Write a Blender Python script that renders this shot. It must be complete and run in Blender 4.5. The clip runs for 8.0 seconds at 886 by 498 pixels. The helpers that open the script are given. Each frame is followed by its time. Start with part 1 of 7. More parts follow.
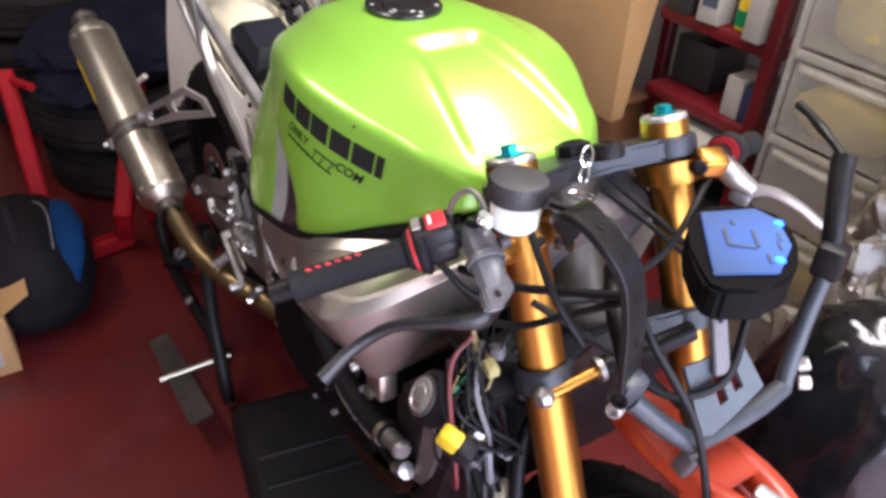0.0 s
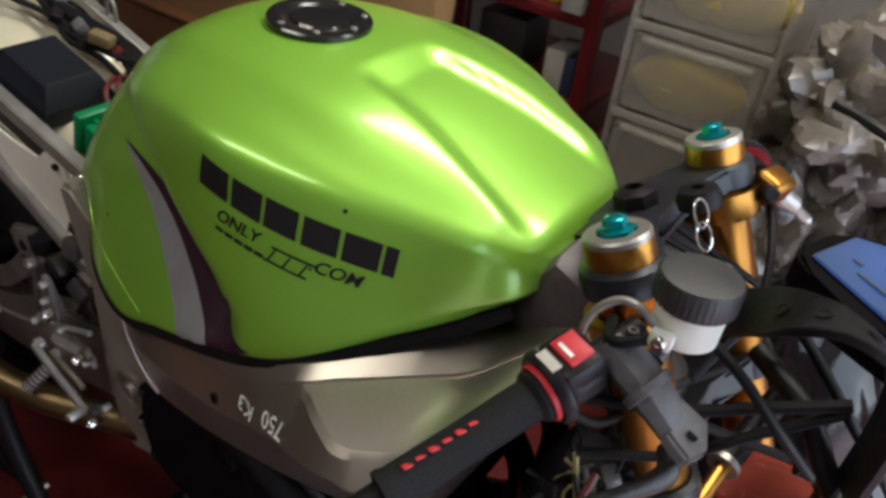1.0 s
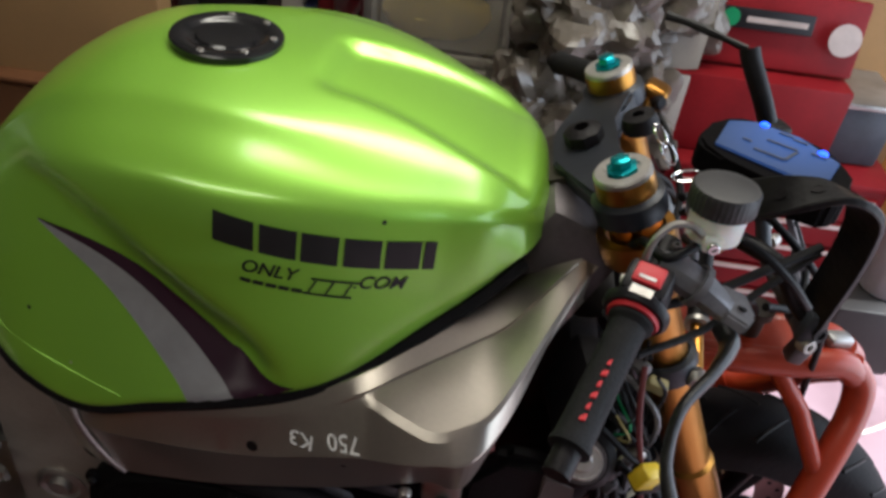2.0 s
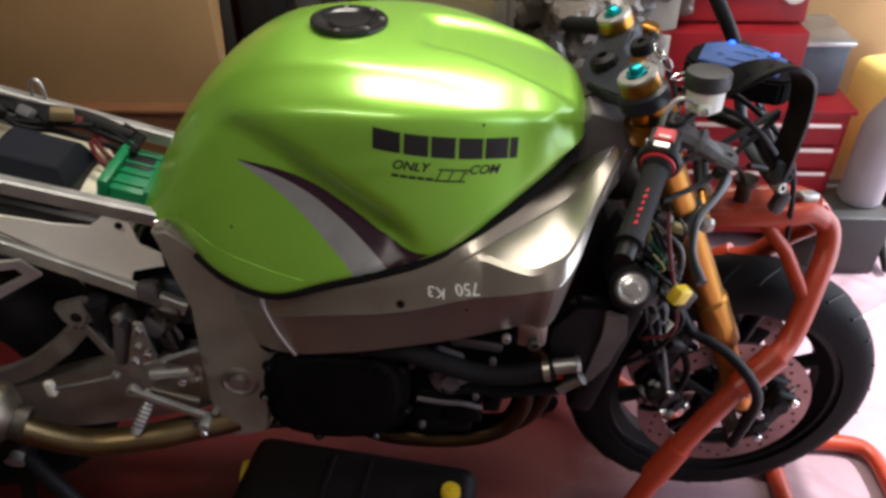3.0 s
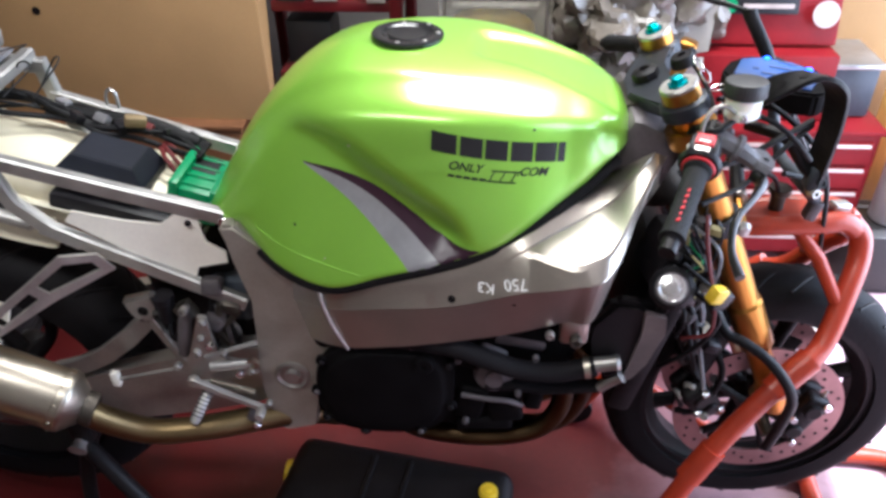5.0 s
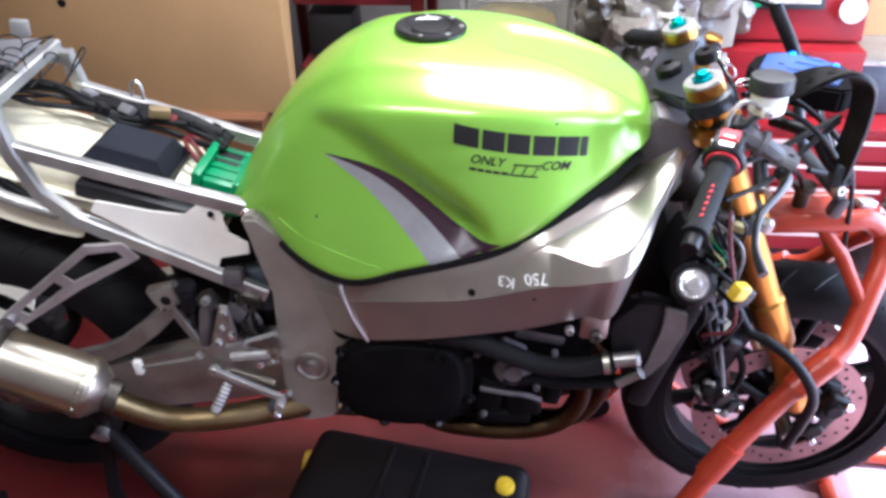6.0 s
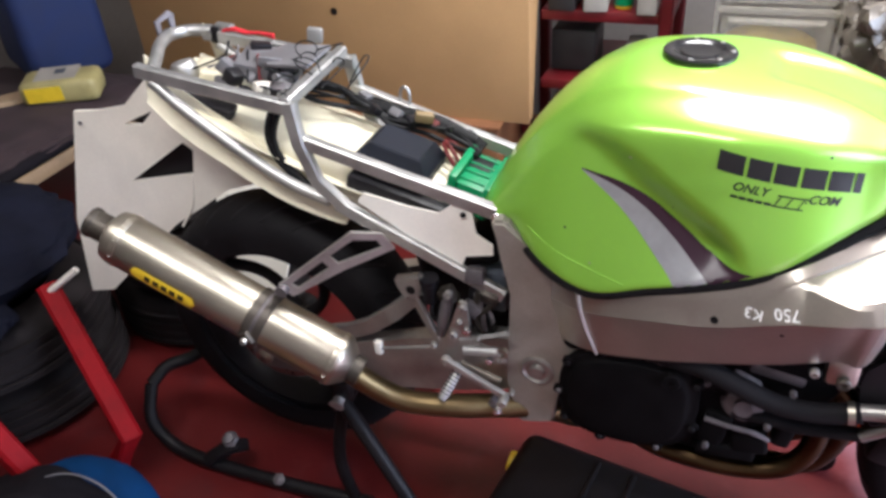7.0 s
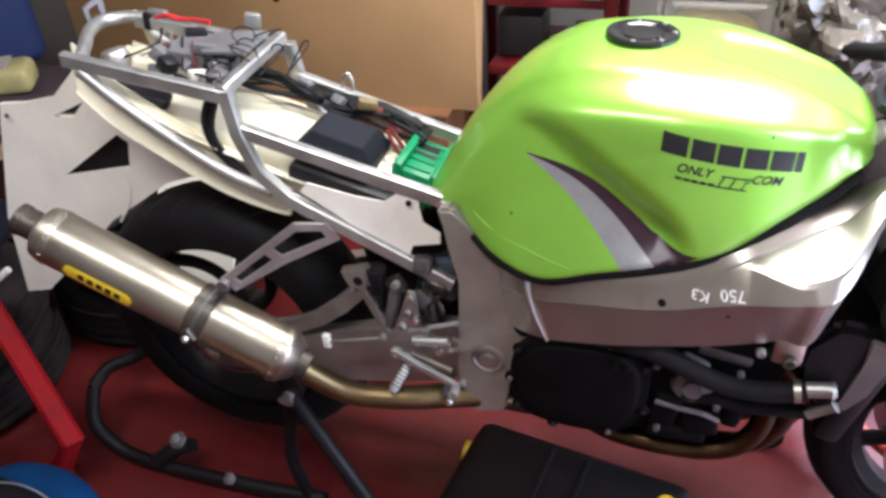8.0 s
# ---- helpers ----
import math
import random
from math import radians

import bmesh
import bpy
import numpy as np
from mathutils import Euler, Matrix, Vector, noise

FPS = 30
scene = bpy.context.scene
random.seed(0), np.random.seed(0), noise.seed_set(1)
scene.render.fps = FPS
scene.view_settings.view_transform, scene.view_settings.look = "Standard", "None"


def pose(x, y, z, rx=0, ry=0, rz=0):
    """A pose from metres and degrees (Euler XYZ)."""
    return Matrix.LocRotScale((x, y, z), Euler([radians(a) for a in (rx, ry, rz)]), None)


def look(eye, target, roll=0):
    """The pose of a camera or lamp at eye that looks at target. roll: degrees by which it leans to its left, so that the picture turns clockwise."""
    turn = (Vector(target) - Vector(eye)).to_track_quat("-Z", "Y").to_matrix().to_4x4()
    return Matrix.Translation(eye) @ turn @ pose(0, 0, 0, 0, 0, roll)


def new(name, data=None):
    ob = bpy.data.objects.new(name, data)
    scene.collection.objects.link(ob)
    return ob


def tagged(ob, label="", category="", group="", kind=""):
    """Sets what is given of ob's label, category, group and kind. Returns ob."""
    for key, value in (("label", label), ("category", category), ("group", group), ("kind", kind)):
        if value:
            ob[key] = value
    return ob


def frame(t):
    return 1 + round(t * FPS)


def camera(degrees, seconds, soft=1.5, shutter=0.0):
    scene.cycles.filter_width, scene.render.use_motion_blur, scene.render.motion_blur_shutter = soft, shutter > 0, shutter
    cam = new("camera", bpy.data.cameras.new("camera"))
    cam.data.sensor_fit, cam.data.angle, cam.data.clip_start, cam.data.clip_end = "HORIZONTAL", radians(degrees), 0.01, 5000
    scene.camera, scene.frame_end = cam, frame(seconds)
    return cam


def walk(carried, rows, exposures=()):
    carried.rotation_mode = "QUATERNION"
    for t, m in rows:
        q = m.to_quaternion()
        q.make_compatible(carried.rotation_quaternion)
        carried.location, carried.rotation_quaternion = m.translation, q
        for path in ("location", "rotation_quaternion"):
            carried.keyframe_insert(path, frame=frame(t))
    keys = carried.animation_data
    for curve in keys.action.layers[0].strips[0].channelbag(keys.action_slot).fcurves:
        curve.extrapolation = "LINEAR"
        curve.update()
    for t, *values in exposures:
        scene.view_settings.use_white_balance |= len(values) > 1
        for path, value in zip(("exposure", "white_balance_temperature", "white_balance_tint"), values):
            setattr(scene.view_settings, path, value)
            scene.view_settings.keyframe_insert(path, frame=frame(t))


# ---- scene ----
cam = camera(60.4, 8.0, soft=3.2, shutter=0.12)
PATH = [
    (0, (0.938, -0.533, 1.395), (-0.434, 0.362, 0.249), 2.7),
    (0.3, (0.804, -0.500, 1.376), (-0.481, 0.481, 0.200), 5.2),
    (0.5, (0.748, -0.478, 1.374), (-0.492, 0.533, 0.174), 4.7),
    (0.7, (0.688, -0.489, 1.361), (-0.446, 0.669, 0.219), 6.3),
    (1, (0.54, -0.577, 1.34), (-0.308, 0.808, 0.173), 6.9),
    (1.2, (0.446, -0.618, 1.342), (-0.092, 0.864, 0.111), 9.7),
    (2.3, (0.233, -0.778, 1.392), (0.257, 0.789, 0.149), 4.0),
    (2.5, (0.208, -0.888, 1.403), (0.252, 0.673, 0.153), 1.9),
    (2.7, (0.208, -0.964, 1.430), (0.144, 0.604, 0.190), -0.9),
    (3, (0.187, -1.026, 1.446), (0.124, 0.565, 0.236), -0.3),
    (3.5, (0.164, -1.079, 1.446), (0.069, 0.527, 0.259), -0.1),
    (4, (0.153, -1.093, 1.446), (0.042, 0.528, 0.279), -0.2),
    (4.5, (0.155, -1.099, 1.447), (0.037, 0.531, 0.294), -0.7),
    (5.8, (0.146, -1.11, 1.457), (-0.003, 0.519, 0.307), -0.7),
    (6, (0.147, -1.108, 1.451), (-0.022, 0.511, 0.289), -1.0),
    (6.2, (0.143, -1.124, 1.448), (-0.106, 0.469, 0.273), -2.2),
    (6.3, (0.141, -1.127, 1.452), (-0.190, 0.457, 0.287), -3.3),
    (6.5, (0.12, -1.14, 1.478), (-0.356, 0.429, 0.333), -5.0),
    (6.7, (0.107, -1.140, 1.483), (-0.509, 0.390, 0.350), -6.0),
    (7, (0.083, -1.16, 1.477), (-0.581, 0.36, 0.36), -4.6),
    (7.5, (0.081, -1.151, 1.473), (-0.554, 0.356, 0.323), -4.7),
    (8, (0.091, -1.137, 1.46), (-0.462, 0.407, 0.315), -3.8),
]
EXPOSURES = [(0, 1.55, 5800, 19), (0.5, 0.85, 5900, 0), (1, 0.37, 5950, 8), (1.2, 0.29, 6000, 8), (2.3, 0.15, 5900, 8), (2.5, 0.19, 5900, 8), (3, 0.59, 6050, 10), (3.5, 0.89, 6050, 10), (4, 1.07, 5950, 11), (4.5, 1.32, 5650, 10), (6, 2.00, 5150, 14), (6.5, 2.04, 5450, 13), (7, 1.92, 5480, 13), (7.5, 2.06, 5500, 13), (8, 2.01, 5450, 12)]
walk(cam, [(t, look(eye, target, roll)) for t, eye, target, roll in PATH], EXPOSURES)

# ---- world and lights ----
world = bpy.data.worlds.new("world")
scene.world = world
world.use_nodes = True
wn = world.node_tree
sky = wn.nodes.new("ShaderNodeTexSky")
sky.sky_type = "NISHITA"
sky.sun_disc = False
sky.sun_elevation = radians(53)
sky.sun_rotation = radians(90)
wn.nodes["Background"].inputs["Strength"].default_value = 0.08
wn.links.new(sky.outputs["Color"], wn.nodes["Background"].inputs["Color"])

sun_data = bpy.data.lights.new("sun", "SUN")
sun_data.energy, sun_data.angle, sun_data.color = 5.0, radians(0.6), (1.0, 0.95, 0.88)
sun = new("sun", sun_data)
sun.matrix_basis = look((2.76, 0.72, 2.14), (1.15, 0.60, 0.0))

# the sky's light in the open garage door
door_data = bpy.data.lights.new("door_light", "AREA")
door_data.shape, door_data.size, door_data.size_y = "RECTANGLE", 2.6, 1.9
door_data.energy, door_data.color = 42.0, (0.88, 0.92, 1.0)
door_lamp = new("door_light", door_data)
door_lamp.matrix_basis = look((2.35, 0.1, 1.1), (0.6, 0.1, 0.75))


def batten_lamp(x, y, power, along=0.0, wide=0.42):
    data = bpy.data.lights.new("batten_lamp", "AREA")
    data.shape, data.size, data.size_y = "RECTANGLE", 1.5, wide
    data.energy, data.color = power, (1.0, 0.91, 0.76)
    lamp = new("batten_lamp", data)
    lamp.matrix_basis = pose(x, y, 2.36, 0, 0, along)


BATTENS = ((0.50, 0.58, 21.0, 0, 0.36), (-0.55, -1.05, 8.0, 0, 0.10))
for x, y, power, along, wide in BATTENS:
    batten_lamp(x, y, power, along, wide)

# ---- materials ----
def material(name, colour, rough=0.5, metal=0.0, vary=0.12, scale=9.0, fine=120.0, bump=0.08, coat=0.0, second=None, patch=0.5, rough_vary=0.12, **inputs):
    """A surface with stains at one scale and grain at another, in object space."""
    m = bpy.data.materials.new(name)
    m.use_nodes = True
    nt = m.node_tree
    b = nt.nodes["Principled BSDF"]
    co = nt.nodes.new("ShaderNodeTexCoord")
    big, small = nt.nodes.new("ShaderNodeTexNoise"), nt.nodes.new("ShaderNodeTexNoise")
    big.inputs["Scale"].default_value, big.inputs["Detail"].default_value = scale, 5.0
    small.inputs["Scale"].default_value, small.inputs["Detail"].default_value = fine, 3.0
    nt.links.new(co.outputs["Object"], big.inputs["Vector"])
    nt.links.new(co.outputs["Object"], small.inputs["Vector"])
    ramp = nt.nodes.new("ShaderNodeValToRGB")
    lo = second or [max(0.0, c * (1 - 2.2 * vary)) for c in colour]
    ramp.color_ramp.elements[0].color = (*lo, 1)
    ramp.color_ramp.elements[1].color = (*colour, 1)
    ramp.color_ramp.elements[0].position = patch - 0.22
    ramp.color_ramp.elements[1].position = patch + 0.12
    nt.links.new(big.outputs["Fac"], ramp.inputs["Fac"])
    mix = nt.nodes.new("ShaderNodeMix")
    mix.data_type, mix.blend_type = "RGBA", "MULTIPLY"
    mix.inputs["Factor"].default_value = min(1.0, vary * 2.5)
    grey = nt.nodes.new("ShaderNodeMapRange")
    grey.inputs["To Min"].default_value, grey.inputs["To Max"].default_value = 0.55, 1.3
    nt.links.new(small.outputs["Fac"], grey.inputs["Value"])
    nt.links.new(ramp.outputs["Color"], mix.inputs["A"])
    nt.links.new(grey.outputs["Result"], mix.inputs["B"])
    nt.links.new(mix.outputs["Result"], b.inputs["Base Color"])
    rr = nt.nodes.new("ShaderNodeMapRange")
    rr.inputs["To Min"].default_value = max(0.02, rough - rough_vary)
    rr.inputs["To Max"].default_value = min(1.0, rough + rough_vary)
    nt.links.new(big.outputs["Fac"], rr.inputs["Value"])
    nt.links.new(rr.outputs["Result"], b.inputs["Roughness"])
    b.inputs["Metallic"].default_value = metal
    b.inputs["Coat Weight"].default_value = coat
    b.inputs["Coat Roughness"].default_value = 0.06
    if bump:
        bp = nt.nodes.new("ShaderNodeBump")
        bp.inputs["Strength"].default_value, bp.inputs["Distance"].default_value = bump, 0.004
        nt.links.new(small.outputs["Fac"], bp.inputs["Height"])
        nt.links.new(bp.outputs["Normal"], b.inputs["Normal"])
    for key, value in inputs.items():
        b.inputs[key.replace("_", " ")].default_value = value
    return m


GREEN = material("lime_pearl_paint", (0.285, 0.60, 0.048), 0.42, 0.48, 0.03, 3.0, 900.0, 0.0, coat=0.9, rough_vary=0.05, Coat_Roughness=0.18, Coat_IOR=1.6)
FRAME = material("satin_frame_metal", (0.46, 0.42, 0.365), 0.33, 0.92, 0.07, 9.0, 220.0, 0.02, rough_vary=0.06)
ALU = material("bare_aluminium", (0.50, 0.495, 0.48), 0.40, 0.80, 0.14, 16.0, 300.0, 0.06)
STEEL = material("brushed_titanium", (0.45, 0.415, 0.340), 0.36, 1.0, 0.10, 7.0, 400.0, 0.03)
BRASS = material("heat_tinted_pipe", (0.20, 0.145, 0.070), 0.38, 1.0, 0.15, 12.0, 200.0, 0.04)
GOLD = material("gold_anodised", (0.45, 0.215, 0.043), 0.34, 1.0, 0.08, 8.0, 260.0, 0.02)
TEAL = material("teal_anodised", (0.02, 0.38, 0.42), 0.25, 0.8, 0.06, 20.0)
BLACK = material("black_casting", (0.009, 0.0075, 0.0085), 0.46, 0.0, 0.15, 20.0, 240.0, 0.15, Specular_IOR_Level=0.18)
PLASTIC = material("black_plastic", (0.011, 0.010, 0.0125), 0.42, 0.0, 0.12, 25.0, 300.0, 0.10, Specular_IOR_Level=0.26)
RUBBER = material("tyre_rubber", (0.010, 0.009, 0.010), 0.62, 0.0, 0.18, 16.0, 200.0, 0.20, Specular_IOR_Level=0.10)
GLOSS = material("gloss_black", (0.012, 0.012, 0.013), 0.14, 0.0, 0.1, 20.0, bump=0.0)
GRIPR = material("grip_rubber", (0.009, 0.009, 0.010), 0.60, 0.0, 0.14, 30.0, 700.0, 0.5, Specular_IOR_Level=0.2)
STANDRED = material("orange_red_paint", (0.40, 0.040, 0.012), 0.38, 0.0, 0.12, 10.0, 150.0, 0.05, coat=0.15)
DARKRED = material("red_enamel", (0.22, 0.008, 0.012), 0.50, 0.0, 0.14, 8.0, 120.0, 0.06, coat=0.0, Specular_IOR_Level=0.18)
STANDDEEP = material("deep_red_paint", (0.25, 0.0045, 0.008), 0.58, 0.0, 0.16, 10.0, 120.0, 0.08, Specular_IOR_Level=0.12)
OLDTYRE = material("dusty_old_rubber", (0.019, 0.0155, 0.016), 0.7, 0.0, 0.3, 9.0, 160.0, 0.25, Specular_IOR_Level=0.12)
STAYBLUE = material("blue_grey_stay_paint", (0.048, 0.056, 0.068), 0.42, 0.0, 0.2, 20.0, 150.0, 0.15, Specular_IOR_Level=0.35)
ENGINE = material("sooty_engine_paint", (0.0042, 0.0036, 0.0040), 0.68, 0.0, 0.2, 18.0, 200.0, 0.15, Specular_IOR_Level=0.06)
MCM = material("worn_grey_casting", (0.20, 0.198, 0.21), 0.38, 0.35, 0.22, 22.0, 180.0, 0.15, Specular_IOR_Level=0.4)


def floor_material():
    """Red paint, scuffed and stained, with dusty wear and daylight painted paler towards the door."""
    m = material("red_floor_paint", (0.102, 0.0104, 0.0098), 0.36, 0.0, 0.14, 2.2, 70.0, 0.10, second=(0.052, 0.0060, 0.0064), patch=0.47, rough_vary=0.14, Specular_IOR_Level=0.35)
    nt = m.node_tree
    b = nt.nodes["Principled BSDF"]
    paint = b.inputs["Base Color"].links[0].from_socket
    co = nt.nodes.new("ShaderNodeTexCoord")
    sep = nt.nodes.new("ShaderNodeSeparateXYZ")
    nt.links.new(co.outputs["Object"], sep.inputs["Vector"])
    n = nt.nodes.new("ShaderNodeTexNoise")
    n.inputs["Scale"].default_value, n.inputs["Detail"].default_value, n.inputs["Roughness"].default_value = 2.2, 7.0, 0.55
    nt.links.new(co.outputs["Object"], n.inputs["Vector"])
    # pale pink mixed in along x: dusty wear plus the doorway's daylight in the colour
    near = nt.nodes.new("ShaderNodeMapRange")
    # starts at x 0.2 so the floor in the bike's shadow stays dark
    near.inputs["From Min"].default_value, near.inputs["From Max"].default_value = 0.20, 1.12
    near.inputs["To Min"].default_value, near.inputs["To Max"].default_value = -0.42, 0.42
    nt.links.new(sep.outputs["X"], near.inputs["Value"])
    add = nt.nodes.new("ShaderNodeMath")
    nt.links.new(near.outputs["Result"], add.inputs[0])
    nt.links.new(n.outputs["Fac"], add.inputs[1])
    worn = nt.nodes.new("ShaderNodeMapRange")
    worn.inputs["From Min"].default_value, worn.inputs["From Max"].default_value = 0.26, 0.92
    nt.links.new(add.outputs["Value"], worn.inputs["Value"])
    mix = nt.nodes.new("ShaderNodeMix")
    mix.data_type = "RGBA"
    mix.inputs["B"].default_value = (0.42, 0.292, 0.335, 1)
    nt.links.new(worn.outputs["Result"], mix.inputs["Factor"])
    # scuffs and tyre marks in the paint
    sn = nt.nodes.new("ShaderNodeTexNoise")
    sn.inputs["Scale"].default_value, sn.inputs["Detail"].default_value, sn.inputs["Roughness"].default_value = 6.0, 10.0, 0.7
    nt.links.new(co.outputs["Object"], sn.inputs["Vector"])
    sr = nt.nodes.new("ShaderNodeMapRange")
    sr.inputs["From Min"].default_value, sr.inputs["From Max"].default_value = 0.54, 0.70
    sr.inputs["To Max"].default_value = 0.14
    nt.links.new(sn.outputs["Fac"], sr.inputs["Value"])
    scuff = nt.nodes.new("ShaderNodeMix")
    scuff.data_type = "RGBA"
    scuff.inputs["B"].default_value = (0.24, 0.085, 0.095, 1)
    nt.links.new(sr.outputs["Result"], scuff.inputs["Factor"])
    nt.links.new(paint, scuff.inputs["A"])
    nt.links.new(scuff.outputs["Result"], mix.inputs["A"])
    # oil and dirt trodden into the floor
    dn = nt.nodes.new("ShaderNodeTexNoise")
    dn.inputs["Scale"].default_value, dn.inputs["Detail"].default_value, dn.inputs["Roughness"].default_value = 3.6, 9.0, 0.62
    dn.inputs["Distortion"].default_value = 0.6
    nt.links.new(co.outputs["Object"], dn.inputs["Vector"])
    dr = nt.nodes.new("ShaderNodeMapRange")
    dr.inputs["From Min"].default_value, dr.inputs["From Max"].default_value = 0.54, 0.72
    dr.inputs["To Max"].default_value = 0.55
    nt.links.new(dn.outputs["Fac"], dr.inputs["Value"])
    dirt = nt.nodes.new("ShaderNodeMix")
    dirt.data_type = "RGBA"
    dirt.inputs["B"].default_value = (0.040, 0.014, 0.017, 1)
    nt.links.new(dr.outputs["Result"], dirt.inputs["Factor"])
    nt.links.new(mix.outputs["Result"], dirt.inputs["A"])
    nt.links.new(dirt.outputs["Result"], b.inputs["Base Color"])
    return m


FLOORM = floor_material()
CARD = material("brown_board", (0.36, 0.21, 0.085), 0.75, 0.0, 0.07, 4.0, 140.0, 0.06)
CREAM = material("cream_plastic", (0.74, 0.69, 0.52), 0.42, 0.0, 0.06, 7.0, 160.0, 0.04)
WHITE = material("dull_white_plastic", (0.87, 0.83, 0.74), 0.45, 0.0, 0.07, 6.0, 160.0, 0.05)
POT = material("translucent_pot", (0.80, 0.78, 0.72), 0.35, 0.0, 0.04, 20.0, Subsurface_Weight=0.3)
GREENP = material("green_plastic", (0.004, 0.21, 0.075), 0.4, 0.0, 0.08, 20.0)
DECAL = material("black_vinyl", (0.012, 0.012, 0.012), 0.35, 0.0, 0.05, 30.0, bump=0.0)
GREYDEC = material("grey_vinyl", (0.30, 0.30, 0.31), 0.38, 0.2, 0.06, 30.0, bump=0.0)
PURPLE = material("dark_plum_vinyl", (0.030, 0.008, 0.020), 0.35, 0.0, 0.06, 30.0, bump=0.0)
REDINK = material("red_print", (0.55, 0.02, 0.03), 0.5, 0.0, 0.05, 30.0, bump=0.0)
CHALK = material("white_paint_pen", (0.90, 0.90, 0.88), 0.7, 0.0, 0.12, 60.0, bump=0.0)
YELLOW = material("yellow_plastic", (0.78, 0.55, 0.02), 0.4, 0.0, 0.08, 20.0)
LIDM = material("worn_black_cap", (0.035, 0.034, 0.036), 0.5, 0.0, 0.15, 30.0, 300.0, 0.12)
CHROME = material("chrome", (0.85, 0.85, 0.86), 0.12, 1.0, 0.05, 20.0, bump=0.0)
GREYPNT = material("blue_grey_paint", (0.070, 0.080, 0.100), 0.45, 0.0, 0.16, 16.0, 140.0, 0.12, Specular_IOR_Level=0.35)
STAYM = material("stay_steel", (0.010, 0.0095, 0.010), 0.44, 0.0, 0.3, 18.0, 140.0, 0.2, Specular_IOR_Level=0.20)
WALLM = material("painted_block_wall", (0.24, 0.215, 0.19), 0.8, 0.0, 0.10, 1.6, 40.0, 0.15)
CEILM = material("ceiling_board", (0.58, 0.53, 0.46), 0.85, 0.0, 0.06, 1.2, 40.0, 0.10)
BLUE = material("blue_fabric", (0.006, 0.016, 0.075), 0.8, 0.0, 0.10, 12.0, 350.0, 0.3)
DARKF = material("dark_fabric", (0.009, 0.0075, 0.010), 0.85, 0.0, 0.16, 8.0, 300.0, 0.3, Specular_IOR_Level=0.12)
WOOD = material("pale_timber", (0.42, 0.30, 0.18), 0.6, 0.0, 0.12, 6.0, 90.0, 0.10)
FOIL = material("crumpled_plastic_bag", (0.155, 0.132, 0.108), 0.27, 0.0, 0.22, 5.0, 90.0, 0.15, patch=0.5, rough_vary=0.06, Specular_IOR_Level=0.6)
CLEARP = material("frosted_drawer_plastic", (0.36, 0.33, 0.27), 0.5, 0.0, 0.06, 6.0, Alpha=0.36)
KHAKI = material("khaki_wrapper", (0.36, 0.31, 0.13), 0.45, 0.0, 0.12, 16.0)
DISC = material("brake_disc_steel", (0.34, 0.21, 0.20), 0.38, 0.9, 0.12, 20.0)
COPPER = material("orange_casting", (0.55, 0.20, 0.03), 0.35, 0.7, 0.10, 15.0)

SATIN = material("satin_dull_alloy", (0.46, 0.44, 0.41), 0.42, 0.85, 0.16, 12.0, 200.0, 0.08)
SHELFRED = material("dark_red_enamel", (0.11, 0.004, 0.007), 0.45, 0.0, 0.14, 8.0, 120.0, 0.05)
DULL = material("dull_casting", (0.12, 0.105, 0.11), 0.5, 0.4, 0.16, 20.0, 160.0, 0.15)
PIVOT = material("dull_cast_alloy", (0.335, 0.305, 0.265), 0.52, 0.55, 0.12, 14.0, 220.0, 0.08)
DARKALU = material("stained_alloy", (0.085, 0.073, 0.060), 0.45, 0.7, 0.2, 14.0, 160.0, 0.1)
SCREEN = bpy.data.materials.new("lit_screen")
SCREEN.use_nodes = True
sb = SCREEN.node_tree.nodes["Principled BSDF"]
sb.inputs["Base Color"].default_value = (0.050, 0.065, 0.090, 1)
sb.inputs["Roughness"].default_value = 0.12
sb.inputs["Emission Color"].default_value = (0.06, 0.20, 0.75, 1)
sn = SCREEN.node_tree
s_co, s_far, s_map = sn.nodes.new("ShaderNodeTexCoord"), sn.nodes.new("ShaderNodeVectorMath"), sn.nodes.new("ShaderNodeMapRange")
s_far.operation = "DISTANCE"
s_far.inputs[1].default_value = (0.612, 0.072, 0.998)
s_map.inputs["From Min"].default_value, s_map.inputs["From Max"].default_value = 0.015, 0.105
s_map.inputs["To Min"].default_value, s_map.inputs["To Max"].default_value = 0.36, 0.065
sn.links.new(s_co.outputs["Object"], s_far.inputs[0])
sn.links.new(s_far.outputs["Value"], s_map.inputs["Value"])
sn.links.new(s_map.outputs["Result"], sb.inputs["Emission Strength"])
LED = bpy.data.materials.new("blue_lamp")
LED.use_nodes = True
lb = LED.node_tree.nodes["Principled BSDF"]
lb.inputs["Base Color"].default_value = (0.01, 0.03, 0.5, 1)
lb.inputs["Emission Color"].default_value = (0.02, 0.10, 1.0, 1)
lb.inputs["Emission Strength"].default_value = 3.0
TUBE = bpy.data.materials.new("lamp_diffuser")
TUBE.use_nodes = True
tb = TUBE.node_tree.nodes["Principled BSDF"]
tb.inputs["Emission Color"].default_value = (1.0, 0.85, 0.62, 1)
tb.inputs["Emission Strength"].default_value = 2.0


# ---- building helpers ----
V = Vector


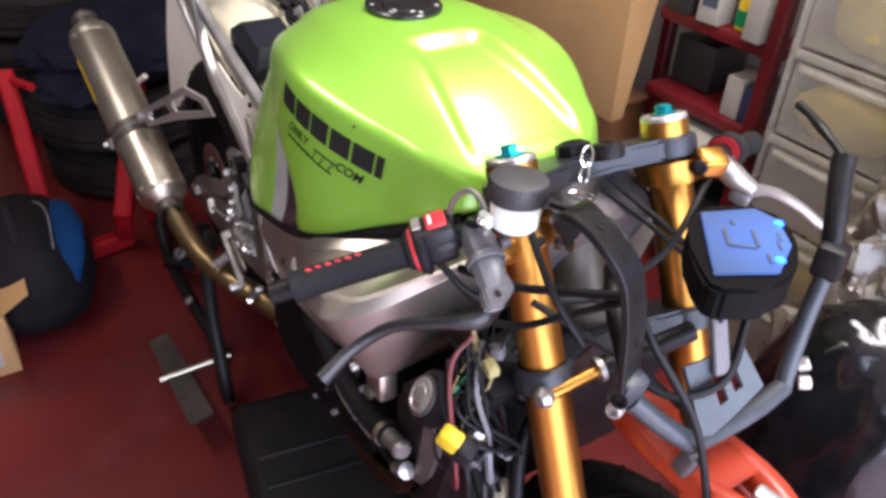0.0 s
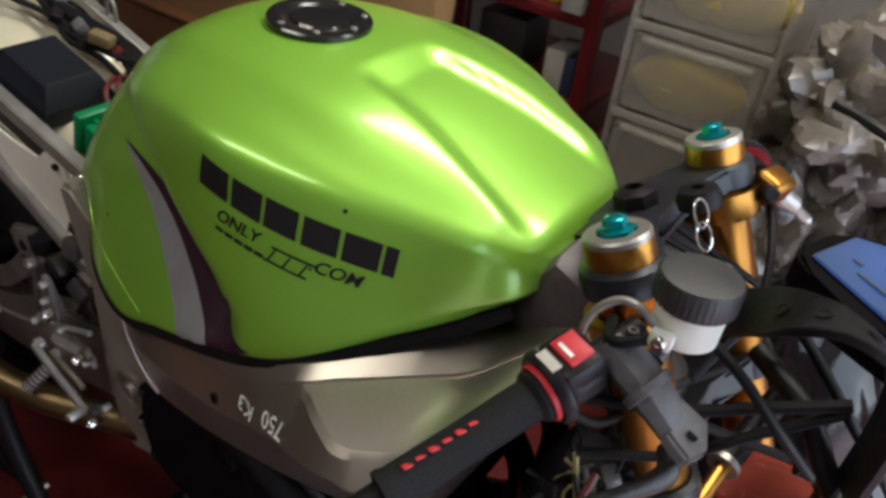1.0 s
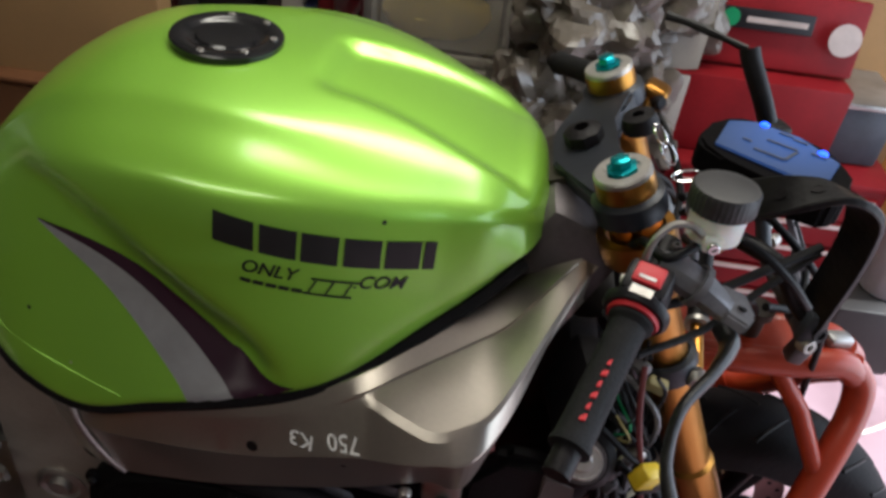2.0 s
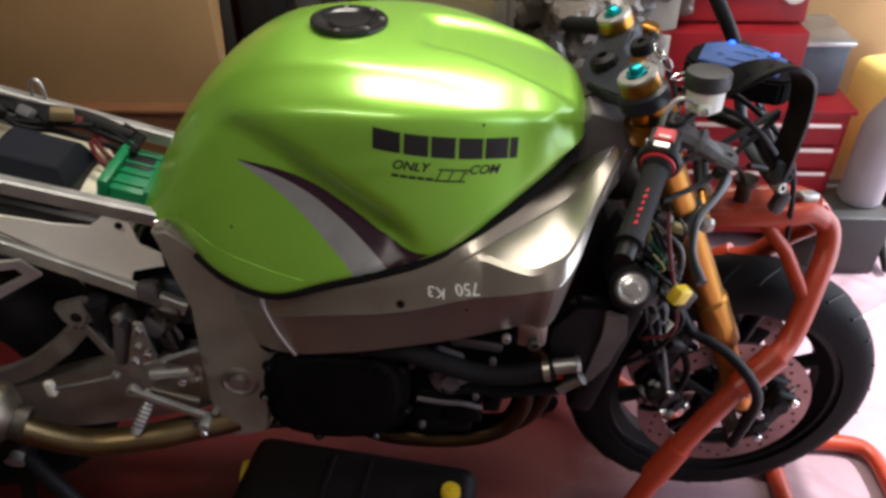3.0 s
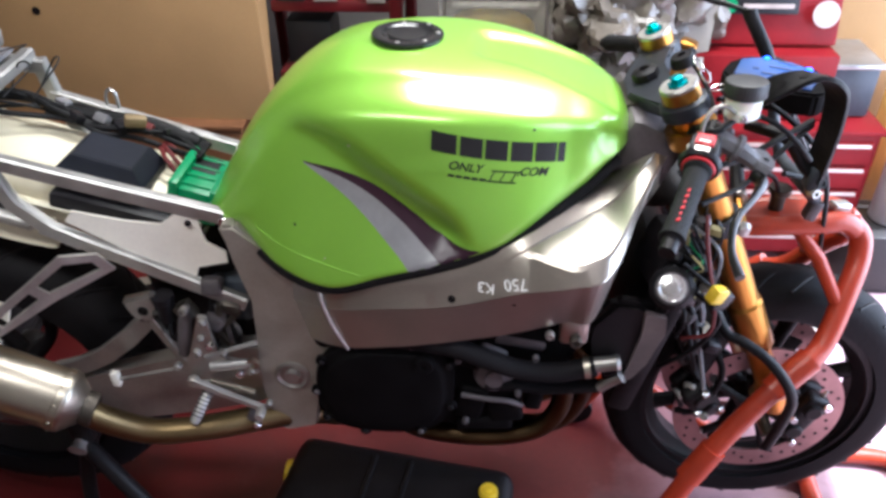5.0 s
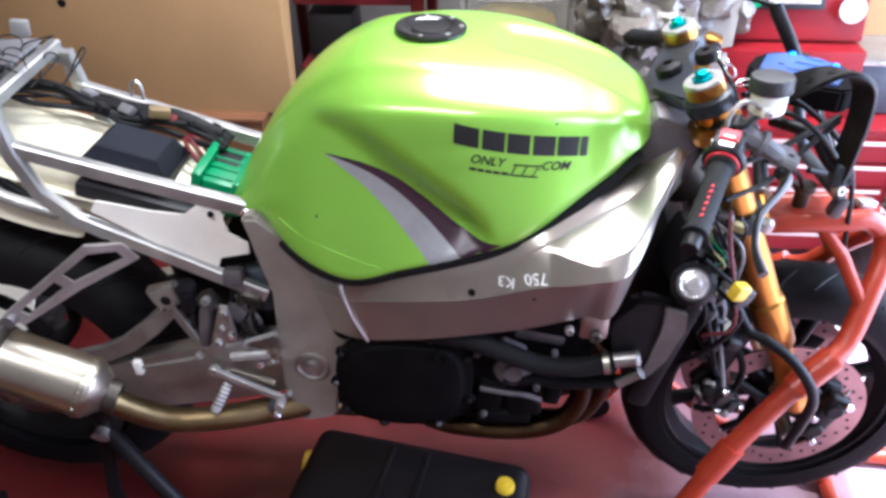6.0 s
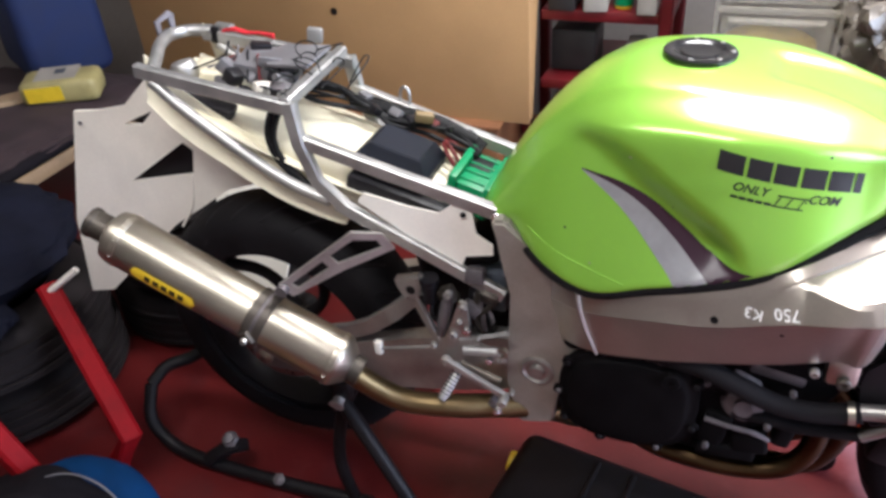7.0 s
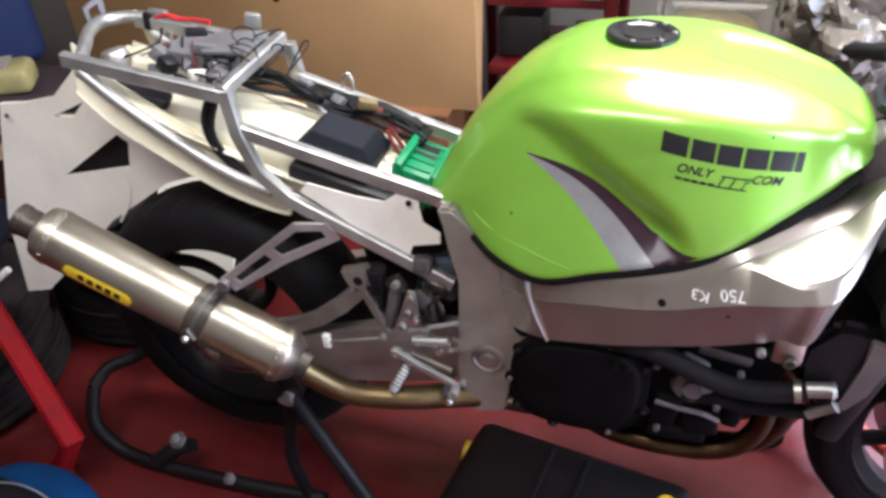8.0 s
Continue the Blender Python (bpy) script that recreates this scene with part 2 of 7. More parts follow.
def part(name, bm, mat, parent=None, label="", sharp=38, category="", kind="", group=""):
    me = bpy.data.meshes.new(name)
    bmesh.ops.recalc_face_normals(bm, faces=bm.faces)
    for f in bm.faces:
        f.smooth = True
    bm.to_mesh(me)
    bm.free()
    me.set_sharp_from_angle(angle=radians(sharp))
    me.materials.append(mat)
    ob = new(name, me)
    if parent is not None:
        ob.parent = parent
        if parent.parent is None:
            ob.matrix_parent_inverse = parent.matrix_basis.inverted()
    return tagged(ob, label, category, group, kind)


def thing(name, at, label, category, group=""):
    ob = new(name)
    ob.empty_display_size = 0.1
    ob.matrix_basis = pose(*at)
    return tagged(ob, label, category, group)


def hermite(xs, ys, x):
    """A smooth curve through (xs, ys), at x."""
    xs, ys, x = np.asarray(xs, float), np.asarray(ys, float), np.asarray(x, float)
    slope = np.gradient(ys, xs)
    i = np.clip(np.searchsorted(xs, x) - 1, 0, len(xs) - 2)
    h = xs[i + 1] - xs[i]
    t = (x - xs[i]) / h
    return (2 * t**3 - 3 * t**2 + 1) * ys[i] + (t**3 - 2 * t**2 + t) * h * slope[i] + (3 * t**2 - 2 * t**3) * ys[i + 1] + (t**3 - t**2) * h * slope[i + 1]


def spline(points, n=6, closed=False):
    """Points on a Catmull-Rom curve through the given ones."""
    p = [V(q) for q in points]
    k = len(p)
    if k < 3:
        return p
    out = []
    for i in range(k if closed else k - 1):
        a = p[(i - 1) % k] if closed or i > 0 else p[0] * 2 - p[1]
        b, c = p[i], p[(i + 1) % k]
        d = p[(i + 2) % k] if closed or i + 2 < k else p[-1] * 2 - p[-2]
        for j in range(n):
            t = j / n
            out.append(0.5 * (2 * b + (c - a) * t + (2 * a - 5 * b + 4 * c - d) * t * t + (3 * b - a - 3 * c + d) * t**3))
    return out if closed else out + [p[-1]]


def loft(bm, rings, caps=True, closed=False):
    """Skin between rings of the same length."""
    rows = [[bm.verts.new(p) for p in ring] for ring in rings]
    n = len(rows[0])
    pairs = list(zip(rows, rows[1:])) + ([(rows[-1], rows[0])] if closed else [])
    for a, b in pairs:
        for i in range(n):
            j = (i + 1) % n
            bm.faces.new((a[i], a[j], b[j], b[i]))
    if caps and not closed:
        bm.faces.new(rows[0][::-1])
        bm.faces.new(rows[-1])
    return bm


def tube(points, r, n=12, smooth=6, closed=False, bm=None, flat=1.0, caps=True):
    """A round bar along a curve; r is one radius, or one at each point given; flat squeezes it in its second direction."""
    bm = bm or bmesh.new()
    pts = spline(points, smooth, closed) if smooth else [V(p) for p in points]
    radii = np.interp(np.linspace(0, 1, len(pts)), np.linspace(0, 1, len(r)), r).tolist() if hasattr(r, "__len__") else [r] * len(pts)
    rings, side = [], None
    for i, p in enumerate(pts):
        a = pts[i - 1] if (closed or i > 0) else p
        b = pts[(i + 1) % len(pts)] if (closed or i + 1 < len(pts)) else p
        t = (b - a).normalized()
        if side is None:
            side = t.cross(V((0, 0, 1)) if abs(t.z) < 0.9 else V((0, 1, 0))).normalized()
        side = (side - t * side.dot(t)).normalized()
        up = t.cross(side)
        rings.append([p + radii[i] * (math.cos(w) * side + flat * math.sin(w) * up) for w in (2 * math.pi * k / n for k in range(n))])
    return loft(bm, rings, caps, closed)


def bar(points, w, h, bm=None, up=(0, 0, 1)):
    """A square-section bar with chamfered edges along straight pieces; w across, h in the up direction."""
    bm = bm or bmesh.new()
    pts = [V(p) for p in points]
    c = min(w, h) * 0.16
    shape = [(w / 2, h / 2 - c), (w / 2 - c, h / 2), (-w / 2 + c, h / 2), (-w / 2, h / 2 - c), (-w / 2, -h / 2 + c), (-w / 2 + c, -h / 2), (w / 2 - c, -h / 2), (w / 2, -h / 2 + c)]
    rings = []
    for i, p in enumerate(pts):
        t = (pts[min(i + 1, len(pts) - 1)] - pts[max(i - 1, 0)]).normalized()
        side = t.cross(V(up)).normalized()
        top = side.cross(t)
        rings.append([p + side * x + top * y for x, y in shape])
    return loft(bm, rings)


def box(c, s, bevel=0.004, turn=(0, 0, 0), bm=None, seg=2):
    bm = bm or bmesh.new()
    made = bmesh.ops.create_cube(bm, size=1.0, matrix=pose(*c, *turn) @ Matrix.Diagonal((*s, 1)))
    if bevel:
        edges = {e for v in made["verts"] for e in v.link_edges}
        bmesh.ops.bevel(bm, geom=list(edges), offset=bevel, segments=seg, affect="EDGES", profile=0.5)
    return bm


def turned(profile, origin, axis, n=32, bm=None, caps=True):
    """A solid of revolution: (radius, height) along the axis from origin."""
    bm = bm or bmesh.new()
    a = V(axis).normalized()
    s = a.cross(V((0, 0, 1)) if abs(a.z) < 0.9 else V((1, 0, 0))).normalized()
    u = a.cross(s)
    o = V(origin)
    rings = [[o + a * h + max(r, 1e-4) * (math.cos(w) * s + math.sin(w) * u) for w in (2 * math.pi * k / n for k in range(n))] for r, h in profile]
    return loft(bm, rings, caps)


def ring_solid(profile, origin, axis, n=48, bm=None):
    """A ring of revolution: the closed (radius, height) outline swept round the axis."""
    bm = bm or bmesh.new()
    a = V(axis).normalized()
    s = a.cross(V((0, 0, 1)) if abs(a.z) < 0.9 else V((1, 0, 0))).normalized()
    u = a.cross(s)
    o = V(origin)
    rings = [[o + a * h + r * (math.cos(w) * s + math.sin(w) * u) for r, h in profile] for w in (2 * math.pi * k / n for k in range(n))]
    return loft(bm, rings, False, True)


def plate(outline, thick, bevel=0.002, bm=None, holes=()):
    """A plate from a flat outline of 3D points, thickened along the vector thick, with holes (outlines) right through."""
    bm = bm or bmesh.new()
    t = V(thick)
    if holes:
        loops = [outline, *holes]
        front = [[bm.verts.new(V(p)) for p in loop] for loop in loops]
        edges = [bm.edges.new((l[i], l[(i + 1) % len(l)])) for l in front for i in range(len(l))]
        made = bmesh.ops.triangle_fill(bm, edges=edges, use_beauty=True, use_dissolve=False)
        faces = [f for f in made["geom"] if isinstance(f, bmesh.types.BMFace)]
        ext = bmesh.ops.extrude_face_region(bm, geom=faces)
        bmesh.ops.translate(bm, vec=t, verts=[v for v in ext["geom"] if isinstance(v, bmesh.types.BMVert)])
        bm.faces.ensure_lookup_table()
        return bm
    loft(bm, [[V(p) for p in outline], [V(p) + t for p in outline]])
    if bevel:
        bmesh.ops.bevel(bm, geom=list(bm.edges), offset=bevel, segments=2, affect="EDGES", clamp_overlap=True)
    return bm


def bolt(at, axis, r=0.006, h=0.006, bm=None):
    return turned([(0, 0), (r, 0), (r, h * 0.8), (r * 0.85, h), (r * 0.5, h), (r * 0.45, h * 0.6), (0, h * 0.6)], at, axis, 12, bm)


def smoothstep(a, b, x):
    t = min(1.0, max(0.0, (x - a) / (b - a)))
    return t * t * (3 - 2 * t)

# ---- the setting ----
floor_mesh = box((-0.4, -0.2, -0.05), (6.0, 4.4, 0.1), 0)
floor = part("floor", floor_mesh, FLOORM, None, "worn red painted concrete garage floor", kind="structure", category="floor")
yard = part("ground", box((14.6, 0, -0.07), (24.0, 30.0, 0.1), 0), material("yard_concrete", (0.40, 0.39, 0.37), 0.85, 0.0, 0.1, 1.5), None, "pale concrete yard outside the open door", kind="structure", category="ground")
part("wall_north", box((-0.4, 2.05, 1.25), (6.2, 0.1, 2.5), 0), WALLM, None, "dim painted block wall", kind="structure", category="wall")
part("wall_south", box((-0.4, -2.45, 1.25), (6.2, 0.1, 2.5), 0), WALLM, None, "dim painted block wall", kind="structure", category="wall")
wall_west = part("wall_west", box((-3.45, -0.2, 1.25), (0.1, 4.4, 2.5), 0), WALLM, None, "dim painted block wall", kind="structure", category="wall")
bm = box((2.5, 1.75, 1.25), (0.12, 0.5, 2.5), 0)
box((2.5, -2.0, 1.25), (0.12, 0.8, 2.5), 0, bm=bm)
box((2.5, -0.05, 2.32), (0.12, 3.1, 0.36), 0, bm=bm)
part("wall_east", bm, WALLM, None, "wall round the open garage door", kind="structure", category="wall")
part("ceiling", box((-0.4, -0.2, 2.55), (6.2, 4.6, 0.1), 0), CEILM, None, "dim garage ceiling", kind="structure", category="ceiling")

# ---- the motorcycle ----
bike = thing("motorcycle", (0, 0, 0), "stripped lime green sports motorcycle standing on paddock stands", "motorcycle")

# fuel tank: sections along the bike, half-width and height of shoulder, flank and lower edge
TX = [-0.318, -0.295, -0.24, -0.17, -0.09, 0.0, 0.09, 0.17, 0.25, 0.31, 0.345, 0.358]
T_TOP = [0.786, 0.826, 0.917, 1.001, 1.053, 1.065, 1.062, 1.053, 1.031, 1.004, 0.976, 0.950]
T_SY = [0.050, 0.090, 0.116, 0.136, 0.157, 0.180, 0.192, 0.178, 0.143, 0.110, 0.068, 0.034]
T_SZ = [0.782, 0.806, 0.872, 0.945, 0.998, 1.019, 1.023, 1.015, 0.998, 0.982, 0.961, 0.946]
T_MY = [0.056, 0.100, 0.138, 0.166, 0.188, 0.203, 0.210, 0.196, 0.160, 0.124, 0.080, 0.038]
T_MZ = [0.780, 0.792, 0.826, 0.855, 0.875, 0.910, 0.932, 0.932, 0.928, 0.934, 0.942, 0.942]
T_BY = [0.050, 0.086, 0.128, 0.182, 0.212, 0.222, 0.224, 0.212, 0.165, 0.120, 0.077, 0.036]
MID = -0.016
T_BZ = [0.776, 0.784, 0.797, 0.771, 0.756, 0.786, 0.815, 0.841, 0.882, 0.914, 0.934, 0.936]


def tank_surface():
    nx = 132
    xs = -0.318 + (0.358 + 0.318) * (0.5 - 0.5 * np.cos(np.linspace(0, math.pi, nx))) ** 1.0
    cols = [hermite(TX, col, xs) for col in (T_TOP, T_SY, T_SZ, T_MY, T_MZ, T_BY, T_BZ)]
    rings = []
    for i, x in enumerate(xs):
        top, sy, sz, my, mz, by, bz = (c[i] for c in cols)
        sy, my, by = max(sy, 0.004), max(my, 0.004), max(by, 0.004)
        tight = 0.42 + 0.30 * smoothstep(0.08, 0.22, x)
        crown, shoulder, flank = V((0, sy * 0.52, top - 0.16 * (top - sz))), V((0, sy, sz)), V((0, my, mz))
        ctrl = [(0, 0, top), crown, crown.lerp(shoulder, tight) + V((0, 0, 0.003)), shoulder, shoulder.lerp(flank, 1 - tight) + V((0, 0.003, 0)), flank, (0, by, bz + 0.012), (0, by - 0.012, bz), (0, max(by - 0.05, 0), bz), (0, 0, bz)]
        # the curve is symmetric at its top
        half = spline([(0, -sy * 0.52, top - 0.16 * (top - sz)), *ctrl], 11)[11:]
        half = [(max(p.y, 0.0), p.z) for p in half]
        ring = []
        for sgn in (-1, 1):
            seq = half if sgn < 0 else half[::-1][1:-1]
            for y, z in seq:
                yy = y
                # knee recess: a valley under a ridge that runs down and forward, flaring out again to the lower edge
                across = x * 0.545 + (z - 0.950) * 0.838
                ridge_z = 0.950 - x * 0.650
                deep = smoothstep(0.018, -0.046, across) * smoothstep(-0.32, 0.0, x) * smoothstep(0.135, 0.085, x + 0.25 * (z - 0.85))
                rise = max(0.0, min(1.0, (z - bz - 0.006) / max(ridge_z - 0.055 - bz, 0.03)))
                side = smoothstep(0.08, 0.165, y) * smoothstep(1.015, 0.965, z)
                yy = y - 0.033 * deep * side * rise ** 0.8
                # flat panel let into the top ahead of the filler
                wide = 0.046 + 0.026 * smoothstep(0.12, 0.32, x)
                dip = smoothstep(wide + 0.016, wide - 0.008, y) * smoothstep(0.112, 0.142, x) * smoothstep(0.345, 0.285, x) * smoothstep(sz - 0.01, sz + 0.012, z)
                ring.append((x, MID + sgn * yy, z - 0.0115 * dip))
        rings.append(ring)
    return rings


bm = loft(bmesh.new(), tank_surface())
from mathutils.bvhtree import BVHTree

tank_tree = BVHTree.FromBMesh(bm)
tank = part("fuel_tank", bm, GREEN, bike, "glossy lime green pearl fuel tank", sharp=60)


def on_side(tree, bm, lift=0.0012, start=-0.6):
    """Lay a flat mesh, drawn in x and z, on the right flank of a surface."""
    for v in bm.verts:
        hit = tree.ray_cast(V((v.co.x, start, v.co.z)), V((0, 1, 0)))
        v.co.y = (hit[0].y - lift) if hit[0] is not None else -0.15
    return bm


def patch2d(outline, cells=0.008):
    """A flat x-z outline (quad of four corners in order) cut into small cells."""
    bm = bmesh.new()
    a, b, c, d = (V((p[0], 0, p[1])) for p in outline)
    n = max(2, int(max((b - a).length, (c - d).length) / cells))
    m = max(2, int(max((d - a).length, (c - b).length) / cells))
    rows = [[bm.verts.new((a.lerp(b, i / n)).lerp(d.lerp(c, i / n), j / m)) for i in range(n + 1)] for j in range(m + 1)]
    for j in range(m):
        for i in range(n):
            bm.faces.new((rows[j][i], rows[j][i + 1], rows[j + 1][i + 1], rows[j + 1][i]))
    return bm


# the maker's mark as plain black blocks
E_A, E_B = V((0.070, 0, 0.985)), V((0.249, 0, 0.948))
for k, (u0, u1) in enumerate(((0.0, 0.185), (0.21, 0.375), (0.395, 0.56), (0.585, 0.75), (0.77, 0.93), (0.945, 1.0))):
    p, q = E_A.lerp(E_B, u0), E_A.lerp(E_B, u1)
    up, lean = 0.0265, 0.001
    bm = patch2d([(p.x, p.z), (q.x, q.z), (q.x + lean, q.z + up), (p.x + lean, p.z + up)], 0.005)
    part("emblem_block", on_side(tank_tree, bm), DECAL, tank, "black vinyl block of the maker's mark" if not k else "")


def lettering(name, text, size, m, mat, parent, tree=None, label="", lift=0.0012, shear=0.0):
    """Flat writing from the built-in font, placed by m (x along the line, y up)."""
    cu = bpy.data.curves.new(name, "FONT")
    cu.body, cu.size, cu.align_x, cu.align_y, cu.resolution_u, cu.shear = text, size, "CENTER", "CENTER", 3, shear
    cu.offset = size * 0.012
    tmp = bpy.data.objects.new(name, cu)
    me = tmp.to_mesh()
    bm = bmesh.new()
    bm.from_mesh(me)
    tmp.to_mesh_clear()
    bpy.data.objects.remove(tmp)
    bpy.data.curves.remove(cu)
    bmesh.ops.transform(bm, matrix=m, verts=bm.verts)
    if tree:
        on_side(tree, bm, lift)
    return part(name, bm, mat, parent, label)


SIDE = Matrix(((1, 0, 0, 0), (0, 0, -1, 0), (0, 1, 0, 0), (0, 0, 0, 1)))
lettering("lettering", "ONLY", 0.0170, Matrix.Translation((0.115, 0, 0.9605)) @ pose(0, 0, 0, 0, 10.5, 0) @ SIDE, DECAL, tank, tank_tree, "small black word", shear=0.2)
lettering("lettering", ".COM", 0.0170, Matrix.Translation((0.205, 0, 0.9425)) @ pose(0, 0, 0, 0, 10.5, 0) @ SIDE, DECAL, tank, tank_tree, "small black word", shear=0.2)


def slope(x, z, w, h, lean=0.0):
    """A small slanted bar that follows the line of the marks."""
    return on_side(tank_tree, patch2d([(x, z), (x + w, z - 0.2 * w), (x + w + lean, z - 0.2 * w + h), (x + lean, z + h)], 0.005))


for k in range(5):
    part("emblem_bar", slope(0.0915 + 0.0105 * k, 0.9490 - 0.0021 * k, 0.0085, 0.0036, 0.001), DECAL, tank)
part("emblem_bar", slope(0.143, 0.9385, 0.040, 0.0020), DECAL, tank)
part("emblem_bar", slope(0.150, 0.9520, 0.040, 0.0020), DECAL, tank)
for x in (0.146, 0.160, 0.175):
    part("emblem_bar", slope(x, 0.9390 - 0.2 * (x - 0.143), 0.0016, 0.0125, 0.007), DECAL, tank)

# stripe along the knee crease: a grey blade with a plum edge
UPPER = [(-0.118, 0.934), (-0.060, 0.926), (-0.011, 0.909), (0.037, 0.880), (0.085, 0.845), (0.138, 0.836)]
PLUM = [(-0.118, 0.933), (-0.064, 0.918), (-0.018, 0.895), (0.024, 0.864), (0.060, 0.832), (0.088, 0.810)]
LOWER = [(-0.118, 0.932), (-0.070, 0.901), (-0.032, 0.870), (0.004, 0.834), (0.028, 0.810), (0.043, 0.790)]


def blade(upper, lower, mat, lift, label):
    bm = bmesh.new()
    tops, lows = (spline([V((x, 0, z)) for x, z in row], 8) for row in (upper, lower))
    rows = [[bm.verts.new(a.lerp(b, k / 8)) for k in range(9)] for a, b in zip(tops, lows)]
    for a, b in zip(rows, rows[1:]):
        for k in range(8):
            bm.faces.new((a[k], a[k + 1], b[k + 1], b[k]))
    return part("stripe", on_side(tank_tree, bm, lift), mat, tank, label)


blade(PLUM, LOWER, GREYDEC, 0.0010, "silver grey blade-shaped stripe")
blade(UPPER, PLUM, PURPLE, 0.0012, "dark plum edge of the stripe")

# raised seam along the lower rear of the tank and small chips in its paint
seam = []
for x, z in ((-0.200, 0.824), (-0.172, 0.810), (-0.13, 0.798), (-0.08, 0.788), (-0.036, 0.782)):
    hit = tank_tree.ray_cast(V((x, -0.6, z)), V((0, 1, 0)))[0]
    seam.append((x, hit.y + 0.0022, z))
part("tank_seam", tube(seam, 0.0028, 8, 5), GREEN, tank, "raised seam low on the tank")
CHIP = material("bare_primer", (0.50, 0.50, 0.36), 0.6, 0.0, 0.1, 60.0, bump=0.0)
for x, z, r, m in ((-0.045, 0.972, 0.0026, CHIP), (-0.135, 0.842, 0.0022, DECAL), (0.205, 1.000, 0.0020, DECAL), (0.02, 0.905, 0.0014, DECAL), (-0.09, 0.80, 0.0016, CHIP)):
    part("paint_chip", on_side(tank_tree, turned([(0, 0), (r, 0), (r * 0.7, 0.0001), (0, 0.0001)], (x, 0, z), (0.3, -1, 0), 7), 0.0006), m, tank)

# filler cap
CAP, CAPN = V((0.021, -0.018, 1.0685)), V((0.03, 0.0, 1.0))
cap = part("filler_cap", turned([(0, -0.006), (0.0535, -0.006), (0.0535, 0.0005), (0.052, 0.0022), (0.049, 0.0026), (0.040, 0.0024), (0.037, 0.0008), (0.034, -0.0012), (0.030, -0.0012), (0.028, 0.0012), (0.012, 0.0002), (0, 0.0)], CAP, CAPN, 48), GLOSS, tank, "black anodised round filler cap")
for k in range(7):
    w = 2 * math.pi * k / 7
    part("cap_bolt", bolt(CAP + V((0.045 * math.cos(w), 0.045 * math.sin(w), 0.0010)), CAPN, 0.0036, 0.0024), SATIN, cap)

# frame: one spar a side, its outer edge standing proud of top and bottom
FX = [-0.215, -0.16, -0.10, 0.0, 0.10, 0.20, 0.27, 0.312, 0.332, 0.37, 0.405]
F_TOPY = [0.138, 0.172, 0.206, 0.229, 0.238, 0.219, 0.166, 0.128, 0.114, 0.092, 0.080]
F_TOPZ = [0.778, 0.762, 0.750, 0.778, 0.808, 0.852, 0.876, 0.887, 0.893, 0.922, 0.950]
F_OUTY = [0.140, 0.176, 0.214, 0.242, 0.254, 0.267, 0.279, 0.270, 0.240, 0.155, 0.096]
F_OUTZ = [0.676, 0.688, 0.704, 0.730, 0.750, 0.788, 0.810, 0.819, 0.830, 0.876, 0.921]
F_BOTY = [0.138, 0.162, 0.194, 0.212, 0.218, 0.218, 0.214, 0.212, 0.184, 0.125, 0.085]
F_BOTZ = [0.600, 0.600, 0.606, 0.624, 0.646, 0.670, 0.690, 0.698, 0.730, 0.820, 0.860]

# dark seal along the tank's lower edge
for s in (-1, 1):
    path = [(x, MID + s * (float(hermite(TX, T_BY, x)) - 0.008), float(hermite(TX, T_BZ, x)) - 0.006) for x in np.linspace(-0.20, 0.33, 16)]
    part("edge_seal", tube(path, 0.010, 8, 2), RUBBER, bike, "black rubber seal under the tank")
rings = []
for x in np.linspace(-0.12, 0.34, 14):
    hw, z = float(hermite(FX, F_TOPY, x)) - 0.012, float(hermite(FX, F_TOPZ, x)) - 0.006
    rings.append([(x, -hw, z), (x, hw, z), (x, hw, z - 0.05), (x, -hw, z - 0.05)])
part("air_box", loft(bmesh.new(), rings), BLACK, bike, "black air box under the tank")


# the flat facet by the steering head: its upper edge is a small step, its lower edge a crease that dips and rises
STEP = ((0.195, 0.325, 0.405), (0.238, 0.154, 0.085), (0.839, 0.870, 0.938))
CREASE = ((0.195, 0.272, 0.319, 0.405), (0.239, 0.272, 0.250, 0.093), (0.838, 0.833, 0.843, 0.926))


def eased(table, k, x):
    """A value of a bent line with its corners rounded off."""
    return sum(float(np.interp(x + d, table[0], table[k])) for d in (-0.012, -0.006, 0.0, 0.006, 0.012)) / 5


def spar_section(x):
    """The beam's outline at x as (half-width, height): a ledge at the top, the stepped facet, the side and the underside."""
    ty, tz, oy, oz, by, bz = (float(hermite(FX, c, x)) for c in (F_TOPY, F_TOPZ, F_OUTY, F_OUTZ, F_BOTY, F_BOTZ))
    inn = min(ty, by) - 0.05
    w = smoothstep(0.165, 0.235, x)
    sy, sz, cy, cz = eased(STEP, 1, x), eased(STEP, 2, x), eased(CREASE, 1, x), eased(CREASE, 2, x)
    facet = ((sy, sz + 0.003 * w), (sy + 0.001, sz - 0.0004), (cy - 0.007, cz + 0.0018), (cy + 0.0005, cz - 0.004))
    plain = [(ty + f * (oy - ty), tz + f * (oz - tz)) for f in (0.24, 0.28, 0.33, 0.42)]
    mid = [(a[0] * w + b[0] * (1 - w), a[1] * w + b[1] * (1 - w)) for a, b in zip(facet, plain)]
    return [(inn, tz - 0.004), (ty - 0.008, tz), (ty - 0.001, tz - 0.002), *mid, (oy - 0.001, oz + 0.002), (oy, oz), (oy - 0.002, oz - 0.004), (by + 0.45 * (oy - by), bz + 0.45 * (oz - bz)), (by + 0.003, bz + 0.006), (by - 0.006, bz), (inn, bz + 0.004)]


def spar(s):
    return loft(bmesh.new(), [[V((x, s * y, z)) for y, z in spar_section(x)] for x in np.linspace(FX[0], FX[-1], 96)])


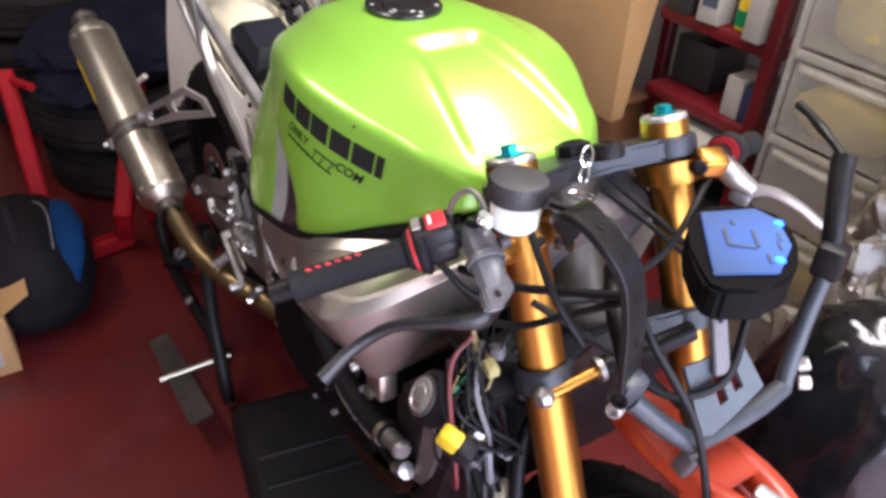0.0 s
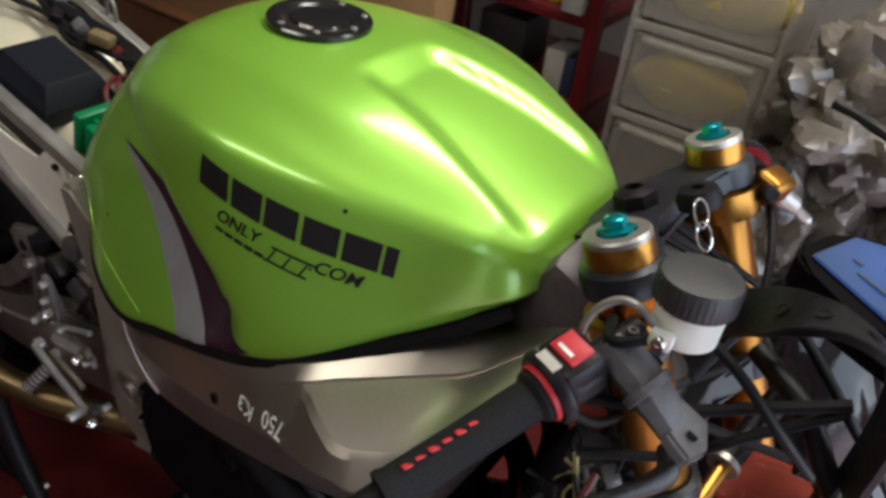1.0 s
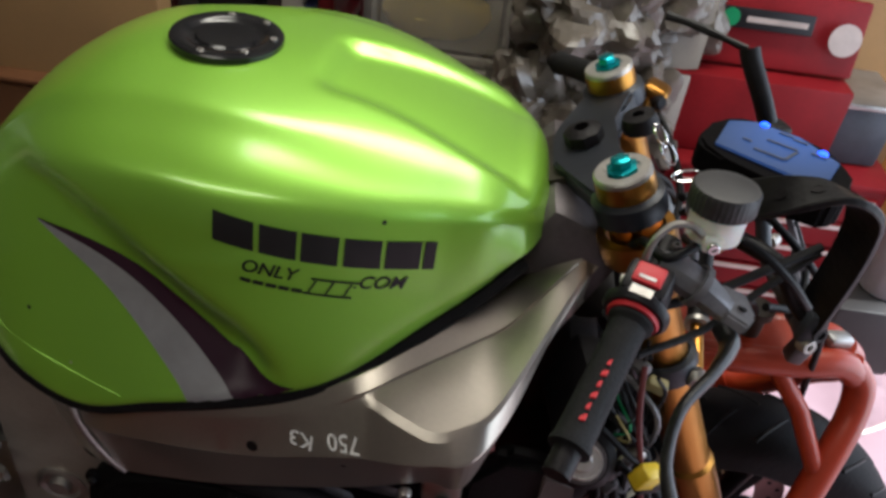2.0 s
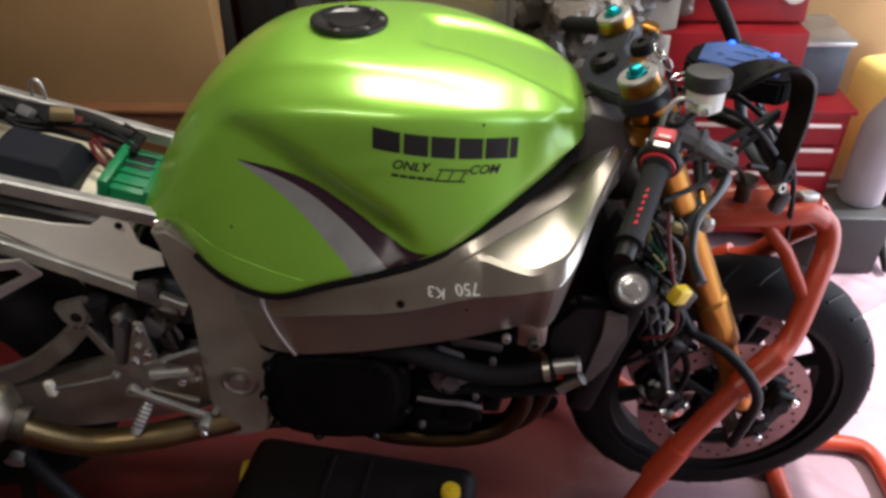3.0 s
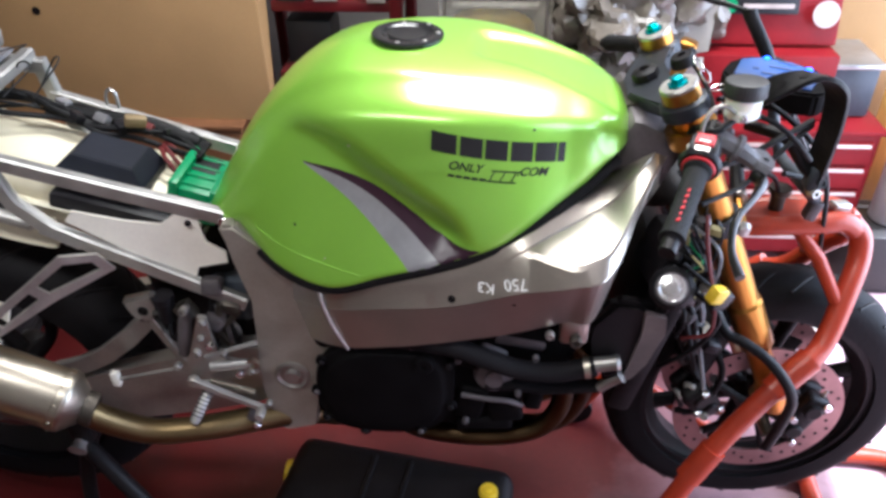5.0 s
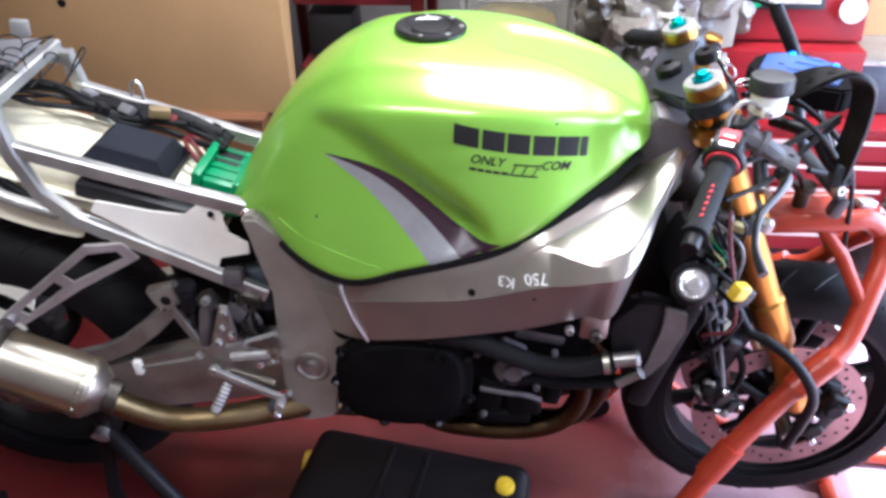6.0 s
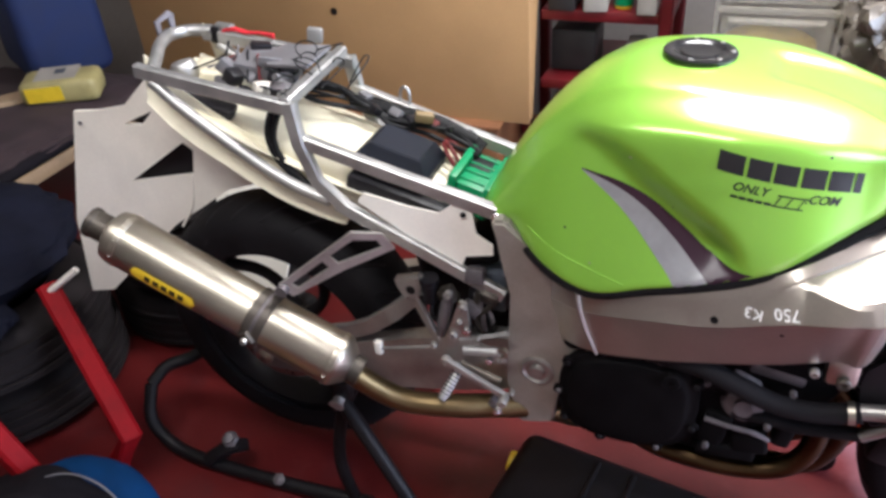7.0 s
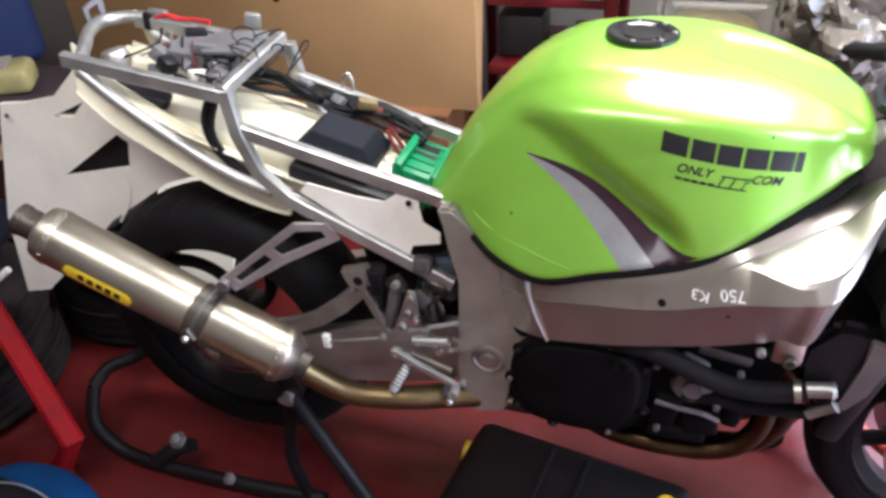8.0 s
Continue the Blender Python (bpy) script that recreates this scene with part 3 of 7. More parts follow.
spars = {}
for s in (-1, 1):
    bm = spar(s)
    if s < 0:
        spar_tree = BVHTree.FromBMesh(bm)
    spars[s] = part("frame_spar", bm, FRAME, bike, "satin aluminium twin-spar frame beam", sharp=14)
    # plate that carries the swingarm
    o = [(-0.262, 0.822), (-0.236, 0.826), (-0.205, 0.790), (-0.165, 0.752), (-0.105, 0.735), (-0.082, 0.690), (-0.072, 0.612), (-0.100, 0.592), (-0.120, 0.562), (-0.142, 0.510), (-0.152, 0.447), (-0.151, 0.392), (-0.205, 0.376), (-0.226, 0.382), (-0.238, 0.480), (-0.236, 0.540), (-0.226, 0.610), (-0.229, 0.680), (-0.246, 0.760)]
    part("pivot_plate", plate([(x, s * 0.176, z) for x, z in o], (0, -s * 0.032, 0), 0.006), PIVOT, bike, "dull cast aluminium swingarm pivot plate")
    boss = turned([(0, 0), (0.031, 0), (0.031, 0.005), (0.026, 0.007), (0.022, 0.003), (0.014, 0.003), (0.012, 0.011), (0, 0.011)], (-0.182, s * 0.174, 0.520), (0, s, 0), 28)
    part("pivot_bolt", boss, SATIN, bike, "swingarm pivot nut in a dished boss")
    part("frame_weld", tube([(-0.110, s * 0.205, 0.748), (-0.104, s * 0.214, 0.715), (-0.094, s * 0.214, 0.675), (-0.080, s * 0.209, 0.632), (-0.073, s * 0.204, 0.612)], [0.0062, 0.0050, 0.0042, 0.0036, 0.0030], 10), SATIN, bike, "bright weld bead on the frame")

part("head_stock", turned([(0.0, 0), (0.045, 0), (0.048, 0.02), (0.040, 0.05), (0.040, 0.15), (0.048, 0.17), (0.046, 0.19), (0, 0.19)], (0.435, 0, 0.805), (-0.407, 0, 0.914), 28), DARKALU, bike, "cast steering head")
part("spar_bridge", box((0.375, 0, 0.915), (0.10, 0.20, 0.10), 0.02, (0, 24, 0)), DULL, bike)
part("frame_bolt_hole", turned([(0, 0), (0.016, 0), (0.016, 0.003), (0.012, 0.003), (0.012, 0.001), (0, 0.001)], (-0.118, -0.177, 0.607), (0, -1, 0), 20), BLACK, spars[-1], "dark dished bolt hole")
part("engine_mount", box((0.285, -0.195, 0.668), (0.045, 0.03, 0.05), 0.008), FRAME, spars[-1], "cast engine mount lug")
part("mount_bolt", bolt((0.288, -0.212, 0.655), (0, -1, 0), 0.010, 0.008), DARKALU, spars[-1])
part("mount_bolt", bolt((0.247, -0.212, 0.668), (0, -1, 0), 0.007, 0.010), SATIN, spars[-1])
SQUAT = Matrix.Diagonal((1.0, 1.0, 0.92, 1.0))
part("frame_hole", on_side(spar_tree, turned([(0, 0), (0.003, 0), (0.003, 0.0003), (0, 0.0003)], (0.188, 0, 0.757), (0, -1, 0), 12)), BLACK, spars[-1])
part("frame_hole", on_side(spar_tree, turned([(0, 0), (0.0058, 0), (0.0058, 0.0003), (0, 0.0003)], (0.098, 0, 0.761), (0, -1, 0), 16)), BLACK, spars[-1], "small dark bolt hole")
lettering("lettering", "K3", 0.022, Matrix.Translation((0.147, 0, 0.786)) @ SQUAT @ pose(0, 0, 0, 0, 2, 0) @ SIDE @ pose(0, 0, 0, 0, 0, 180), CHALK, spars[-1], spar_tree, "white paint-pen marking, upside down")
lettering("lettering", "750", 0.022, Matrix.Translation((0.188, 0, 0.797)) @ SQUAT @ pose(0, 0, 0, 0, -14, 0) @ SIDE @ pose(0, 0, 0, 0, 0, 180), CHALK, spars[-1], spar_tree, "white paint-pen marking, upside down")

# ---- wheels ----
def make_wheel(name, x, z, r, w, rim_r, label, spokes, discs, mid=0.0, sweep=0.0, well=0.030):
    axis = (0, 1, 0)
    o = V((x, mid, z))
    hub = turned([(0, -0.05), (0.03, -0.05), (0.034, -0.03), (0.026, 0.0), (0.034, 0.03), (0.03, 0.05), (0, 0.05)], o, axis, 24)
    prof = [(rim_r + 0.003, w * 0.36), (rim_r + 0.003, -w * 0.36), (rim_r - 0.012, -w * 0.36), (rim_r - 0.013, -w * 0.28), (rim_r - well, -w * 0.14), (rim_r - well, w * 0.14), (rim_r - 0.014, w * 0.28), (rim_r - 0.012, w * 0.36)]
    ring_solid(prof, o, axis, 64, hub)
    root = part(name, hub, BLACK, bike, label)
    n = 17
    tp = []
    for k in range(n):
        a = math.pi * k / (n - 1)
        tp.append((rim_r + (r - rim_r) * max(0.0, math.sin(a)) ** 0.62, -w / 2 * math.cos(a) * (0.86 + 0.14 * math.sin(a))))
    part("tyre", ring_solid(tp, o, axis, 72), RUBBER, root, "black road tyre")
    grooves = bmesh.new()
    for k in range(26):
        for side in (-1, 1):
            a = 2 * math.pi * (k + 0.25 * side) / 26
            row = []
            for j in range(5):
                f = j / 4
                h = side * w * (0.06 + 0.30 * f)
                b = math.acos(max(-1.0, min(1.0, -h / (w / 2))))
                rr = rim_r + (r - rim_r) * max(0.0, math.sin(b)) ** 0.62 - 0.0014
                g = a + 0.16 * f
                row.append(o + V((math.cos(g) * rr, h, math.sin(g) * rr)))
            tube(row, 0.0028, 6, 2, bm=grooves)
    part("tread_pattern", grooves, BLACK, root, "slanted grooves in the tyre tread")
    for k in range(spokes):
        a = 2 * math.pi * k / spokes + 0.3
        arm = [o + V((math.cos(a + sweep * f), 0, math.sin(a + sweep * f))) * (0.028 + (rim_r - 0.048) * f) for f in (0.0, 0.4, 0.7, 1.0)]
        part("spoke", tube(arm, [0.018, 0.013, 0.014, 0.016], 10, 4), BLACK, root)
    for sgn, rad, inner in discs:
        dp = [(inner, 0.0025), (inner, -0.0025), (rad, -0.0025), (rad, 0.0025)]
        d = part("brake_disc", ring_solid(dp, o + V((0, sgn, 0)), axis, 64), DISC, root, "drilled steel brake disc")
        drill = bmesh.new()
        for k in range(44):
            a = 2 * math.pi * k / 44
            rr = inner + (rad - inner) * (0.25, 0.5, 0.75, 0.5)[k % 4]
            turned([(0, -0.0031), (0.0036, -0.0031), (0.0036, 0.0031), (0, 0.0031)], o + V((math.cos(a) * rr, sgn, math.sin(a) * rr)), axis, 10, drill)
        part("drilling_pattern", drill, BLACK, root, "rows of drilled holes in the disc")
        for k in range(10):
            a = 2 * math.pi * k / 10
            c = o + V((math.cos(a) * (inner - 0.004), sgn, math.sin(a) * (inner - 0.004)))
            part("disc_button", turned([(0, -0.004), (0.007, -0.004), (0.007, 0.004), (0, 0.004)], c, axis, 12), ALU, root)
        for k in range(5):
            a = 2 * math.pi * k / 5
            e = V((math.cos(a), 0, math.sin(a)))
            c = o + V((0, sgn, 0))
            part("disc_arm", tube([c + e * 0.030, c + e * (inner - 0.002)], 0.008, 8, 0), BLACK, root)
    return root


FRONT, REAR = V((0.663, 0, 0.368)), V((-0.795, 0, 0.382))
make_wheel("front_wheel", FRONT.x, FRONT.z, 0.281, 0.120, 0.214, "black cast front wheel", 6, ((-0.064, 0.155, 0.112), (0.064, 0.155, 0.112)))
make_wheel("rear_wheel", REAR.x, REAR.z, 0.320, 0.190, 0.224, "black cast rear wheel", 5, ((-0.085, 0.110, 0.075),), -0.016, 0.98, 0.016)

# ---- forks and yokes ----
SLATE = material("slate_anodised", (0.022, 0.025, 0.033), 0.40, 0.3, 0.15, 16.0, 200.0, 0.06)
CAPF = V((0.402, 0, 1.030))
DOWN = V((0.407, 0, -0.914))
FWD = V((0.914, 0, 0.407))
for s in (-1, 1):
    top = CAPF + V((0, s * 0.107, 0))
    fork = part("fork_tube", turned([(0, 0.0), (0.0262, 0.0), (0.0268, 0.004), (0.0268, 0.040), (0.0250, 0.044), (0.0250, 0.40), (0.029, 0.405), (0.029, 0.46), (0.0285, 0.50), (0.022, 0.51), (0, 0.51)], top, DOWN, 32), GOLD, bike, "gold anodised upside-down fork tube")
    part("fork_slider", turned([(0, 0.50), (0.0205, 0.50), (0.0205, 0.600), (0.025, 0.606), (0.025, 0.655), (0.020, 0.665), (0, 0.665)], top, DOWN, 24), COPPER, fork, "orange cast fork foot")
    part("fork_cap", turned([(0, 0.002), (0.0262, 0.002), (0.0262, -0.004), (0.0245, -0.006), (0.016, -0.006), (0.016, -0.004), (0, -0.004)], top, DOWN, 32), SATIN, fork, "polished fork cap")
    part("preload_nut", turned([(0, -0.004), (0.0150, -0.004), (0.0150, -0.008), (0.0095, -0.009), (0.0095, -0.016), (0.008, -0.017), (0, -0.017)], top, DOWN, 6), TEAL, fork, "teal anodised preload adjuster")
    for deep, size, nm in ((0.030, 0.026, "top"), (0.235, 0.03, "low")):
        c = top + DOWN * deep
        clamp = ring_solid([(0.027, -size / 2), (0.027, size / 2), (0.033, size / 2 - 0.003), (0.034, 0), (0.033, -size / 2 + 0.003)], c, DOWN, 32)
        part("yoke_clamp", clamp, SLATE, bike, "slate-grey fork clamp ring")
for deep, size in ((0.030, 0.024), (0.235, 0.030)):
    c = CAPF + DOWN * deep
    o = [c + FWD * a + V((0, b, 0)) for a, b in ((0.030, -0.105), (0.014, -0.06), (-0.006, -0.03), (-0.006, 0.03), (0.014, 0.06), (0.030, 0.105), (-0.030, 0.105), (-0.055, 0.05), (-0.068, 0.03), (-0.068, -0.03), (-0.055, -0.05), (-0.030, -0.105))]
    part("yoke", plate([p - DOWN * size / 2 for p in o], DOWN * size, 0.004), SLATE, bike, "slate-grey fork yoke")
part("stem_nut", turned([(0, 0), (0.020, 0), (0.020, 0.012), (0.012, 0.016), (0.008, 0.016), (0.008, 0.004), (0, 0.004)], CAPF + DOWN * 0.018 - FWD * 0.034, -DOWN, 8), BLACK, bike, "black steering stem nut")

# ignition barrel with a bunch of keys
ign = CAPF + FWD * 0.022 + DOWN * 0.02
part("ignition_switch", turned([(0, 0), (0.018, 0), (0.019, 0.008), (0.016, 0.016), (0.006, 0.017), (0.006, 0.012), (0, 0.012)], ign, -DOWN, 20), BLACK, bike, "black ignition switch")
KT, KB = V((0.436, -0.036, 1.044)), V((0.455, -0.054, 1.018))
kd = (KB - KT).normalized()
ks = kd.cross(V((0.4, -0.6, 0.7))).normalized()
keys = part("key_ring", tube([V((0.468, -0.068, 1.014)) + 0.0135 * (math.cos(w) * ks + math.sin(w) * V((0.62, -0.45, 0.15))) for w in (2 * math.pi * k / 16 for k in range(16))], 0.0011, 8, 2, True), CHROME, bike, "steel split ring with chain and keys")
for k in range(2):
    c = KT.lerp(KB, 0.25 + 0.5 * k)
    wide = ks if k == 0 else (ks + kd.cross(ks) * 0.7).normalized()
    part("key_link", tube([c + kd * 0.0115 * math.sin(w) + wide * 0.0055 * math.cos(w) for w in (2 * math.pi * q / 12 for q in range(12))], 0.0011, 8, 2, True), CHROME, keys)
for k, (dx, dy) in enumerate(((0.010, -0.004), (0.002, -0.014))):
    c = V((0.468 + dx, -0.072 + dy, 1.008))
    part("key", bar([c, c + V((0.004, -0.006, -0.016)), c + V((0.006, -0.008, -0.018)), c + V((0.010, -0.014, -0.042))], 0.0018, 0.009, up=(1, 0.3, 0)), CHROME if k else BRASS, keys, "small flat key" if k == 0 else "")
part("key_fob", box((0.480, -0.084, 0.992), (0.018, 0.005, 0.030), 0.002, (25, 10, 20)), BLACK, keys, "black key fob")

# ---- handlebars ----
def handlebar(s):
    inner, outer = V((0.412, s * 0.232, 0.966)), V((0.362, s * 0.350, 0.926))
    ax = (outer - inner).normalized()
    root_at = inner - ax * 0.095
    clip = part("clip_on_bar", tube([root_at, inner, outer + ax * 0.004], 0.0108, 14, 0), BLACK, bike, "black clip-on handlebar")
    grip = turned([(0.011, -0.006), (0.019, -0.006), (0.019, -0.002), (0.0152, 0.002), (0.0148, 0.06), (0.0152, 0.108), (0.0165, 0.112), (0.0165, 0.116), (0.009, 0.118), (0.009, 0.112)], inner, ax, 28)
    part("grip", grip, GRIPR, clip, "ribbed black rubber grip with red print")
    part("grip_flange", turned([(0.0115, -0.012), (0.021, -0.012), (0.022, -0.009), (0.021, -0.006), (0.0115, -0.006)], inner, ax, 28), REDINK, clip, "red throttle collar")
    # clamp round the fork
    c = CAPF + V((0, s * 0.107, 0)) + DOWN * (0.072 if s < 0 else 0.058)
    slim = 1.0 if s < 0 else 0.72
    part("bar_clamp", ring_solid([(0.0275, -0.013), (0.0275, 0.013), (0.036, 0.013), (0.037, 0), (0.036, -0.013)], c, DOWN, 28), GOLD, clip, "gold anodised bar clamp")
    part("clamp_arm", tube([c + V((0.012, s * 0.02, 0.0)), c + V((0.024, s * 0.045, 0.0)), root_at + ax * 0.02], [0.013 * slim, 0.015 * slim, 0.014 * slim], 12, 3), GOLD, clip)
    part("pinch_bolt", bolt(c + V((0.040, s * 0.006, 0.012)), (0.3, s, 0.2), 0.005, 0.014), BLACK, clip)
    return inner, outer, ax, clip


inner, outer, ax, clip_r = handlebar(-1)
side_up = V((0, 0, 1)) - ax * ax.z
side_up.normalize()
side_fw = ax.cross(side_up)
side_fw = side_fw if side_fw.x > 0 else -side_fw
# red print on the grip, plain bars
for k in range(6):
    a = inner + ax * (0.045 + 0.010 * k) + (side_up * 0.95 + side_fw * 0.05).normalized() * 0.0152
    part("print_bar", box(a, (0.0065, 0.0026 + 0.0018 * (k % 2), 0.0012), 0, (20, 0, math.degrees(math.atan2(ax.y, ax.x)))), REDINK, clip_r)
sw = inner - ax * 0.050
housing = part("switch_housing", turned([(0.011, 0), (0.019, 0.001), (0.021, 0.005), (0.021, 0.026), (0.019, 0.030), (0.011, 0.030)], sw, ax, 24), PLASTIC, bike, "black switch housing with red kill switch")
BAR = Matrix((ax, side_fw, side_up)).transposed().to_4x4()


def on_bar(at, size, bevel):
    """A small block squared up with the handlebar."""
    bm = box((0, 0, 0), size, bevel)
    bmesh.ops.transform(bm, matrix=Matrix.Translation(at) @ BAR, verts=bm.verts)
    return bm


part("switch_body", on_bar(sw + ax * 0.015 + side_up * 0.010, (0.034, 0.038, 0.030), 0.006), PLASTIC, housing, "black plastic switch body")
part("kill_switch", on_bar(sw + ax * 0.014 + side_up * 0.0255, (0.020, 0.024, 0.006), 0.002), REDINK, housing, "red kill switch")
part("switch_mark", on_bar(sw + ax * 0.019 + side_up * 0.0288, (0.003, 0.014, 0.001), 0), CHALK, housing)
part("throttle_label", on_bar(inner - ax * 0.017 + side_up * 0.0285, (0.008, 0.018, 0.0015), 0), SATIN, housing, "pale label on the throttle drum")
part("start_button", box(sw - side_fw * 0.016 + side_up * 0.012 + ax * 0.018, (0.010, 0.010, 0.008), 0.002), WHITE, housing, "pale rocker button")
part("throttle_drum", turned([(0.011, 0), (0.025, 0.001), (0.028, 0.004), (0.028, 0.008), (0.025, 0.012), (0.011, 0.013)], inner - ax * 0.022, ax, 28), PLASTIC, bike, "black throttle drum")

# brake master cylinder, lever and reservoir
mc = part("master_cylinder", tube([(0.436, -0.172, 0.990), (0.455, -0.176, 0.984), (0.480, -0.182, 0.972), (0.503, -0.188, 0.958)], [0.014, 0.018, 0.017, 0.013], 8, 3, flat=0.8), MCM, bike, "worn grey brake master cylinder")
part("pivot_lug", plate([(0.488, -0.174, 0.968), (0.512, -0.178, 0.962), (0.520, -0.196, 0.954), (0.512, -0.208, 0.950), (0.492, -0.202, 0.958)], (0.004, 0.002, 0.010), 0.002), MCM, mc, "flat lug of the master cylinder")
part("lug_hole", turned([(0, 0), (0.004, 0), (0.004, 0.001), (0, 0.001)], (0.5105, -0.192, 0.9675), (0.3, 0.1, 1), 12), BLACK, mc)
part("pivot_bolt", bolt((0.508, -0.198, 0.956), (0.2, -0.1, 1), 0.005, 0.005), DULL, mc)
part("bore_ring", ring_solid([(0.0170, -0.004), (0.0195, -0.003), (0.0195, 0.003), (0.0170, 0.004)], (0.472, -0.180, 0.976), (0.027, -0.006, -0.012), 20), MCM, mc)
part("banjo_bolt", bolt((0.466, -0.160, 0.985), (0.1, 0.9, 0.4), 0.007, 0.010), DULL, mc, "dull banjo bolt")
part("clamp_bolt", bolt((0.448, -0.168, 1.002), (0, 0, 1), 0.0045, 0.005), DULL, mc)
part("lever", tube([(0.500, -0.190, 0.945), (0.506, -0.208, 0.939), (0.488, -0.240, 0.936), (0.460, -0.275, 0.924), (0.450, -0.312, 0.903), (0.456, -0.346, 0.886)], [0.008, 0.008, 0.0055, 0.005, 0.005, 0.0065], 12, 5, flat=1.4), material("worn_black_lever", (0.030, 0.029, 0.030), 0.34, 0.5, 0.3, 18.0, 160.0, 0.1), mc, "dark worn brake lever")
pot = part("fluid_reservoir", turned([(0, 0), (0.018, 0), (0.0225, 0.004), (0.0235, 0.028), (0.0235, 0.030), (0, 0.030)], (0.477, -0.156, 1.010), (-0.03, 0.05, 1), 32), POT, bike, "cloudy white brake fluid pot")
lid = turned([(0, 0), (0.0265, 0), (0.0275, 0.002), (0.0275, 0.018), (0.0262, 0.0205), (0.022, 0.0215), (0, 0.0215)], V((0.477, -0.156, 1.010)) + V((-0.03, 0.05, 1)).normalized() * 0.030, (-0.03, 0.05, 1), 144)
for v in lid.verts:
    rel = v.co - V((0.477, -0.156, 1.010))
    flat_r = math.hypot(rel.x, rel.y)
    if flat_r > 0.0255 and rel.z < 0.050:
        k = 1 + 0.022 * math.cos(36 * math.atan2(rel.y, rel.x))
        v.co.x, v.co.y = 0.477 + rel.x * k, -0.156 + rel.y * k
part("lid", lid, LIDM, pot, "black ribbed screw lid")
part("pot_pipe", tube([(0.462, -0.178, 1.026), (0.450, -0.178, 1.034), (0.436, -0.180, 1.034), (0.424, -0.186, 1.022), (0.420, -0.190, 1.002), (0.424, -0.188, 0.985)], 0.0030, 8, 5), SATIN, pot, "bright bent steel pipe")
part("pot_bracket", box((0.470, -0.183, 1.022), (0.016, 0.008, 0.014), 0.003), POT, pot)
part("bracket_screw", bolt((0.470, -0.186, 1.022), (0, -1, 0), 0.005, 0.005), CHROME, pot)

inner_l, outer_l, ax_l, clip_l = handlebar(1)
part("clamp_block", box((0.462, 0.127, 0.999), (0.030, 0.034, 0.028), 0.007, (0, 15, -20), seg=3), GOLD, clip_l, "gold anodised clamp block")
part("clamp_bolt", turned([(0, 0), (0.0085, 0), (0.0085, 0.010), (0.006, 0.012), (0, 0.012)], (0.462, 0.114, 0.997), (0.5, -0.75, 0.3), 18), BLACK, clip_l, "black clamp bolt")
part("clamp_cap", turned([(0, 0), (0.010, 0), (0.0105, 0.003), (0.0105, 0.009), (0.008, 0.012), (0, 0.012)], (0.456, 0.128, 0.986), (0.65, -0.65, 0.35), 20), BLACK, clip_l, "black round cap on the clamp")
part("clamp_screw", bolt((0.452, 0.178, 0.985), (0.6, -0.4, 0.5), 0.004, 0.005), DARKALU, clip_l)
part("switch_housing", turned([(0.011, 0), (0.021, 0.001), (0.023, 0.006), (0.023, 0.030), (0.021, 0.034), (0.011, 0.034)], inner_l - ax_l * 0.040, ax_l, 24), PLASTIC, bike, "black switch housing")
part("bar_collar", ring_solid([(0.0115, -0.004), (0.0190, -0.003), (0.0190, 0.004), (0.0115, 0.005)], inner_l - ax_l * 0.046, ax_l, 28), DARKRED, clip_l, "red collar on the bar")
lever_l = part("lever", tube([(0.473, 0.186, 0.944), (0.466, 0.220, 0.938), (0.462, 0.255, 0.926), (0.463, 0.290, 0.909), (0.474, 0.328, 0.885), (0.487, 0.354, 0.863)], [0.0085, 0.0065, 0.0050, 0.0050, 0.0048, 0.0050], 12, 5, flat=1.4), SATIN, bike, "bare alloy clutch lever")
part("lever_tip", turned([(0, -0.0075), (0.005, -0.006), (0.0075, 0), (0.005, 0.006), (0, 0.0075)], (0.489, 0.357, 0.860), (0.3, 0.7, -0.5), 14), SATIN, lever_l)
part("lever_knuckle", box((0.472, 0.188, 0.946), (0.026, 0.024, 0.020), 0.006, (20, 15, 30), seg=3), MCM, lever_l, "worn cast lever knuckle")
part("lever_perch", tube([(0.440, 0.165, 0.985), (0.462, 0.178, 0.968), (0.482, 0.192, 0.955)], [0.012, 0.014, 0.010], 12, 4), SATIN, bike)

# ---- dash and fairing stay ----
DASH = [(0.522, 0.051), (0.546, 0.104), (0.575, 0.103), (0.615, 0.071), (0.641, 0.020), (0.611, -0.031)]
DC = V((0.586, 0.048, 0))


def dash_ring(k, z):
    out = []
    for x, y in DASH:
        p = DC + (V((x, y, 0)) - DC) * k
        out.append(V((p.x, p.y, z + 0.10 * (p.x - DC.x))))
    return out


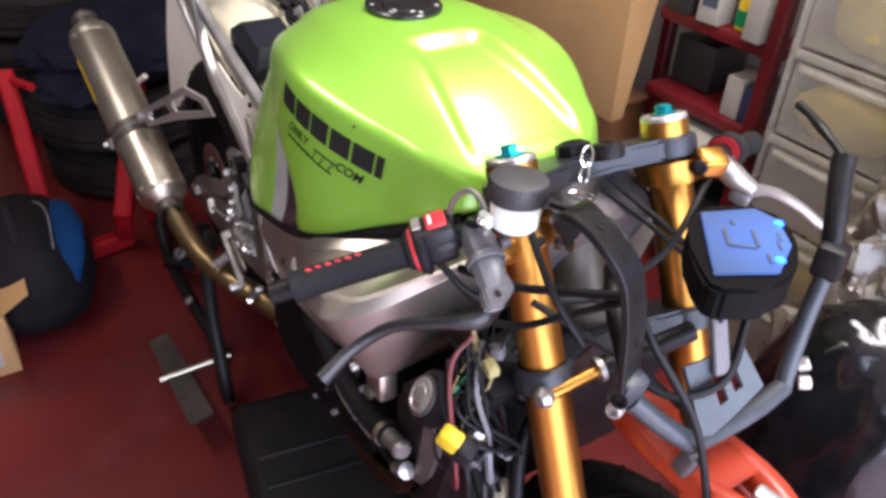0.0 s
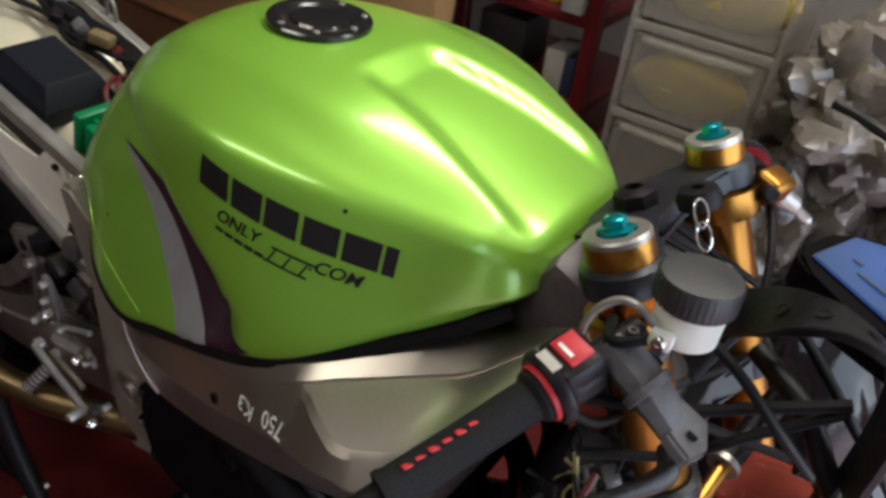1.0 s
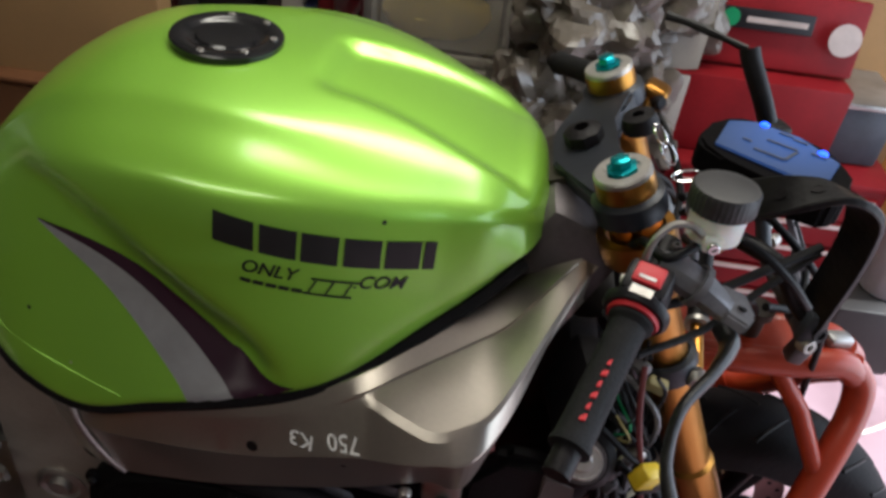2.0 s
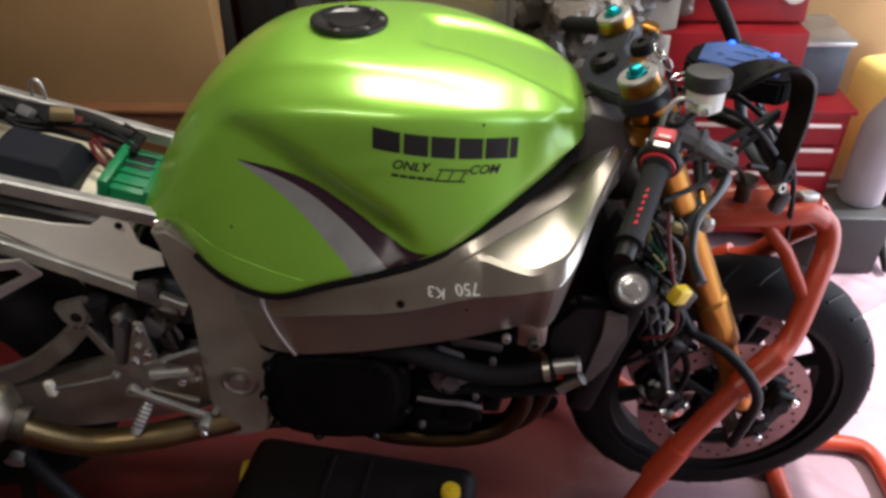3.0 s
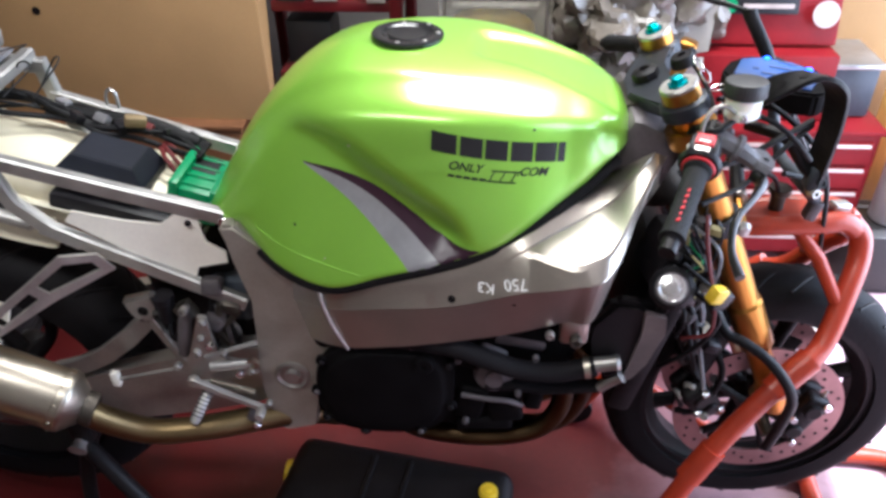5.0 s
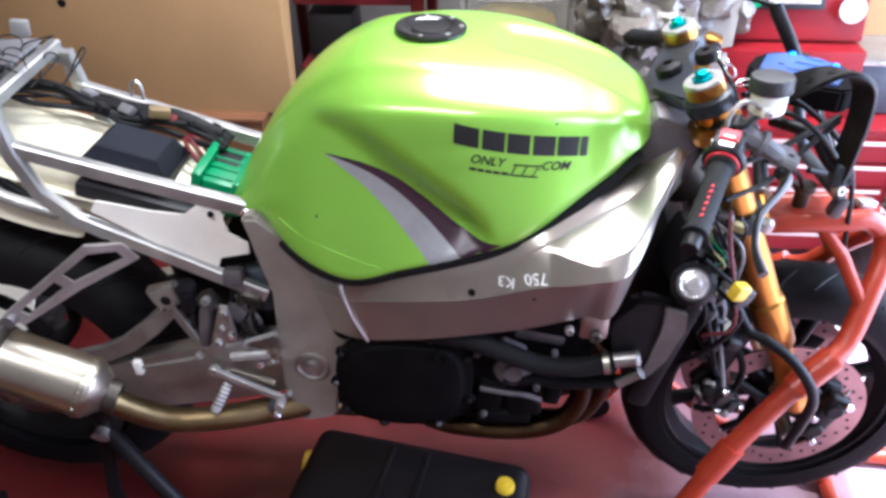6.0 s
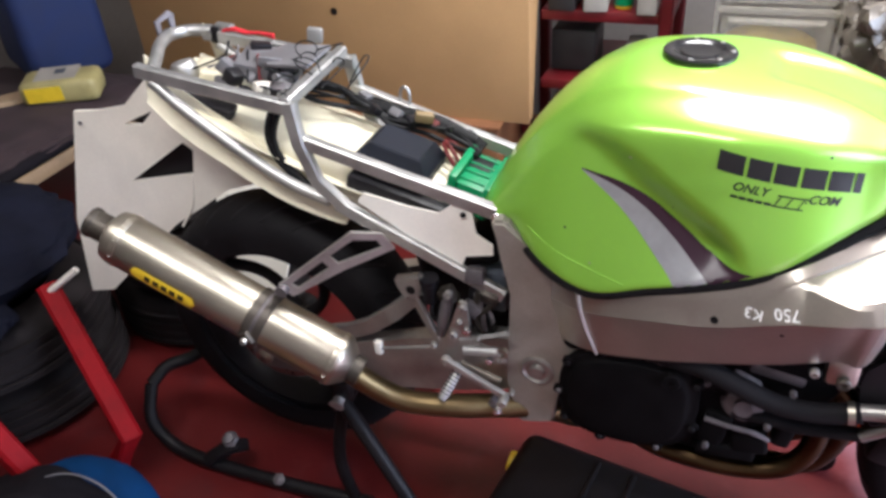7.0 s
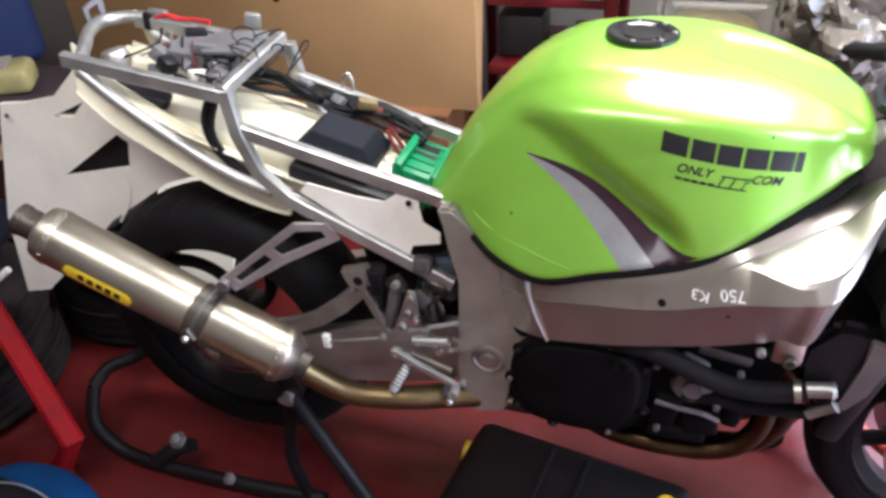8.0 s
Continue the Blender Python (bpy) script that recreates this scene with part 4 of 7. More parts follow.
dash = part("dash_unit", plate(spline(dash_ring(1.17, 0.956), 4, True), (0, 0, 0.036), 0.005), ENGINE, bike, "black digital dash with a lit blue screen")
part("screen", plate(dash_ring(1.0, 0.993), (0, 0, 0.003), 0.001), SCREEN, dash, "lit blue-white liquid crystal screen")
for x, y in ((0.582, 0.094), (0.628, 0.036)):
    part("shift_lamp", turned([(0, 0), (0.0055, 0), (0.004, 0.002), (0, 0.003)], (x, y, 0.997 + 0.10 * (x - DC.x)), (0, 0, 1), 12), LED, dash, "bright blue shift lamp")
for k, (x, y, l, w) in enumerate(((0.572, 0.030, 0.034, 0.0035), (0.590, 0.050, 0.034, 0.0035), (0.594, 0.028, 0.0035, 0.026), (0.600, 0.072, 0.016, 0.003), (0.611, 0.058, 0.016, 0.003), (0.556, 0.058, 0.010, 0.003), (0.622, 0.030, 0.016, 0.003))):
    part("digit_bar", box((x, y, 0.9975 + 0.10 * (x - DC.x)), (l, w, 0.0008), 0, (0, -6, -42)), GREYPNT, dash)

# fairing stay: flat strap on the near side, round tube on the far side
STAY = [(0.486, -0.082, 0.985), (0.508, -0.112, 1.022), (0.535, -0.142, 1.054), (0.562, -0.150, 1.066), (0.588, -0.144, 1.054), (0.604, -0.132, 1.028), (0.611, -0.124, 0.985), (0.612, -0.117, 0.935), (0.612, -0.112, 0.900)]
stay = part("fairing_stay", bar(spline(STAY, 4), 0.007, 0.038, up=(0.35, -0.90, 0.2)), STAYM, bike, "dark steel fairing stay with drilled holes")
stay_path = spline(STAY, 4)
for k in (7, 10, 14, 18, 22, 26):
    p, t = stay_path[k], (stay_path[k + 1] - stay_path[k - 1]).normalized()
    n = t.cross(V((0.35, -0.90, 0.2))).normalized()
    n = n if n.dot(V((0.3, -0.2, 1))) > 0 else -n
    part("stay_hole", turned([(0, 0), (0.0055, 0), (0.0055, 0.0006), (0.0040, 0.0006), (0.0040, 0.0002), (0, 0.0002)], p + n * 0.0036, n, 16), BLACK, stay, "small drilled hole" if k == 7 else "")
part("stay_arm", tube([(0.612, -0.110, 0.900), (0.596, -0.104, 0.915), (0.566, -0.098, 0.952), (0.52, -0.06, 0.955)], 0.009, 12, 4), STAYM, stay)
part("stay_arm", tube([(0.570, 0.193, 1.042), (0.576, 0.186, 1.028), (0.598, 0.166, 0.990), (0.617, 0.150, 0.952)], [0.012, 0.012, 0.0115, 0.011], 12, 4), STAYM, stay, "black upper stay tube")
part("stay_rod", tube([(0.476, 0.240, 1.051), (0.498, 0.230, 1.050), (0.520, 0.218, 1.048), (0.545, 0.206, 1.044), (0.568, 0.194, 1.040)], [0.006, 0.0045, 0.0060, 0.0042, 0.0050], 8, 5), STAYM, stay, "thin black threaded rod")
part("stay_arm", tube([(0.618, 0.148, 0.945), (0.624, 0.132, 0.900), (0.634, 0.114, 0.855), (0.644, 0.100, 0.822)], 0.0095, 12, 4), STAYBLUE, stay, "blue-grey side stay tube")
part("stay_clamp", box((0.617, 0.150, 0.955), (0.030, 0.030, 0.038), 0.006, (0, 0, 20)), STAYM, stay, "black clamp on the stay")
part("stay_clamp", box((0.614, -0.113, 0.898), (0.020, 0.030, 0.036), 0.005, (0, 10, 0)), STAYBLUE, stay, "blue-grey clamp on the stay")
part("clamp_eye", turned([(0, 0), (0.008, 0), (0.008, 0.003), (0.005, 0.003), (0.005, 0.001), (0, 0.001)], (0.620, -0.128, 0.897), (0.4, -1, 0.2), 14), BLACK, stay)
low = (0.654, -0.048, 0.826)
part("stay_tube", tube([(0.616, -0.108, 0.884), (0.634, -0.080, 0.854), low], 0.0105, 12, 4), STAYBLUE, stay, "blue-grey lower stay tube")
part("stay_tube", tube([(0.644, 0.100, 0.822), (0.650, 0.045, 0.820), low], 0.0105, 12, 4), STAYBLUE, stay, "blue-grey lower stay tube")
part("stay_foot", box((0.656, -0.050, 0.806), (0.020, 0.022, 0.036), 0.005, (0, 15, 0)), DULL, stay, "bare alloy stub under the stay")
for at, d in (((0.613, -0.120, 0.878), (0.4, -1, 0.2)), ((0.652, 0.112, 0.830), (0.6, 0.6, 0.2)), ((0.640, 0.122, 0.840), (0.6, 0.6, 0.5))):
    part("stay_bolt", bolt(at, d, 0.008, 0.012), SATIN, stay)
SP = [V((0.612, -0.040, 0.890)), V((0.630, 0.018, 0.904)), V((0.652, 0.040, 0.858)), V((0.656, -0.040, 0.826))]


def stay_at(u, v):
    """A place on the centre plate, u across and v down."""
    return SP[0].lerp(SP[1], u).lerp(SP[3].lerp(SP[2], u), v)


slots = [[stay_at(u + a, v + b) for a, b in ((-0.07, -0.20), (0.07, -0.20), (0.07, 0.24), (-0.07, 0.24))] for u, v in ((0.42, 0.48), (0.68, 0.44))]
part("stay_plate", plate([stay_at(u, v) for u, v in ((0, 0), (0.5, -0.03), (1, 0), (1, 0.95), (0.5, 1.0), (0, 1))], (0.004, 0, 0.003), 0, holes=slots), STAYBLUE, stay, "blue-grey centre plate with two slots")
strap = [V((0.600, -0.008, 0.942)), V((0.604, 0.008, 0.942)), V((0.637, -0.004, 0.886)), V((0.633, -0.020, 0.886))]
part("stay_strap", plate(strap, (0.005, 0, 0.004), 0.001), DULL, stay, "dull alloy strap")
part("strap_hole", turned([(0, 0), (0.0035, 0), (0.0035, 0.0006), (0, 0.0006)], (0.6135, -0.003, 0.9355), (0.75, 0.1, 0.6), 12), BLACK, stay)

# ---- horn, radiator, plugs ----
HC, HN = V((0.423, -0.190, 0.748)), V((-0.20, -0.80, 0.56)).normalized()
horn = part("horn", turned([(0, 0), (0.030, 0), (0.033, 0.006), (0.033, 0.018), (0.026, 0.026), (0.0, 0.026)], HC, HN, 32), BLACK, bike, "black round horn with a bright domed face")
part("horn_ring", ring_solid([(0.0205, -0.001), (0.0240, 0.0), (0.0240, 0.003), (0.0205, 0.004)], HC + HN * 0.026, HN, 32), DULL, horn, "dull steel horn rim")
part("horn_face", turned([(0, 0), (0.0205, 0), (0.0203, 0.002), (0.0180, 0.0028), (0.0172, 0.0022), (0.0105, 0.0026), (0.0098, 0.0032), (0.004, 0.0034), (0, 0.0034)], HC + HN * 0.028, HN, 40), material("satin_chrome", (0.85, 0.84, 0.83), 0.26, 0.9, 0.05, 20.0), horn, "bright chromed horn disc")
for k in range(3):
    part("horn_wire", tube([HC + V((0.02 - 0.008 * k, 0.01, 0.02)), HC + V((0.035, -0.012 + 0.006 * k, 0.045 + 0.006 * k)), HC + V((0.01 + 0.012 * k, 0.03, 0.060)), HC + V((0.03, 0.06, 0.065))], 0.0014, 6, 5), (KHAKI, GREENP, BLACK)[k], horn)
part("connector", box((0.482, -0.215, 0.757), (0.026, 0.019, 0.026), 0.004, (10, 20, 30)), YELLOW, bike, "yellow wiring connector")
part("connector_body", box((0.490, -0.205, 0.742), (0.032, 0.022, 0.030), 0.004, (10, 20, 30)), PLASTIC, bike)
part("radiator", box((0.405, 0, 0.600), (0.045, 0.37, 0.26), 0.012, (0, 14, 0)), BLACK, bike, "black radiator")
tank_o = [(0.305, 0.632), (0.308, 0.667), (0.346, 0.714), (0.388, 0.710), (0.424, 0.695), (0.427, 0.656), (0.406, 0.594), (0.387, 0.555), (0.357, 0.541), (0.338, 0.560), (0.330, 0.606)]
end_tank = part("radiator_tank", plate([(x, -0.188, z) for x, z in tank_o], (0, 0.03, 0), 0.010), BLACK, bike, "matt black radiator end tank")
part("tank_face", plate([(0.390, -0.194, 0.703), (0.425, -0.194, 0.693), (0.428, -0.194, 0.656), (0.407, -0.194, 0.594), (0.387, -0.194, 0.557), (0.361, -0.194, 0.545), (0.382, -0.194, 0.591), (0.391, -0.194, 0.657)], (0, 0.008, 0), 0.003), material("dusty_black_plastic", (0.11, 0.085, 0.080), 0.6, 0.0, 0.2, 12.0, 120.0, 0.1), end_tank, "dusty outer face of the radiator tank")
part("hose_spigot", turned([(0, 0), (0.0125, 0), (0.0125, 0.036), (0.0140, 0.040), (0.011, 0.046), (0, 0.046)], (0.318, -0.204, 0.598), (1, -0.02, 0.20), 20), SATIN, bike, "bare alloy hose spigot")

# ---- engine ----
DARKPIPE = material("burnt_header_steel", (0.090, 0.058, 0.028), 0.34, 1.0, 0.2, 14.0, 200.0, 0.06)
part("head_casting", box((0.205, -0.172, 0.618), (0.085, 0.02, 0.022), 0.006, (0, 10, 0)), DULL, bike, "dull alloy cylinder head edge")
part("pickup_cover", box((0.158, -0.176, 0.590), (0.055, 0.026, 0.040), 0.012, (0, 24, 0), seg=3), DULL, bike, "dull grey pick-up cover")


for x, z in ((0.105, 0.590), (0.205, 0.520), (0.118, 0.448), (0.230, 0.600)):
    part("engine_bolt", bolt((x, -0.192, z), (0, -1, 0), 0.0055, 0.010), DULL, bike)
part("hose_clip", ring_solid([(0.0172, -0.005), (0.0185, -0.005), (0.0185, 0.005), (0.0172, 0.005)], (0.312, -0.2035, 0.592), (1, 0.0, 0.2), 20), STEEL, bike, "steel hose clip")
part("lower_spigot", turned([(0, 0), (0.009, 0), (0.009, 0.04), (0.012, 0.045), (0, 0.048)], (0.335, -0.200, 0.545), (0.75, -0.05, 0.65), 16), SATIN, bike, "bare alloy hose stub")
part("crankcase", box((0.04, 0, 0.50), (0.34, 0.34, 0.22), 0.03, (0, -6, 0), seg=3), ENGINE, bike, "matt black engine crankcase")
part("cylinder_block", box((0.20, 0, 0.62), (0.20, 0.36, 0.20), 0.02, (0, 24, 0), seg=3), ENGINE, bike, "black cylinder block")
cov = [(-0.139, 0.508), (-0.136, 0.545), (-0.124, 0.575), (-0.098, 0.599), (-0.062, 0.612), (-0.020, 0.618), (0.030, 0.616), (0.070, 0.606), (0.092, 0.578), (0.098, 0.535), (0.094, 0.485), (0.076, 0.445), (0.040, 0.424), (-0.010, 0.416), (-0.060, 0.418), (-0.100, 0.428), (-0.126, 0.448), (-0.137, 0.475)]


def cover_ring(k, y):
    """The clutch cover's outline drawn in towards its centre."""
    o = spline([V((-0.02 + (x + 0.02) * k, y, 0.512 + (z - 0.517) * k * 1.05)) for x, z in cov], 3, True)
    return o


cover = part("clutch_cover", loft(bmesh.new(), [cover_ring(1.0, -0.146), cover_ring(1.0, -0.188), cover_ring(0.985, -0.194), cover_ring(0.90, -0.195), cover_ring(0.87, -0.197), cover_ring(0.83, -0.203), cover_ring(0.76, -0.206), cover_ring(0.30, -0.2075)]), ENGINE, bike, "matt black domed clutch cover", sharp=30)
for k, (x, z) in enumerate(cov):
    if k % 2 == 0:
        lug = V((-0.02 + (x + 0.02) * 0.985, -0.192, 0.512 + (z - 0.517) * 1.034))
        part("cover_lug", turned([(0, 0), (0.0105, 0), (0.0105, 0.006), (0.009, 0.008), (0, 0.008)], lug + V((0, 0.004, 0)), (0, -1, 0), 14), ENGINE, cover)
        part("cover_bolt", bolt(lug + V((0, -0.004, 0)), (0, -1, 0), 0.0052, 0.005), DULL if k % 6 == 0 else BLACK, cover)
part("oil_cap", turned([(0, 0), (0.017, 0), (0.017, 0.010), (0.014, 0.014), (0.006, 0.014), (0.006, 0.011), (0, 0.011)], (0.050, -0.199, 0.585), (0, -1, 0.1), 10), ENGINE, cover, "black oil filler cap")
for k, (x, z, w, h, a) in enumerate(((0.125, 0.470, 0.050, 0.075, 12), (0.185, 0.455, 0.060, 0.055, -10), (0.150, 0.420, 0.100, 0.030, -4), (0.235, 0.490, 0.030, 0.060, 8))):
    part("engine_casting", box((x, -0.165, z), (w, 0.030, h), 0.008, (0, a, 0), seg=3), ENGINE, bike, "black ribbed engine casting" if k == 0 else "")
part("water_pump", turned([(0, 0), (0.034, 0), (0.036, 0.008), (0.030, 0.018), (0.016, 0.022), (0.015, 0.030), (0, 0.030)], (0.165, -0.165, 0.540), (0, -1, 0.15), 28), DULL, bike, "dull grey water pump cover")
for k in range(3):
    w = 2 * math.pi * k / 3 + 0.5
    part("pump_bolt", bolt((0.165 + 0.031 * math.cos(w), -0.174, 0.540 + 0.031 * math.sin(w)), (0, -1, 0.15), 0.005, 0.007), BLACK, bike)
part("oil_line", tube([(0.110, -0.186, 0.500), (0.150, -0.190, 0.497), (0.185, -0.186, 0.490), (0.215, -0.176, 0.470)], 0.0045, 8, 5), DULL, bike, "thin dull oil line")
part("alternator_cover", turned([(0, 0), (0.065, 0), (0.075, -0.01), (0.078, -0.04), (0, -0.04)], (0.135, 0.205, 0.49), (0, 1, 0), 36), ENGINE, bike, "black round engine cover")
part("sump", box((0.06, 0, 0.365), (0.26, 0.22, 0.09), 0.02), ENGINE, bike, "black sump")
part("coolant_hose", tube([(0.009, -0.185, 0.622), (0.055, -0.196, 0.626), (0.101, -0.202, 0.622), (0.156, -0.205, 0.601), (0.212, -0.205, 0.581), (0.270, -0.204, 0.580), (0.325, -0.204, 0.597)], 0.0165, 14, 6), RUBBER, bike, "black coolant hose")
part("coolant_hose", tube([(0.150, -0.178, 0.522), (0.197, -0.182, 0.526), (0.253, -0.186, 0.525), (0.345, -0.195, 0.545)], 0.0115, 14, 6), RUBBER, bike, "black coolant hose")
for k in range(4):
    y = -0.135 + 0.09 * k
    part("header_pipe", tube([(0.285, y, 0.600), (0.320, y, 0.540), (0.318, y * 0.95, 0.450), (0.280, y * 0.9, 0.378), (0.20, y * 0.8, 0.352), (0.05, y * 0.5, 0.340)], 0.019, 14, 6), DARKPIPE, bike, "dark heat-tinted steel header pipe")
part("front_pipe", tube([(0.287, -0.150, 0.540), (0.288, -0.150, 0.490), (0.280, -0.150, 0.437), (0.254, -0.150, 0.392), (0.200, -0.150, 0.366), (0.120, -0.148, 0.357), (0.030, -0.135, 0.356), (-0.06, -0.08, 0.345)], 0.0185, 16, 6), DARKPIPE, bike, "dark bronze header pipe under the engine")
part("collector_pipe", tube([(0.05, -0.03, 0.335), (-0.10, -0.08, 0.335), (-0.16, -0.120, 0.375), (-0.205, -0.152, 0.402)], 0.026, 16, 6), BRASS, bike, "heat-tinted exhaust collector")

# ---- exhaust ----
EA, EB = V((-0.521, -0.286, 0.550)), V((-0.930, -0.303, 0.757))
ed = (EB - EA).normalized()
EL = (EB - EA).length
part("link_pipe", tube([(-0.20, -0.150, 0.402), (-0.27, -0.188, 0.416), (-0.34, -0.226, 0.432), (-0.42, -0.252, 0.448), (-0.485, -0.272, 0.498), EA - ed * -0.01], [0.0245, 0.0235, 0.0225, 0.0222, 0.0225, 0.0225], 18, 6), BRASS, bike, "gold-tinted exhaust link pipe")
can = part("exhaust_can", turned([(0.026, -0.026), (0.030, -0.025), (0.0465, -0.006), (0.0495, -0.003), (0.0502, 0.002), (0.0505, EL), (0.047, EL + 0.012), (0.030, EL + 0.022), (0.0, EL + 0.022)], EA, ed, 48), STEEL, bike, "brushed titanium exhaust silencer")
part("pipe_collar", ring_solid([(0.0225, -0.046), (0.0275, -0.044), (0.0275, -0.026), (0.0225, -0.024)], EA, ed, 24), DARKALU, can, "dull pipe collar")
for h in (0.008, EL - 0.012):
    part("end_band", ring_solid([(0.0505, h - 0.007), (0.0513, h - 0.006), (0.0513, h + 0.006), (0.0505, h + 0.007)], EA, ed, 48), STEEL, can, "riveted end band")
part("tail_pipe", turned([(0.0, EL + 0.02), (0.027, EL + 0.02), (0.027, EL + 0.050), (0.029, EL + 0.052), (0.029, EL + 0.062), (0.024, EL + 0.062), (0.024, EL + 0.03), (0, EL + 0.03)], EA, ed, 28), DARKALU, can, "dark tail pipe")
hc = 0.160
for dh in (-0.0105, 0.0105):
    part("can_clamp", ring_solid([(0.0507, hc + dh - 0.0085), (0.0530, hc + dh - 0.007), (0.0530, hc + dh + 0.007), (0.0507, hc + dh + 0.0085)], EA, ed, 48), DARKALU, can, "stained grey strap clamp")
part("clamp_backing", ring_solid([(0.0506, hc - 0.012), (0.0514, hc - 0.012), (0.0514, hc + 0.012), (0.0506, hc + 0.012)], EA, ed, 48), DULL, can)
for k in range(10):
    w = 2 * math.pi * k / 10
    for h in (0.010, EL - 0.012):
        n1 = ed.cross(V((0, 0, 1))).normalized()
        n2 = ed.cross(n1)
        d = math.cos(w) * n1 + math.sin(w) * n2
        part("rivet", turned([(0, 0), (0.0028, 0), (0.0022, 0.0014), (0, 0.0018)], EA + ed * h + d * 0.0512, d, 10), STEEL, can)
out = (V((0.06, -0.78, 0.25)) - ed * V((0.06, -0.78, 0.25)).dot(ed)).normalized()
crs = ed.cross(out)


clamp_at = EA + ed * hc + (V((0.3, -0.9, -0.2)) - ed * ed.dot(V((0.3, -0.9, -0.2)))).normalized() * 0.054
part("clamp_lug", box(clamp_at, (0.020, 0.014, 0.026), 0.003, (0, -28, 0)), DARKALU, can)
part("clamp_bolt", bolt(clamp_at + V((0, -0.008, 0)), (0, -1, 0), 0.006, 0.008), SATIN, can)


def on_can(h0, h1, a0, a1, r, n=10, rounded=True):
    """A thin label bent round the silencer."""
    bm = bmesh.new()
    rows = []
    for i in range(25):
        t = i / 24
        h = h0 + (h1 - h0) * t
        k = 1.0
        if rounded:
            e = min(t, 1 - t) * abs(h1 - h0) / 0.012
            k = math.sqrt(max(0.02, 1 - (1 - min(1, e)) ** 2))
        mid, half = (a0 + a1) / 2, (a1 - a0) / 2 * k
        rows.append([bm.verts.new(EA + ed * h + r * (math.cos(w) * out + math.sin(w) * crs)) for w in (mid - half + 2 * half * j / n for j in range(n + 1))])
    for a, b in zip(rows, rows[1:]):
        for j in range(n):
            bm.faces.new((a[j], a[j + 1], b[j + 1], b[j]))
    return bm


LBL = -0.36
part("maker_plate", on_can(EL - 0.188, EL - 0.058, LBL - 0.28, LBL + 0.28, 0.0513), YELLOW, can, "yellow rounded maker's plate")
for k in range(5):
    h = EL - 0.087 - 0.017 * k
    part("mark_bar", on_can(h - 0.011, h, LBL - 0.13, LBL + 0.13, 0.0518, 6, False), DECAL, can)
HP = [(-0.620, 0.700), (-0.500, 0.787), (-0.455, 0.776), (-0.438, 0.742), (-0.520, 0.712), (-0.602, 0.672)]
H1 = [(-0.499, 0.772), (-0.464, 0.765), (-0.456, 0.748), (-0.526, 0.727), (-0.538, 0.745)]
H2 = [(-0.549, 0.737), (-0.539, 0.721), (-0.592, 0.687), (-0.602, 0.699)]


def hang_at(q):
    return (q[0], -0.280 + 0.572 * (q[0] + 0.620), q[1])


part("silencer_hanger", plate([hang_at(q) for q in HP], (0.003, -0.006, 0.0), 0, holes=([hang_at(q) for q in H1], [hang_at(q) for q in H2])), SATIN, bike, "cut-out aluminium silencer hanger")
part("hanger_bolt", turned([(0, 0), (0.011, 0), (0.011, 0.03), (0, 0.03)], (-0.612, -0.292, 0.690), (0, 1, 0), 16), DULL, bike, "grey hanger bolt")

# ---- swingarm and rear sets ----
for s in (-1, 1):
    leg = [(-0.185, 0.575), (-0.290, 0.556), (-0.390, 0.530), (-0.570, 0.470), (-0.700, 0.436), (-0.800, 0.420), (-0.835, 0.400), (-0.835, 0.358), (-0.800, 0.338), (-0.640, 0.352), (-0.475, 0.374), (-0.360, 0.400), (-0.270, 0.424), (-0.185, 0.455)]
    part("swingarm", plate([(x, s * 0.155, z) for x, z in leg], (0, -s * 0.034, 0), 0.007), SATIN, bike, "tall flat-sided aluminium swingarm leg")
    part("axle_nut", turned([(0, 0), (0.020, 0), (0.020, 0.012), (0.010, 0.018), (0, 0.018)], (-0.795, s * 0.154, 0.382), (0, s, 0), 6), STEEL, bike)
part("swingarm_brace", bar([(-0.435, -0.152, 0.648), (-0.382, -0.150, 0.520)], 0.012, 0.016, up=(1, 0, 0)), SATIN, bike, "aluminium swingarm brace")
part("torque_arm", bar([(-0.412, -0.152, 0.640), (-0.426, -0.154, 0.615), (-0.467, -0.154, 0.573), (-0.522, -0.154, 0.528), (-0.570, -0.152, 0.502), (-0.640, -0.150, 0.476)], 0.014, 0.034, up=(0.6, 0, 0.8)), SATIN, bike, "curved aluminium torque arm")
part("torque_arm_eye", plate([(-0.460, -0.142, 0.658), (-0.404, -0.142, 0.675), (-0.398, -0.142, 0.650), (-0.412, -0.142, 0.620), (-0.434, -0.142, 0.604), (-0.452, -0.142, 0.632)], (0, -0.020, 0), 0.005), SATIN, bike, "cast aluminium torque arm bracket")
part("eye_hole", turned([(0, 0), (0.009, 0), (0.009, 0.002), (0, 0.002)], (-0.424, -0.1615, 0.640), (0, -1, 0), 16), BLACK, bike)
part("shock", tube([(-0.25, 0.0, 0.46), (-0.27, 0.0, 0.72)], 0.03, 16, 0), BLACK, bike, "black rear shock")
part("inner_guard", box((-0.345, -0.01, 0.605), (0.17, 0.20, 0.22), 0.03, (0, -10, 0), seg=3), BLACK, bike, "black inner mudguard")
part("linkage_block", box((-0.285, -0.10, 0.640), (0.07, 0.06, 0.09), 0.012), GREYPNT, bike, "grimy linkage casting")
